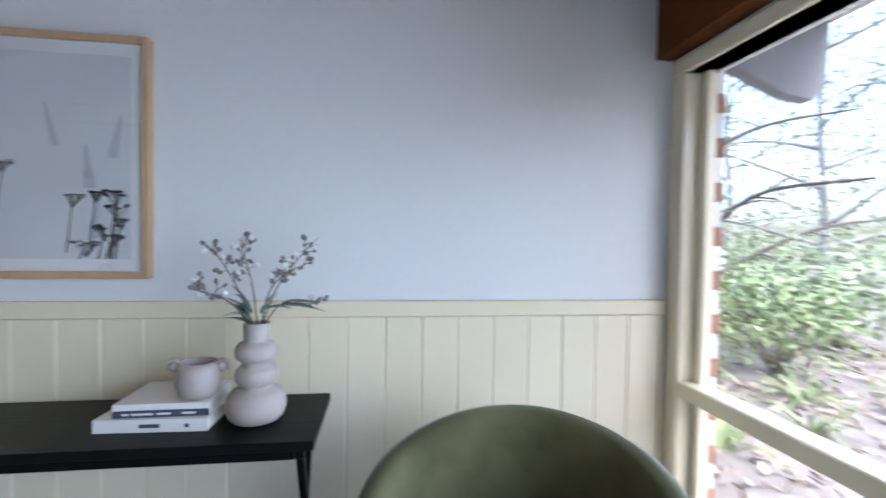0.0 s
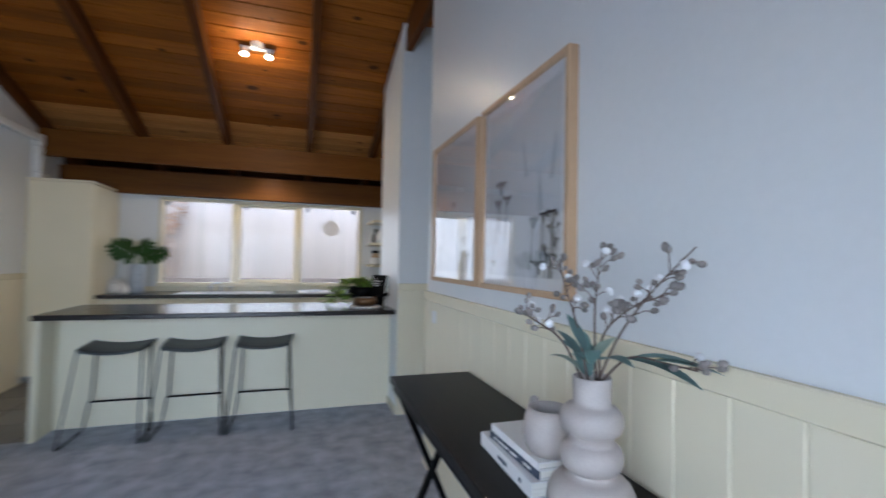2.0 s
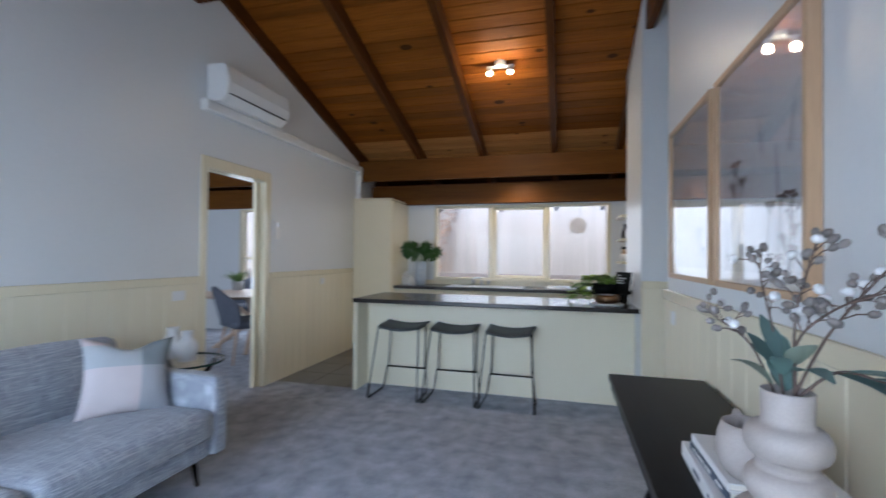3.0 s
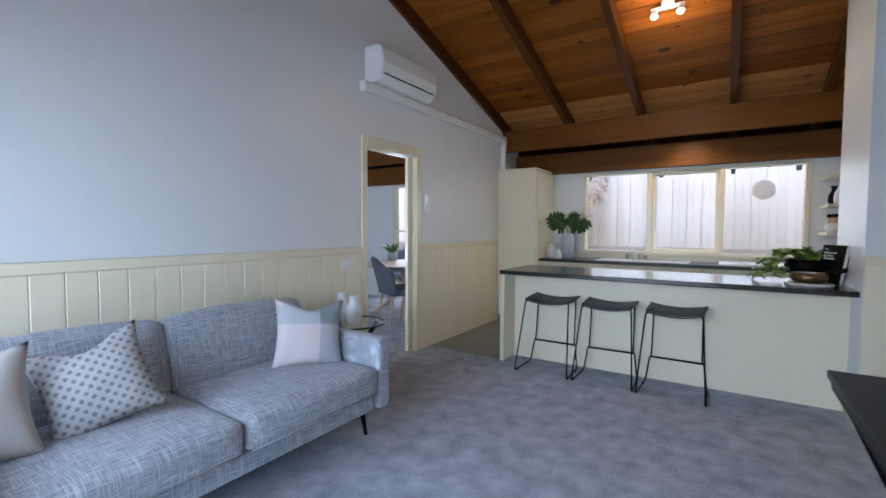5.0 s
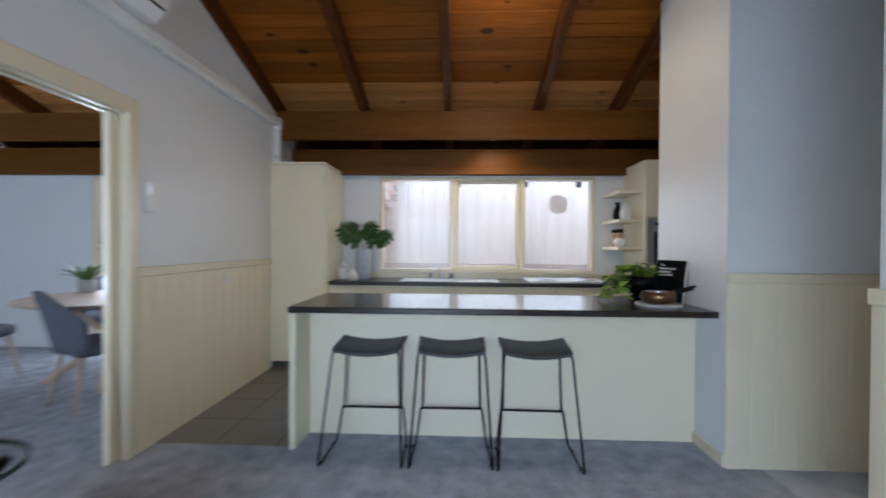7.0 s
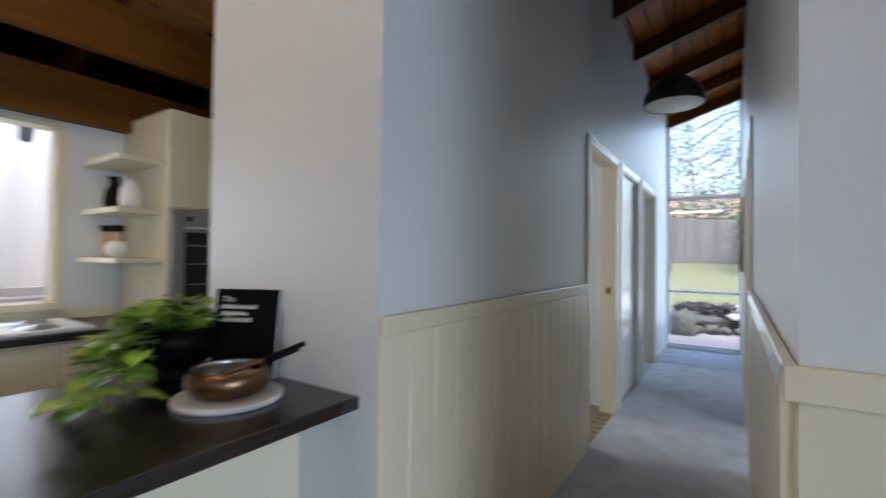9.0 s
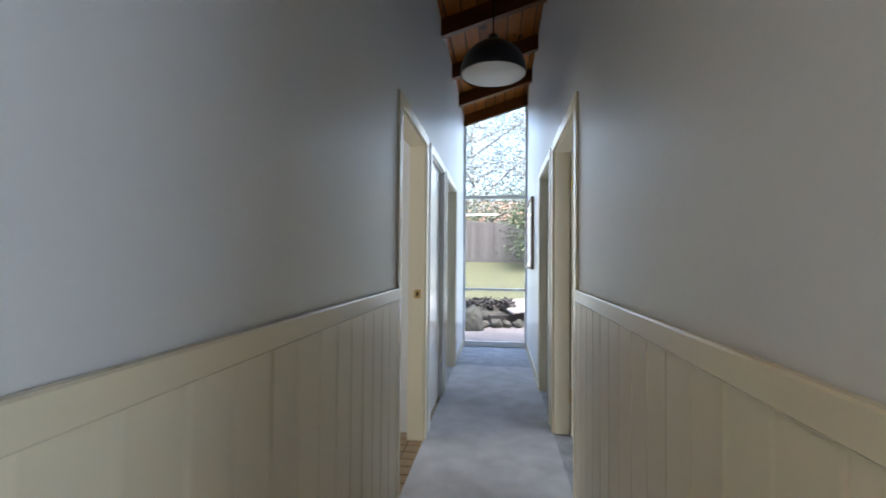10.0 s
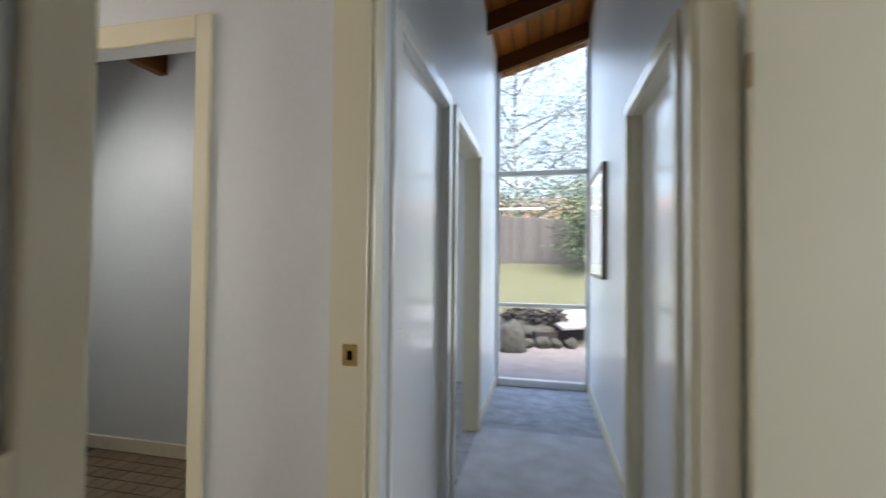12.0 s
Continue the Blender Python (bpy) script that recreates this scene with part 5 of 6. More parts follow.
# ---- rooms behind the hallway doors ----
MOSAIC = material("brown_mosaic_tile", (0.30, 0.22, 0.13), 0.35, (0.22, 0.155, 0.09), 8, 0.7, vary=0.12)
back_floor = structure("floor_washroom", boxed(-5.7, HALL_W - 0.001, 2.90, 6.1, -0.12, -0.008), GROUT, "brown mosaic-tiled washroom floor", "tiled floor")
bm = bmesh.new()
wall_x(bm, -3.72, HALL_W - 0.11, 4.84, 4.93)
wall_x(bm, -4.52, -3.72, 4.84, 4.93, z0=2.03)
wall_x(bm, -5.6, -4.52, 4.84, 4.93)
structure("wall_washroom", bm, PAINT, "white painted washroom wall with an inner doorway", "wall")
bm = bmesh.new()
wall_x(bm, -5.6, HALL_W - 0.11, 5.94, 6.03)
wall_y(bm, -5.70, -5.6, 2.89, 8.2)
wall_x(bm, -5.6, HALL_W - 0.11, 8.11, 8.2)
structure("wall_back_rooms", bm, PAINT, "plain white walls of the back rooms", "wall")
bm = bmesh.new()
wall_y(bm, 1.0, 1.1, 1.94, 8.2)
wall_x(bm, HALL_E + 0.11, 1.0, 8.11, 8.2)
wall_x(bm, HALL_E + 0.11, 1.0, 5.06, 5.15)
structure("wall_bedroom", bm, PAINT, "plain white walls of the bedrooms", "wall")
structure("floor_bedroom", boxed(HALL_E + 0.001, 1.0, NORTH + 0.11, 8.11, -0.12, -0.002), CARPET, "blue-grey bedroom carpet", "carpet")
structure("floor_back_room", boxed(-5.6, HALL_W - 0.001, 6.1, 8.11, -0.12, -0.005), CARPET, "blue-grey carpet of a back room", "carpet")
inner = tagged(new("door_7"), "cream frame of the inner washroom doorway", "door frame", kind="structure")
for x0, x1 in ((-3.765, -3.705), (-4.535, -4.48)):
    part("architrave", boxed(x0, x1, 4.822, 4.84, 0, 2.10, 0.004), CREAM_TRIM, inner)
    part("lining", boxed(max(x0, -4.52), min(x1, -3.72), 4.8401, 4.93, 0, 2.03, 0.002), CREAM_TRIM, inner)
part("architrave", boxed(-4.48, -3.765, 4.822, 4.84, 2.02, 2.10, 0.004), CREAM_TRIM, inner)
part("skirting", boxed(-5.59, -3.2, 5.926, 5.94, 0.0, 0.09, 0.004), CREAM_TRIM, inner)
# added lamps for unseen daylight; none of these rooms has a window
daylight_lamp("fill_bedroom", (0.93, 3.6, 1.5), (-2.5, 4.5, 0.2), 1.8, 1.3, 11, (0.92, 0.96, 1.0))
daylight_lamp("fill_washroom", (-5.5, 4.95, 1.8), (-3.9, 5.6, 0.3), 1.0, 1.1, 2.5, (1.0, 0.97, 0.92))
daylight_lamp("fill_vestibule", (-5.55, 3.9, 1.6), (-3.2, 4.2, 1.0), 1.0, 1.0, 4.6, (1.0, 0.91, 0.80))
daylight_lamp("fill_back_room", (-5.55, 7.1, 1.5), (-3.2, 6.8, 0.7), 1.4, 1.3, 4.5, (0.92, 0.96, 1.0))

# door leaves of the hallway
leaf = part("door_leaf", boxed(HALL_W - 0.06, HALL_W - 0.022, W_DOORS[1][0] + 0.028, W_DOORS[1][1] - 0.028, 0.008, 2.027, 0.003), WHITE_TRIM, door_2, "closed white gloss flush door")
part("knob", boxed(HALL_W - 0.0215, HALL_W - 0.010, W_DOORS[1][0] + 0.06, W_DOORS[1][0] + 0.11, 0.98, 1.03, 0.008, 2), CREAM_TRIM, leaf)
strike = thing("strike_plate", (HALL_W - 0.045, W_DOORS[0][1] - 0.0255, 1.005), "small brass strike plate on the door jamb", "door hardware")
part("plate", boxed(-0.022, 0.022, -0.003, -0.0005, -0.03, 0.03, 0.001), BRASS, strike)
part("box_keep", boxed(-0.008, 0.008, -0.0045, -0.0032, -0.013, 0.013), BLACK, strike)
open_door = thing("bedroom_door", (HALL_E + 0.115, E_DOORS[0][1] - 0.06, 0), "cream flush door standing open into a bedroom", "door")
part("door_leaf", boxed(0.0, 0.80, -0.018, 0.018, 0.008, 2.02, 0.003), CREAM_TRIM, open_door)
for z in (0.25, 1.75):
    part("hinge", tube(bmesh.new(), [(-0.006, -0.024, z), (-0.006, -0.024, z + 0.09)], 0.006, 8), BRASS, open_door)
closed = thing("bedroom_door", (HALL_E + 0.08, (E_DOORS[1][0] + E_DOORS[1][1]) / 2, 0), "white flush door closed in its frame", "door")
part("door_leaf", boxed(-0.018, 0.018, -0.40, 0.40, 0.008, 2.025, 0.003), WHITE_TRIM, closed)
part("handle", lathe(bmesh.new(), [(0, -0.012), (0.022, -0.012), (0.022, 0.012), (0, 0.012)], 16, (-0.04, -0.33, 1.0)), STEEL, closed, smooth=False)

hall_skirts = tagged(new("skirting"), "cream skirting boards along the hallway", "skirting", kind="structure")
for y0, y1 in ((W_DOORS[2][1] + 0.056, HALL_END - 0.02),):
    part("skirting", boxed(HALL_W + 0.001, HALL_W + 0.014, y0, y1, 0, 0.085, 0.003), CREAM_TRIM, hall_skirts)
part("skirting", boxed(HALL_E - 0.014, HALL_E - 0.001, E_DOORS[1][1] + 0.056, HALL_END - 0.02, 0, 0.085, 0.003), CREAM_TRIM, hall_skirts)
part("skirting", boxed(-3.40, HALL_W, NORTH - 0.014, NORTH - 0.001, 0, 0.07, 0.003), CREAM_TRIM, hall_skirts)

hall_print = thing("framed_print", (HALL_E, 7.34, 1.56), "dark oak framed picture on the hallway wall", "picture")
for nm, a in (("frame_side", (-0.48, -0.455, -0.42, 0.42)), ("frame_side", (0.455, 0.48, -0.42, 0.42)), ("frame_top", (-0.455, 0.455, 0.395, 0.42)), ("frame_bottom", (-0.455, 0.455, -0.42, -0.395))):
    part(nm, boxed(-0.035, -0.002, *a, 0.002), material("mid_oak_frame", (0.34, 0.23, 0.15), 0.5, (0.27, 0.17, 0.10), 18, 0.7, stretch=(1, 1, 0.1)), hall_print)
part("print", boxed(-0.018, -0.004, -0.455, 0.455, -0.395, 0.395), PRINT, hall_print)
gl = part("glazing", boxed(-0.026, -0.024, -0.455, 0.455, -0.395, 0.395), GLASS, hall_print)
gl.visible_shadow = False

# ---- dining room ----
DENIM = material("slate_blue_upholstery", (0.085, 0.095, 0.125), 0.85, (0.115, 0.125, 0.155), 12, 0.7, 0.4, 300, fine=0.1, fine_scale=300)
ASH = material("pale_ash_wood", (0.54, 0.42, 0.32), 0.45, (0.46, 0.34, 0.25), 14, 0.7, 0.1, 70, stretch=(0.1, 1, 1), fine=0.06, fine_scale=80)
table = thing("dining_table", (-4.50, -2.88, 0), "round pale timber dining table on a crossed base", "table")
part("tabletop", lathe(bmesh.new(), [(0, 0.715), (0.66, 0.715), (0.70, 0.735), (0.70, 0.75), (0, 0.75)], 56), ASH, table)
for a in (0.5, 0.5 + math.pi / 2):
    c, s = math.cos(a), math.sin(a)
    for k in (-1, 1):
        part("leg", tube(bmesh.new(), [(k * 0.50 * c, k * 0.50 * s, 0.0), (-k * 0.42 * c, -k * 0.42 * s, 0.714)], 0.032, 8), ASH, table)


def dining_chair(at, turn):
    ob = thing("dining_chair", at, "slate-blue upholstered dining chair with splayed timber legs", "chair", "chairs round the dining table", turn)
    part("seat", soft_box(-0.23, 0.23, -0.23, 0.23, 0.40, 0.50, 0.04, 0.012, 8), DENIM, ob, smooth=True)
    bm = bmesh.new()
    n, m = 14, 8
    rows = []
    for k in range(n + 1):
        a = math.radians(-60 + 120 * k / n)
        rows.append([])
        for j in range(m + 1):
            t = j / m
            r = 0.25 + 0.05 * t
            z = 0.43 + t * (0.47 - 0.20 * abs(a) ** 1.5)
            rows[-1].append((Vector((r * math.sin(a), -0.02 - r * math.cos(a) * (0.85 + 0.25 * t), z)), Vector((math.sin(a), -math.cos(a), 0))))
    inn = [[bm.verts.new(p) for p, _ in r] for r in rows]
    out = [[bm.verts.new(p + d * 0.035) for p, d in r] for r in rows]
    for k in range(n):
        for j in range(m):
            bm.faces.new((inn[k][j], inn[k + 1][j], inn[k + 1][j + 1], inn[k][j + 1]))
            bm.faces.new((out[k][j], out[k][j + 1], out[k + 1][j + 1], out[k + 1][j]))
        for j in (0, m):
            bm.faces.new((inn[k][j], inn[k + 1][j], out[k + 1][j], out[k][j]))
    for j in range(m):
        for k in (0, n):
            bm.faces.new((inn[k][j], inn[k][j + 1], out[k][j + 1], out[k][j]))
    part("backrest", bm, DENIM, ob, smooth=True)
    for sx in (-1, 1):
        for sy in (-1, 1):
            part("leg", tube(bmesh.new(), [(sx * 0.17, sy * 0.17, 0.41), (sx * 0.235, sy * 0.24, 0.0)], 0.019, 10, 0.011), ASH, ob, smooth=True)
    return ob


first_chair = dining_chair((-3.88, -2.50, 0), 62)
for x, y, a in ((-5.12, -3.45, -55), (-4.15, -3.88, 18), (-4.62, -2.14, 190)):
    copy_thing(first_chair, pose(x, y, 0, 0, 0, a))
POT = material("grey_concrete_pot", (0.42, 0.42, 0.41), 0.8, (0.34, 0.34, 0.33), 14, 0.7, 0.3, 90)
FERN = material("fresh_green_leaf", (0.075, 0.15, 0.035), 0.45, (0.11, 0.20, 0.055), 16, 0.7, vary=0.25)
dplant = thing("potted_plant", (-4.76, -3.36, 0.75), "green leafy plant in a grey pot on the dining table", "plant")
part("pot", lathe(bmesh.new(), [(0, 0), (0.07, 0), (0.085, 0.13), (0.078, 0.13), (0.07, 0.11), (0, 0.11)], 28), POT, dplant, smooth=True)
rng = random.Random(3)
for k in range(22):
    a = k * 2.4
    bm = bmesh.new()
    leaf_blade(bm, (0.03 * math.cos(a), 0.03 * math.sin(a), 0.11), (math.cos(a), math.sin(a), rng.uniform(0.7, 2.2)), rng.uniform(0.24, 0.36), 0.05, rng.uniform(0.2, 0.5))
    part("leaf", bm, FERN, dplant, smooth=True)

# ---- garden ----
BARK = material("grey_brown_bark", (0.13, 0.105, 0.085), 0.9, (0.07, 0.055, 0.045), 14, 0.8, 0.9, 40, stretch=(1, 1, 0.2))
# bark of the far trees, with haze put into its pale tone
HAZED_BARK = material("hazed_grey_bark", (0.30, 0.28, 0.26), 0.9, (0.22, 0.20, 0.185), 14, 0.8, 0.6, 40)
GUM = material("garden_leaf", (0.21, 0.25, 0.15), 0.5, (0.28, 0.31, 0.20), 10, 0.7, vary=0.3)
SHRUB = material("shrub_leaf", (0.14, 0.20, 0.075), 0.5, (0.21, 0.26, 0.11), 10, 0.7, vary=0.35)
HEDGE = material("dark_shrub_leaf", (0.055, 0.085, 0.035), 0.5, (0.10, 0.13, 0.06), 10, 0.7, vary=0.4)
# needles paled towards the sky: haze is part of this colour
CONIFER = material("hazed_conifer_needles", (0.28, 0.33, 0.31), 0.7, (0.34, 0.39, 0.37), 10, 0.7, vary=0.3)
PALING = material("weathered_paling", (0.115, 0.105, 0.098), 0.85, (0.07, 0.063, 0.058), 9, 0.8, 0.5, 50, stretch=(1, 1, 0.08), vary=0.22)
PALING_PALE = material("bleached_paling", (0.49, 0.475, 0.455), 0.85, (0.41, 0.385, 0.35), 7, 0.7, 0.4, 50, stretch=(1, 1, 0.08), vary=0.07)
ROCK = material("mossy_stone", (0.075, 0.07, 0.06), 0.9, (0.04, 0.042, 0.03), 7, 0.7, 0.8, 25)
CONCRETE = material("worn_concrete", (0.33, 0.305, 0.285), 0.85, (0.24, 0.22, 0.205), 5, 0.7, 0.4, 60)
SLEEPER = material("dark_sleeper", (0.030, 0.025, 0.022), 0.85, (0.016, 0.013, 0.011), 9, 0.8, 0.6, 40, stretch=(0.1, 1, 1))
BRICK = material("red_brown_brick", (0.30, 0.145, 0.095), 0.85, (0.22, 0.10, 0.07), 20, 0.7, 0.5, 90, vary=0.22)
DRY_LEAF = material("dry_tan_leaf", (0.36, 0.24, 0.16), 0.8, (0.50, 0.38, 0.28), 12, 0.7, vary=0.35)
MORTAR = material("pale_mortar", (0.70, 0.68, 0.65), 0.95)
TERRACOTTA = material("terracotta_roof_tiles", (0.42, 0.20, 0.13), 0.8, (0.33, 0.15, 0.10), 6, 0.7, vary=0.1)


def ground_material():
    m = material("garden_ground", (0.13, 0.11, 0.10), 0.95, (0.21, 0.19, 0.18), 4.0, 0.6, 0.9, 40, fine=0.25, fine_scale=45)
    n, l = m.node_tree.nodes, m.node_tree.links
    b = n["Principled BSDF"]
    soil = b.inputs["Base Color"].links[0].from_socket
    tc, sep = n.new("ShaderNodeTexCoord"), n.new("ShaderNodeSeparateXYZ")
    l.new(tc.outputs["Object"], sep.inputs[0])
    no = n.new("ShaderNodeTexNoise")
    no.inputs["Scale"].default_value, no.inputs["Detail"].default_value = 1.3, 6.0
    l.new(tc.outputs["Object"], no.inputs["Vector"])
    edge = n.new("ShaderNodeMath")
    edge.operation = "MULTIPLY_ADD"
    edge.inputs[1].default_value = 3.0
    l.new(no.outputs[0], edge.inputs[0])
    l.new(sep.outputs["Y"], edge.inputs[2])
    mask = n.new("ShaderNodeMapRange")
    mask.inputs[1].default_value, mask.inputs[2].default_value = 12.9, 13.5
    l.new(edge.outputs[0], mask.inputs[0])
    blades = n.new("ShaderNodeTexNoise")
    blades.inputs["Scale"].default_value, blades.inputs["Detail"].default_value = 9.0, 8.0
    l.new(tc.outputs["Object"], blades.inputs["Vector"])
    grass = n.new("ShaderNodeMix")
    grass.data_type = "RGBA"
    grass.inputs["A"].default_value, grass.inputs["B"].default_value = (0.045, 0.05, 0.022, 1), (0.115, 0.115, 0.055, 1)
    l.new(blades.outputs[0], grass.inputs["Factor"])
    mix = n.new("ShaderNodeMix")
    mix.data_type = "RGBA"
    l.new(mask.outputs[0], mix.inputs["Factor"])
    l.new(soil, mix.inputs["A"])
    l.new(grass.outputs["Result"], mix.inputs["B"])
    l.new(mix.outputs["Result"], b.inputs["Base Color"])
    return m


def ground_z(x, y):
    z = -0.2
    z += 0.32 * min(1, max(0, (y - 11.5) / 0.6)) + 1.03 * min(1, max(0, (y - 12.1) / 6.1))
    if x > 1.5:
        z += 0.05 * min(20, x - 1.5)
    if x < -6.2 and y < 7:
        z = max(z, -0.2 + 1.12 * min(1, max(0, (-6.2 - x) / 0.55)))
    return z + 0.03 * noise.noise((x * 0.9, y * 0.9, 0.3)) * (1 if (x > 1.7 or y > 8.7 or x < -6) else 0)


def spread(n, reach, middle):
    return [middle + math.copysign(math.sinh(abs(t) * 5.2) / math.sinh(5.2) * reach, t) for t in [k / n * 2 - 1 for k in range(n + 1)]]


bm = bmesh.new()
gx, gy = sorted(set(spread(70, 400, -2.2) + [-6.2, -6.35, -6.5, -6.75])), sorted(set(spread(80, 400, 5.0) + [11.5, 11.8, 12.1, 18.2]))
vs = [[bm.verts.new((x, y, ground_z(x, y))) for y in gy] for x in gx]
for i in range(len(gx) - 1):
    for j in range(len(gy) - 1):
        bm.faces.new((vs[i][j], vs[i + 1][j], vs[i + 1][j + 1], vs[i][j + 1]))
structure("ground", bm, ground_material(), "garden ground of soil, bark mulch and lawn", "ground")


def leaf_cloud(bm, at, size, count, rnd, leaf=0.06, flat=0.6):
    """Many small leaf blades scattered unevenly in a clump."""
    for _ in range(count):
        d = Vector((rnd.gauss(0, 1), rnd.gauss(0, 1), rnd.gauss(0, flat)))
        p = Vector(at) + d * size * 0.42
        w = Vector((rnd.uniform(-1, 1), rnd.uniform(-1, 1), rnd.uniform(-0.9, 0.5))).normalized()
        s = w.cross(Vector((rnd.uniform(-1, 1), rnd.uniform(-1, 1), rnd.uniform(-1, 1))))
        s = s.normalized() if s.length > 0.01 else Vector((1, 0, 0))
        ln, wd = leaf * rnd.uniform(0.6, 1.4), leaf * rnd.uniform(0.22, 0.4)
        q = [bm.verts.new(p), bm.verts.new(p + w * ln * 0.5 + s * wd), bm.verts.new(p + w * ln), bm.verts.new(p + w * ln * 0.5 - s * wd)]
        bm.faces.new(q)


def tree(name, at, height, spread_m, seed, label, clump=0.8, leaves=70, leaf=0.09, mat=GUM, low=0.3, limbs=9, wood_mat=None, thin=1.0):
    rnd = random.Random(seed)
    ob = thing(name, at, label, "tree")
    wood, crown = bmesh.new(), bmesh.new()
    trunk = smooth_path([(0, 0, -0.1), (0.1, 0.05, height * 0.25), (-0.05, 0.1, height * 0.55), (0.1, 0, height * 0.95)], 5)
    tube(wood, trunk, height * 0.028 * thin, 9, height * 0.006 * thin)
    for k in range(limbs):
        t = low + (0.95 - low) * k / limbs
        p = trunk[min(len(trunk) - 1, int(t * (len(trunk) - 1)))]
        a = k * 2.4 + rnd.uniform(-0.4, 0.4)
        reach = spread_m * (1.05 - 0.6 * t) * rnd.uniform(0.8, 1.15)
        e = p + Vector((math.cos(a) * reach, math.sin(a) * reach, rnd.uniform(0.15, 0.5) * reach))
        mid = (p + e) / 2 + Vector((rnd.uniform(-0.2, 0.2), rnd.uniform(-0.2, 0.2), rnd.uniform(0.0, 0.35))) * reach * 0.4
        line = smooth_path([p, mid, e], 5)
        tube(wood, line, height * 0.011 * thin, 7, height * 0.003 * thin)
        for _ in range(4):
            b = line[rnd.randrange(3, len(line))]
            c = b + Vector((rnd.uniform(-1, 1), rnd.uniform(-1, 1), rnd.uniform(-0.2, 0.8))) * reach * 0.35
            tube(wood, [b, (b + c) / 2 + Vector((0, 0, 0.05)), c], height * 0.004 * thin, 5, height * 0.0015 * thin)
            leaf_cloud(crown, c, clump * rnd.uniform(0.7, 1.2), leaves, rnd, leaf)
        leaf_cloud(crown, e, clump, leaves, rnd, leaf)
    part("trunk", wood, wood_mat or BARK, ob, smooth=True)
    part("crown", crown, mat, ob)
    return ob


def shrub(at, w, h, seed, label, mat=SHRUB, count=900, leaf=0.07):
    rnd = random.Random(seed)
    ob = thing("shrub", at, label, "shrub", "garden shrubs")
    wood, crown = bmesh.new(), bmesh.new()
    for k in range(9):
        a = k * 0.7 + rnd.uniform(0, 0.5)
        e = Vector((math.cos(a) * w * 0.42 * rnd.uniform(0.3, 1), math.sin(a) * w * 0.42 * rnd.uniform(0.3, 1), h * rnd.uniform(0.35, 0.92)))
        tube(wood, [(0, 0, -0.05), e * 0.5 + Vector((0, 0, 0.1 * h)), e], 0.018, 5, 0.005)
        leaf_cloud(crown, e, w * 0.42, count // 9, rnd, leaf, 0.8)
    part("stems", wood, BARK, ob)
    part("foliage", crown, mat, ob)
    return ob


def tuft(at, h, seed, n=26):
    rnd = random.Random(seed)
    ob = thing("strappy_plant", at, "clump of arching strap leaves in the garden bed", "plant", "strap-leaved plants")
    bm = bmesh.new()
    for k in range(n):
        a = rnd.uniform(0, 2 * math.pi)
        leaf_blade(bm, (0.04 * math.cos(a), 0.04 * math.sin(a), -0.02), (math.cos(a), math.sin(a), rnd.uniform(0.8, 2.4)), h * rnd.uniform(0.7, 1.2), 0.035, rnd.uniform(0.4, 0.8), 7)
    part("leaves", bm, SHRUB, ob)
    return ob


# east garden
tree("tree", (5.1, 6.9, ground_z(5.1, 6.9)), 6.2, 3.4, 21, "spreading garden tree with forked limbs and thin foliage", 0.8, 26, 0.085, low=0.14, limbs=10, thin=0.7)
tree("tree", (9.5, 8.5, ground_z(9.5, 8.5)), 7.5, 3.6, 8, "leafy garden tree behind the beds", 1.2, 46, 0.12, low=0.2, limbs=12, wood_mat=HAZED_BARK, thin=0.6)
tree("tree", (11.5, 13.5, ground_z(11.5, 13.5)), 8.0, 4.2, 9, "leafy garden tree behind the beds", 1.4, 46, 0.13, low=0.15, limbs=12, wood_mat=HAZED_BARK, thin=0.6)
tree("tree", (8.0, 17.0, ground_z(8, 17)), 7.0, 4.0, 31, "leafy garden tree behind the beds", 1.3, 46, 0.13, low=0.15, limbs=12, wood_mat=HAZED_BARK, thin=0.6)
for k, (x, y, w, h) in enumerate(((3.3, 5.9, 1.5, 1.2), (4.4, 4.4, 1.5, 1.3), (5.8, 5.0, 1.7, 1.6), (4.9, 6.0, 1.6, 1.2), (7.0, 6.6, 2.0, 1.9), (7.6, 9.3, 2.4, 2.1), (6.1, 9.0, 2.0, 1.5), (9.6, 6.0, 2.4, 2.0))):
    shrub((x, y, ground_z(x, y)), w, h * 0.72, 40 + k, "loose green garden shrub", SHRUB if k % 2 else GUM, 1400, 0.085)
for k, (x, y) in enumerate(((2.9, 3.5), (3.4, 3.1), (3.2, 4.2), (3.9, 3.6), (2.6, 3.0), (4.6, 3.2), (2.4, 3.9), (2.9, 4.8), (3.7, 4.6), (3.5, 5.4), (2.3, 4.6), (4.3, 2.7))):
    tuft((x, y, ground_z(x, y)), 0.6, 60 + k)
slat_fence = thing("slatted_screen", (5.6, 8.2, ground_z(5.6, 8.2)), "low white slatted timber screen in the garden", "fence")
for x in (-1.2, 0.0, 1.2):
    part("post", boxed(x - 0.04, x + 0.04, -0.04, 0.04, -0.1, 1.25, 0.004), WHITE_TRIM, slat_fence)
for k in range(7):
    part("slat", boxed(-1.3, 1.3, -0.062, -0.042, 0.12 + 0.16 * k, 0.22 + 0.16 * k, 0.003), WHITE_TRIM, slat_fence)

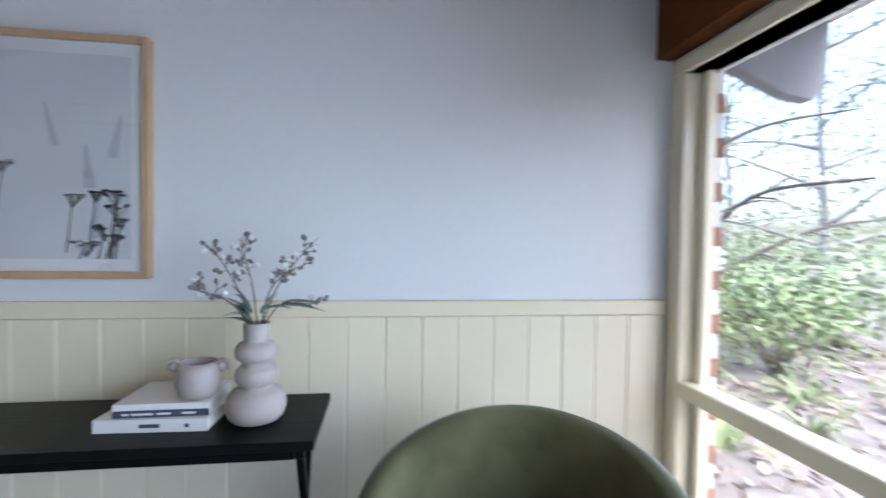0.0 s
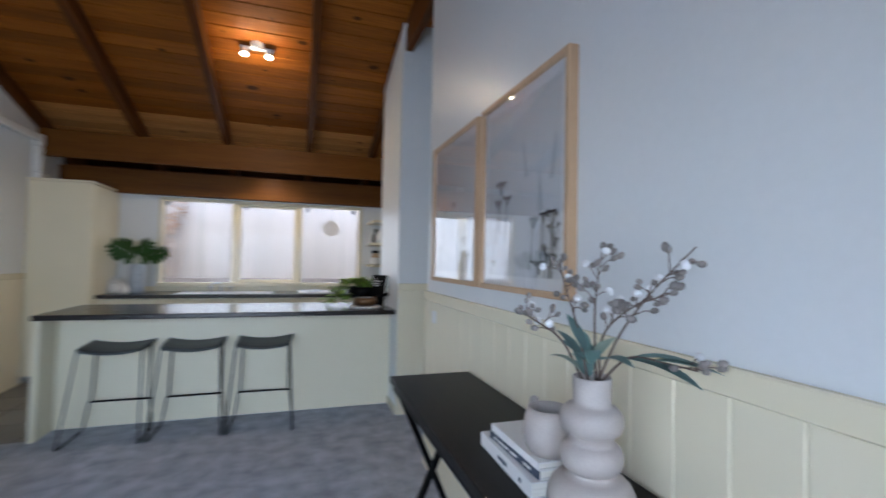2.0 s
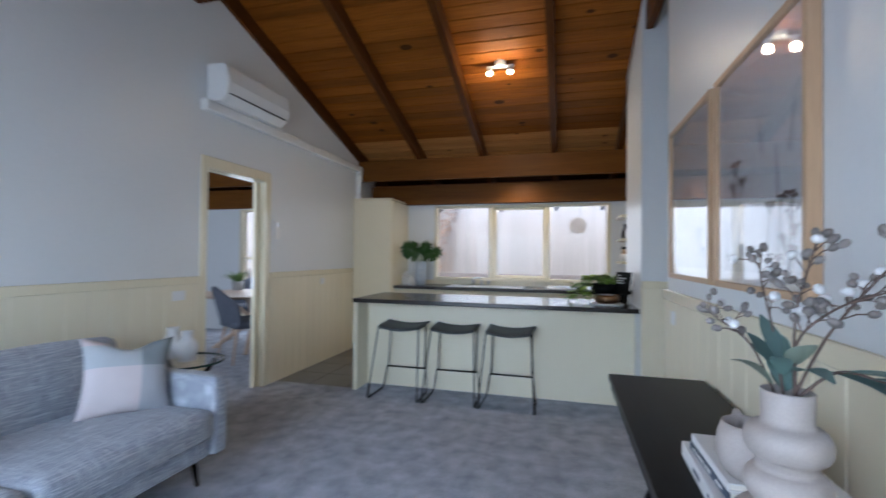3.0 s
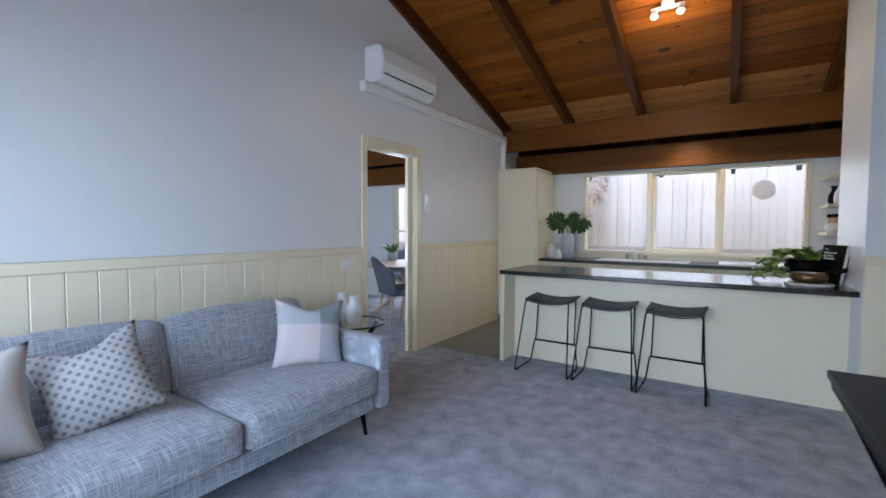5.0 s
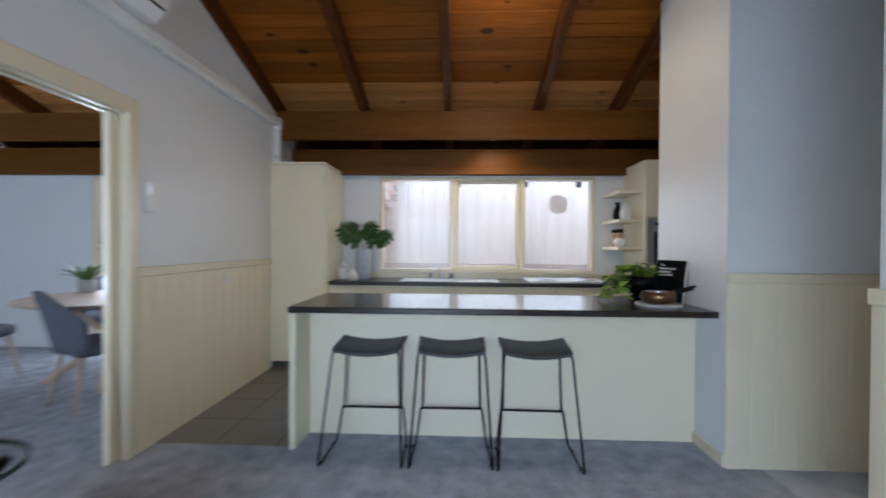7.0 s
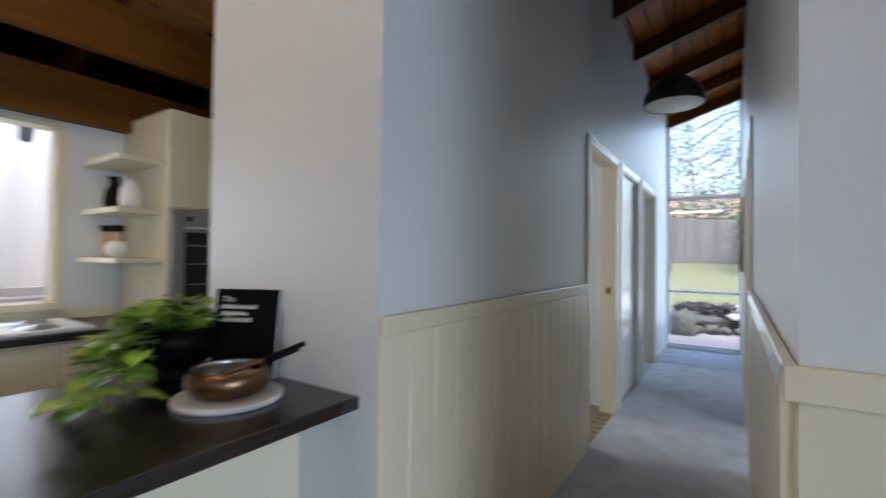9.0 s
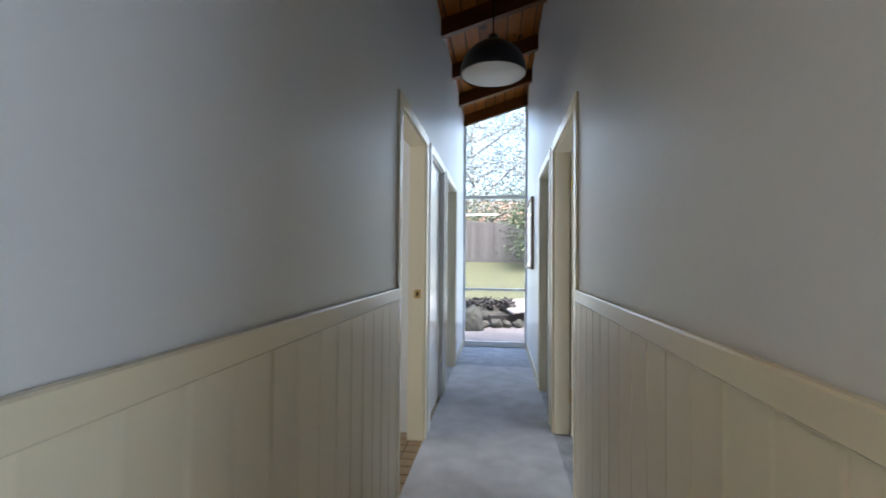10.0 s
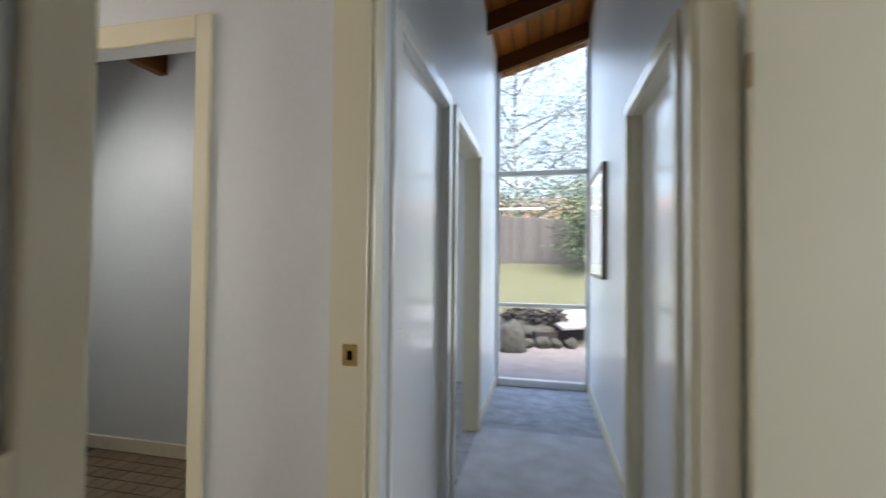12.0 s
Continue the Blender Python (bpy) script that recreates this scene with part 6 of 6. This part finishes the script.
litter = bmesh.new()
rnd = random.Random(4)
for _ in range(420):
    x, y = rnd.uniform(1.9, 6.5), rnd.uniform(1.2, 7.5)
    leaf_cloud(litter, (x, y, ground_z(x, y) + 0.03), 0.35, 9, rnd, 0.09, 0.06)
LITTER = material("dry_leaf_litter", (0.28, 0.21, 0.16), 0.9, (0.40, 0.34, 0.29), 8, 0.7, vary=0.4)
tagged(mesh_object("leaf_litter", litter, LITTER), "dry brown leaf litter on the garden bed", "leaf litter", kind="stuff")

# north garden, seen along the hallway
tree("conifer", (-3.9, 24.0, ground_z(-3.9, 24)), 11.0, 5.2, 77, "tall conifer with sweeping open branches", 1.5, 150, 0.115, CONIFER, 0.10, 30, HAZED_BARK, 0.55)
tree("conifer", (0.3, 26.0, ground_z(0.3, 26)), 11.0, 5.0, 78, "tall conifer with sweeping open branches", 1.5, 150, 0.115, CONIFER, 0.10, 28, HAZED_BARK, 0.55)
for k, (x, y, w, h) in enumerate(((-1.35, 16.6, 1.7, 1.9), (-0.9, 17.2, 2.2, 2.6), (-4.2, 19.8, 2.2, 2.5), (-2.6, 19.8, 2.4, 2.7), (-1.0, 20.0, 2.4, 2.9), (-5.8, 20.0, 2.4, 2.6))):
    shrub((x, y, ground_z(x, y)), w, h, 140 + k, "leafy green shrub by the paling fence", HEDGE, 2200, 0.095)


def stone(name, at, size, seed, mat, label, category):
    bm = bmesh.new()
    bmesh.ops.create_icosphere(bm, subdivisions=4, radius=1.0)
    for v in bm.verts:
        d = 1 + 0.28 * noise.noise(v.co * 1.3 + Vector((seed, 0, 0))) + 0.10 * noise.noise(v.co * 4 + Vector((0, seed, 0)))
        v.co = Vector((v.co.x * size[0], v.co.y * size[1], v.co.z * size[2])) * d
    ob = tagged(mesh_object(name, bm, mat, smooth=True), label, category)
    ob.location = at
    return ob


stone("boulder", (-3.12, 10.9, -0.06), (0.25, 0.25, 0.34), 3, ROCK, "rounded mossy garden boulder", "rock")
retaining = thing("retaining_edge", (-2.3, 11.55, -0.08), "dark timber sleepers edging a garden step", "retaining wall", turn=24)
part("sleeper", boxed(-0.50, 0.28, -0.05, 0.12, -0.15, 0.13, 0.02, 2), SLEEPER, retaining)
part("sleeper", boxed(0.2805, 1.2, -0.02, 0.16, -0.15, 0.19, 0.02, 2), SLEEPER, retaining)
slab = thing("concrete_slab", (-1.95, 11.72, 0.13), "worn tilted concrete slab on the garden step", "paving", turn=20)
slab_bm = boxed(-0.46, 0.95, -0.30, 1.1, 0.0, 0.055, 0.01)
for v in slab_bm.verts:
    v.co.z += 0.05 * v.co.x + 0.07 * v.co.y + 0.012 * noise.noise(v.co * 3)
part("slab", slab_bm, CONCRETE, slab)
for k, (x, y, w) in enumerate(((-2.62, 11.25, 0.13), (-2.40, 11.30, 0.10), (-2.15, 11.36, 0.11), (-2.85, 11.18, 0.09))):
    stone("rubble_stone", (x, y, -0.14), (w, w * 0.8, w * 0.9), 20 + k, ROCK, "dark broken stone at the garden step", "rock")
mulch = bmesh.new()
rnd = random.Random(9)
for _ in range(260):
    leaf_cloud(mulch, (rnd.uniform(-3.3, -2.25), rnd.uniform(11.6, 12.6), 0.17 + rnd.uniform(0, 0.12)), 0.10, 5, rnd, 0.10, 0.3)
tagged(mesh_object("mulch", mulch, SLEEPER), "heap of dark dead leaves and bark", "mulch", kind="stuff")
stone("mulch_mound", (-2.85, 12.1, 0.0), (0.75, 0.6, 0.26), 8, ROCK, "low mound of soil in the garden", "soil mound")
line = thing("clothes_line", (-3.5, 16.5, ground_z(-3.5, 16.5)), "pale green fold-down clothes line by the fence", "clothes line")
part("post", boxed(-0.45, -0.41, -0.02, 0.02, -0.1, 1.9), BARK, line)
part("arm", boxed(-0.6, 0.9, -0.02, 0.02, 1.85, 1.90), WHITE_TRIM, line)

house = thing("neighbour_house", (-3.0, 40.0, ground_z(-3, 40)), "brick house with a terracotta tiled roof beyond the trees", "house")
part("wall", boxed(-9, 9, -4, 4, -0.2, 3.0), BRICK, house)
part("roof", prism(bmesh.new(), [(-4.8, 2.95), (4.8, 2.95), (0.0, 5.2)], "x", -9.6, 9.6), TERRACOTTA, house)
for x in (-5, -1, 3.5):
    w = part("window", boxed(x - 0.8, x + 0.8, -4.06, -4.001, 0.9, 2.2), WHITE_TRIM, house)
    part("pane", boxed(x - 0.72, x + 0.72, -4.075, -4.061, 0.98, 2.12), DARK_GLASS, w)

# ---- on the peninsula ----
ASH_DARK = material("oiled_brown_wood", (0.22, 0.10, 0.04), 0.5, (0.15, 0.065, 0.025), 20, 0.7, stretch=(1, 0.2, 1))
pot = thing("planter", (-3.77, 1.62, BENCH), "matt black footed bowl with trailing green pothos", "potted plant")
part("bowl", lathe(bmesh.new(), [(0, 0), (0.075, 0), (0.075, 0.012), (0.05, 0.03), (0.06, 0.04), (0.11, 0.06), (0.135, 0.11), (0.135, 0.165), (0.127, 0.165), (0.12, 0.13), (0, 0.12)], 40), BLACK, pot, smooth=True)
POTHOS = material("variegated_pothos_leaf", (0.13, 0.26, 0.018), 0.36, (0.34, 0.46, 0.07), 22, 0.45, vary=0.45)
rng = random.Random(17)


def heart_leaf(bm, base, way, size, droop):
    """A broad pointed leaf with a notch at its stalk."""
    base, way = Vector(base), Vector(way).normalized()
    side = way.cross(Vector((0, 0, 1)))
    side = side.normalized() if side.length > 0.05 else Vector((1, 0, 0))
    up = side.cross(way)
    rows = []
    for t, w, back in ((0.0, 0.30, -0.12), (0.18, 0.46, 0), (0.42, 0.44, 0), (0.68, 0.28, 0), (0.88, 0.11, 0), (1.0, 0.01, 0)):
        c = base + way * size * t - Vector((0, 0, 1)) * droop * size * t * t
        rows.append((bm.verts.new(c + way * size * back - side * w * size + up * 0.10 * size), bm.verts.new(c), bm.verts.new(c + way * size * back + side * w * size + up * 0.10 * size)))
    for a, b in zip(rows, rows[1:]):
        bm.faces.new((a[0], a[1], b[1], b[0]))
        bm.faces.new((a[1], a[2], b[2], b[1]))


def vine(parent, pts, n, size):
    line = smooth_path(pts, 8)
    st = part("stem", tube(bmesh.new(), line, 0.0022, 5), FERN, parent)
    for k in range(n):
        p = line[int((k + 0.5) / n * (len(line) - 1))]
        a = rng.uniform(0, 2 * math.pi)
        bm = bmesh.new()
        heart_leaf(bm, p, (math.cos(a), math.sin(a), rng.uniform(-0.5, 0.7)), size * rng.uniform(0.7, 1.25), rng.uniform(0.1, 0.6))
        part("leaf", bm, POTHOS, st, smooth=True)


for k in range(20):
    a = k * 0.33 + rng.uniform(-0.2, 0.2)
    r = rng.uniform(0.10, 0.17)
    vine(pot, [(0, 0, 0.12), (0.06 * math.cos(a), 0.06 * math.sin(a), 0.20), (r * math.cos(a), r * math.sin(a), rng.uniform(0.17, 0.28))], 4, 0.068)
for e in ((0.06, -0.20, 0.03), (0.12, -0.26, 0.025), (0.05, -0.27, 0.10), (0.16, -0.18, 0.05), (0.20, -0.24, 0.10), (0.18, -0.30, 0.02), (0.26, -0.22, 0.025), (0.26, -0.32, 0.02), (0.30, -0.34, 0.025), (0.20, -0.33, 0.02), (0.32, -0.38, 0.02)):
    vine(pot, [(0, -0.03, 0.13), (e[0] * 0.4, e[1] * 0.4, 0.24), (e[0] * 0.75, e[1] * 0.75, 0.17), (e[0] * 0.92, e[1] * 0.92, 0.075 + e[2] * 0.5), e], 9, 0.064)

board = thing("round_board", (-3.42, 1.60, BENCH), "round white marble serving board", "serving board")
part("board", lathe(bmesh.new(), [(0, 0), (0.135, 0), (0.14, 0.004), (0.14, 0.013), (0.136, 0.016), (0, 0.016)], 48), material("white_marble", (0.74, 0.74, 0.73), 0.25, (0.60, 0.61, 0.62), 9, 0.4), board, smooth=False)
pan = thing("saucepan", (-3.425, 1.60, BENCH + 0.016), "copper saucepan with a black handle", "saucepan", turn=18)
part("body", lathe(bmesh.new(), [(0, 0.001), (0.075, 0.001), (0.098, 0.012), (0.108, 0.035), (0.105, 0.058), (0.094, 0.072), (0.092, 0.072), (0.101, 0.056), (0.102, 0.035), (0.09, 0.014), (0, 0.008)], 48), COPPER, pan, smooth=True)
part("lining", lathe(bmesh.new(), [(0, 0.0085), (0.0895, 0.0145), (0.1015, 0.035), (0.1005, 0.056), (0.0915, 0.0715), (0.0905, 0.0715), (0.0985, 0.056), (0.0995, 0.036), (0.088, 0.0165), (0, 0.0105)], 48), STEEL, pan, "pale tinned lining", smooth=True)
hd = part("handle", tube(bmesh.new(), smooth_path([(0.02, 0.088, 0.058), (0.06, 0.13, 0.075), (0.11, 0.17, 0.098)]), 0.010, 10, 0.009), BLACK, pan, smooth=True)
part("rivet_plate", boxed(0.005, 0.035, 0.080, 0.094, 0.045, 0.068, 0.003), BLACK, hd)

spoon = thing("spoon", (-3.425, 1.60, BENCH + 0.016), "wooden spoon with a dark handle resting in the saucepan", "spoon", turn=18)
part("stem", tube(bmesh.new(), [(-0.05, -0.04, 0.03), (0.055, 0.075, 0.078)], 0.006, 8), ASH_DARK, spoon, smooth=True)
part("handle", tube(bmesh.new(), [(0.055, 0.075, 0.0782), (0.135, 0.16, 0.115)], 0.008, 10), BLACK, spoon, smooth=True)
bm = bmesh.new()
bead(bm, (-0.052, -0.042, 0.028), 0.02, 1.5, (0.6, 0.7, 0.25))
part("bowl", bm, ASH_DARK, spoon, smooth=True)

cook_book = thing("cookbook", (-3.57, 1.735, BENCH), "black cookbook with white lettering standing against the wall", "book", turn=28)
lean = pose(0, 0, 0, -9, 0, 0)
for nm, args, mat in (("cover_board", (-0.105, 0.105, -0.016, -0.013, 0, 0.285), BLACK), ("cover_board", (-0.105, 0.105, 0.013, 0.016, 0, 0.285), BLACK), ("pages", (-0.103, 0.101, -0.0129, 0.0129, 0.003, 0.282), PAGES), ("spine", (-0.109, -0.1052, -0.016, 0.016, 0, 0.285), BLACK)):
    part(nm, boxed(*args), mat, cook_book).matrix_basis = lean
title = bpy.data.curves.new("lettering", "FONT")
title.body, title.size, title.extrude = "The", 0.026, 0.0003
text = new("lettering", title)
text.data.materials.append(COVER)
deps = bpy.context.evaluated_depsgraph_get()
word = bpy.data.meshes.new_from_object(text.evaluated_get(deps))
bpy.data.objects.remove(text)
letters = new("lettering", word)
letters.parent = cook_book
letters.matrix_basis = lean @ pose(-0.088, -0.0166, 0.243, 90, 0, 0)
for k, w in enumerate((0.115, 0.09, 0.10)):
    bm = bmesh.new()
    x, r2 = -0.088, random.Random(k)
    while x < -0.088 + w:
        step = r2.uniform(0.004, 0.009)
        box(bm, x, x + step, -0.0170, -0.0163, 0.221 - 0.021 * k, 0.221 - 0.021 * k + r2.choice((0.009, 0.013)))
        x += step + 0.0025
    part("lettering", bm, COVER, cook_book).matrix_basis = lean

# ---- by the pantry ----
BLUEWARE = material("blue_grey_glazed_pot", (0.30, 0.35, 0.42), 0.45, (0.48, 0.52, 0.57), 35, 0.5, 0.5, 60)
mvase = thing("vase", (-5.28, -0.73, BENCH), "tall blue-grey textured vase with monstera leaves", "vase")
part("body", lathe(bmesh.new(), [(0, 0), (0.068, 0), (0.078, 0.02), (0.085, 0.20), (0.078, 0.30), (0.068, 0.335), (0.061, 0.335), (0.068, 0.30), (0, 0.26)], 36), BLUEWARE, mvase, smooth=True)
MONSTERA = material("dark_monstera_leaf", (0.02, 0.06, 0.015), 0.6, (0.035, 0.085, 0.022), 12, 0.7, vary=0.15, spec=0.2)


def monstera(parent, stalk, way, size, roll):
    tube_bm = tube(bmesh.new(), smooth_path(stalk), 0.004, 6)
    st = part("stalk", tube_bm, FERN, parent, smooth=True)
    bm = bmesh.new()
    base, way = Vector(stalk[-1]), Vector(way).normalized()
    side = way.cross(Vector(roll)).normalized()
    nrm = side.cross(way)
    for s in (-1, 1):
        for k in range(7):
            t0, t1 = k / 7, (k + 0.90) / 7
            w = 0.52 * math.sin(math.pi * (0.16 + 0.80 * (k + 0.5) / 7)) ** 0.7
            tip = (0.10 if k > 1 else -0.10) + t1
            pts = [way * t0, way * t1, way * (t1 + 0.10 * (tip - t1) + 0.03) + side * s * w * 0.55 - nrm * 0.03, way * tip + side * s * w - nrm * 0.10, way * (tip - 0.14) + side * s * w * 0.96 - nrm * 0.10, way * t0 + side * s * w * 0.5 - nrm * 0.03]
            bm.faces.new([bm.verts.new(base + p * size) for p in pts])
    part("leaf", bm, MONSTERA, st)


monstera(mvase, [(0, 0, 0.27), (-0.01, -0.01, 0.36), (0.03, -0.01, 0.42)], (0.15, -0.6, 0.38), 0.27, (1.0, 0.0, 0.35))
monstera(mvase, [(0, 0, 0.27), (0.02, 0.04, 0.38), (0.04, 0.08, 0.43)], (0.25, 1.0, 0.18), 0.27, (0.8, 0.0, 0.7))
monstera(mvase, [(0, 0, 0.27), (-0.02, 0.0, 0.36), (-0.01, 0.0, 0.44)], (0.2, 0.45, 0.5), 0.22, (1.0, -0.2, 0.3))
canister = thing("canister", (-5.28, -0.945, BENCH), "white ribbed ceramic canister", "canister")
part("body", lathe(bmesh.new(), [(0, 0), (0.055, 0), (0.06, 0.01), (0.06, 0.06), (0.055, 0.07), (0.06, 0.08), (0.058, 0.12), (0, 0.12)], 30), CERAMIC_WHITE, canister, smooth=True)
part("lid", lathe(bmesh.new(), [(0, 0.121), (0.055, 0.121), (0.05, 0.15), (0.02, 0.165), (0.018, 0.19), (0, 0.195)], 30), CERAMIC_WHITE, canister, smooth=True)
bud = thing("vase", (-5.12, -0.80, BENCH), "small white teardrop bud vase", "vase")
part("body", lathe(bmesh.new(), [(0, 0), (0.045, 0), (0.052, 0.03), (0.042, 0.075), (0.016, 0.11), (0.018, 0.125), (0.013, 0.125), (0, 0.09)], 30), CERAMIC_WHITE, bud, smooth=True)

WICKER = material("pale_woven_cane", (0.78, 0.73, 0.67), 0.8, (0.62, 0.56, 0.50), 60, 0.7, 0.6, 120)
disc = thing("hanging_disc", (-5.60, 1.425, 1.715), "round woven cane disc hanging at the window", "ornament")
bm = bmesh.new()
for k in range(8):
    r = 0.018 + 0.0125 * k
    ring = [(0, r * math.cos(a), r * math.sin(a)) for a in [j * math.pi / 16 for j in range(33)]]
    tube(bm, ring, 0.0036 if k % 3 else 0.005, 6)
part("coils", bm, WICKER, disc, smooth=True)
for k in range(12):
    a = k * math.pi / 6
    part("spoke", tube(bmesh.new(), [(-0.004, 0.012 * math.cos(a), 0.012 * math.sin(a)), (-0.004, 0.108 * math.cos(a), 0.108 * math.sin(a))], 0.003, 5), WICKER, disc)
part("cord", tube(bmesh.new(), smooth_path([(0, 0, 0.115), (0, 0.03, 0.16), (0, 0.02, 0.21), (0, 0.04, 0.265)]), 0.0025, 6), TWIG, disc)
hook = part("hook", boxed(-0.012, 0.012, 0.025, 0.055, 0.262, 0.266), BLACK, disc)

# ---- pieces: boards, tiles, palings and bricks ----
BOARD_W = 0.1335


def shared(name, bm, mat):
    me = bpy.data.meshes.new(name)
    bmesh.ops.recalc_face_normals(bm, faces=bm.faces)
    bm.to_mesh(me)
    bm.free()
    me.materials.append(mat)
    return me


def piece(name, me, parent, m):
    ob = new(name, me)
    ob.parent = parent
    ob.matrix_basis = m
    return ob


def groove_board(w, h, depth):
    """One upright board with chamfered long edges, its back at y = 0, its face towards -y."""
    c = 0.0045
    return prism(bmesh.new(), [(0.0, 0.0), (0.0, -depth + c), (c, -depth), (w - c, -depth), (w, -depth + c), (w, 0.0)], "z", 0.0, h)


dado_board = shared("board", groove_board(BOARD_W - 0.0005, RAIL - 0.06, 0.008), CREAM)
low_board = shared("skirting_board", boxed(0, BOARD_W - 0.0008, -0.0112, -0.0083, 0.0, 0.085), CREAM)


def lay_boards(parent, start, way, length, turn):
    n = int(length / BOARD_W)
    for k in range(n + 1):
        w = min(BOARD_W, length - k * BOARD_W)
        if w < 0.012:
            continue
        p = Vector(start) + Vector(way) * (k * BOARD_W)
        m = pose(p.x, p.y, 0.0, 0, 0, turn)
        if w < BOARD_W - 0.001:
            m = m @ Matrix.Diagonal((w / BOARD_W, 1, 1, 1))
        piece("board", dado_board, parent, m)


lay_boards(panel_north, (HALL_E - 0.006, NORTH - 0.006, 0), (1, 0, 0), EAST - 0.016 - HALL_E, 0)
lay_boards(panel_south_a, (EAST - 0.001, SOUTH + 0.006, 0), (-1, 0, 0), EAST - DOOR_L - 0.06, 180)
lay_boards(panel_south_b, (DOOR_R - 0.076, SOUTH + 0.006, 0), (-1, 0, 0), 4.85 + DOOR_R - 0.076, 180)
lay_boards(panel_hall_w, (HALL_W + 0.006, NORTH + 0.001, 0), (0, 1, 0), W_DOORS[0][0] - 0.057 - NORTH, 90)
lay_boards(panel_hall_e, (HALL_E - 0.006, E_DOORS[0][0] - 0.057, 0), (0, -1, 0), E_DOORS[0][0] - 0.057 - NORTH, -90)

slate = shared("tile", boxed(-0.1965, 0.1965, -0.1965, 0.1965, -0.006, 0.0, 0.002), TILE)
for i in range(6):
    for j in range(11):
        x, y = -3.40 - 0.4 * i, -1.40 + 0.4 * j
        if y < 2.7:
            piece("tile", slate, kitchen_floor, pose(x, y, -0.001))
mosaic = shared("tile", boxed(-0.046, 0.046, -0.046, 0.046, -0.006, 0.0, 0.001), MOSAIC)
for i in range(14):
    for j in range(18):
        piece("tile", mosaic, back_floor, pose(-3.13 - 0.1 * i, 4.18 + 0.1 * j, -0.001))
rest = bmesh.new()
for i in range(14, 24):
    for j in range(18):
        box(rest, -3.176 - 0.1 * i, -3.084 - 0.1 * i, 4.134 + 0.1 * j, 4.226 + 0.1 * j, -0.007, -0.001)
for i in range(24):
    for j in range(12):
        box(rest, -3.176 - 0.1 * i, -3.084 - 0.1 * i, 2.934 + 0.1 * j, 3.026 + 0.1 * j, -0.007, -0.001)
mt = part("tiles", rest, MOSAIC, back_floor)
mt["kind"] = "stuff"

# paling fences
pale_fence = thing("paling_fence", (-7.0, -1.0, 0.88), "tall bleached timber paling fence outside the kitchen", "fence")
me = bmesh.new()
box(me, 0.0, 0.016, -0.054, 0.054, 0.0, 1.72, 0.002)
pal = shared("paling", me, PALING_PALE)
rnd = random.Random(2)
for k in range(110):
    piece("paling", pal, pale_fence, pose(0.005 * (k % 2), -5.6 + 0.100 * k, rnd.uniform(-0.03, 0.03), 0, 0, 0) @ pose(0, 0, 0, rnd.uniform(-0.3, 0.3), 0, 0))
for z in (0.25, 0.9, 1.45):
    part("rail", boxed(-0.055, -0.005, -5.7, 5.5, z, z + 0.09), PALING_PALE, pale_fence)
part("plinth_board", boxed(0.022, 0.045, -5.7, 5.5, -0.05, 0.10, 0.004), CONCRETE, pale_fence)

back_fence = thing("paling_fence", (-3.0, 18.2, ground_z(-3, 18.2)), "grey weathered paling fence at the end of the lawn", "fence")
me = bmesh.new()
box(me, -0.06, 0.06, -0.008, 0.008, 0.0, 1.75, 0.003)
pal = shared("paling", me, PALING)
for k in range(70):
    piece("paling", pal, back_fence, pose(-3.9 + 0.112 * k, 0.012 * (k % 2), 0.02 - 0.028 * k * 0.3 + rnd.uniform(-0.02, 0.02)))
for z in (0.3, 1.3):
    part("rail", boxed(-4.0, 4.0, 0.02, 0.06, z, z + 0.08), PALING, back_fence)
part("plinth_board", boxed(-4.0, 4.0, -0.03, -0.009, -0.1, 0.12), PALING, back_fence)

# unseen pale strip, added to bounce daylight up to the fence and window
structure("bounce_strip", boxed(-6.25, WEST - 0.141, -5.6, 8.0, -0.25, -0.12), CONCRETE, "added unseen concrete strip bouncing daylight between the house and the fence", "path")

# dry climber in place of brick, on the paling fence outside the kitchen window
climber = thing("climbing_plant", (-6.975, -0.95, 0.90), "dry tan climber in place of patchy brick at the pale paling fence", "climbing plant")
rnd = random.Random(23)
stems = bmesh.new()
for k in range(5):
    tip = 0.05 + 0.11 * k
    tube(stems, smooth_path([(0.012, 0.02 + 0.05 * k, -0.02), (0.018, 0.06 + 0.06 * k, 0.45), (0.016, tip * 0.8, 0.95), (0.018, tip, 1.38 - 0.05 * k)], 5), 0.006, 6, 0.002)
part("stems", stems, DRY_LEAF, climber)
bm = bmesh.new()
for _ in range(150):
    z = 1.42 * rnd.random() ** 0.55
    reach = 0.10 + 0.36 * (z / 1.42) ** 2
    leaf_cloud(bm, (0.03, rnd.uniform(-0.25, reach), z), 0.045, 4, rnd, 0.055, 0.9)
for v in bm.verts:
    v.co.x = max(0.006, 0.03 + 0.5 * (v.co.x - 0.03))
part("leaves", bm, DRY_LEAF, climber)

# brick reveal beside the garden window
reveal = thing("brick_pier", (EAST + 0.18, 1.84, -0.15), "red-brown brick edge of the outer wall beside the window", "brick pier")
part("mortar", boxed(-0.055, 0.005, -0.055, 0.25, 0.0, 2.48), MORTAR, reveal)
end_brick = shared("brick", boxed(-0.056, 0.012, -0.135, 0.115, 0.0, 0.076, 0.004), BRICK)
for c in range(28):
    piece("brick", end_brick, reveal, pose(0, 0.075 if c % 2 else 0.085, 0.002 + 0.086 * c))
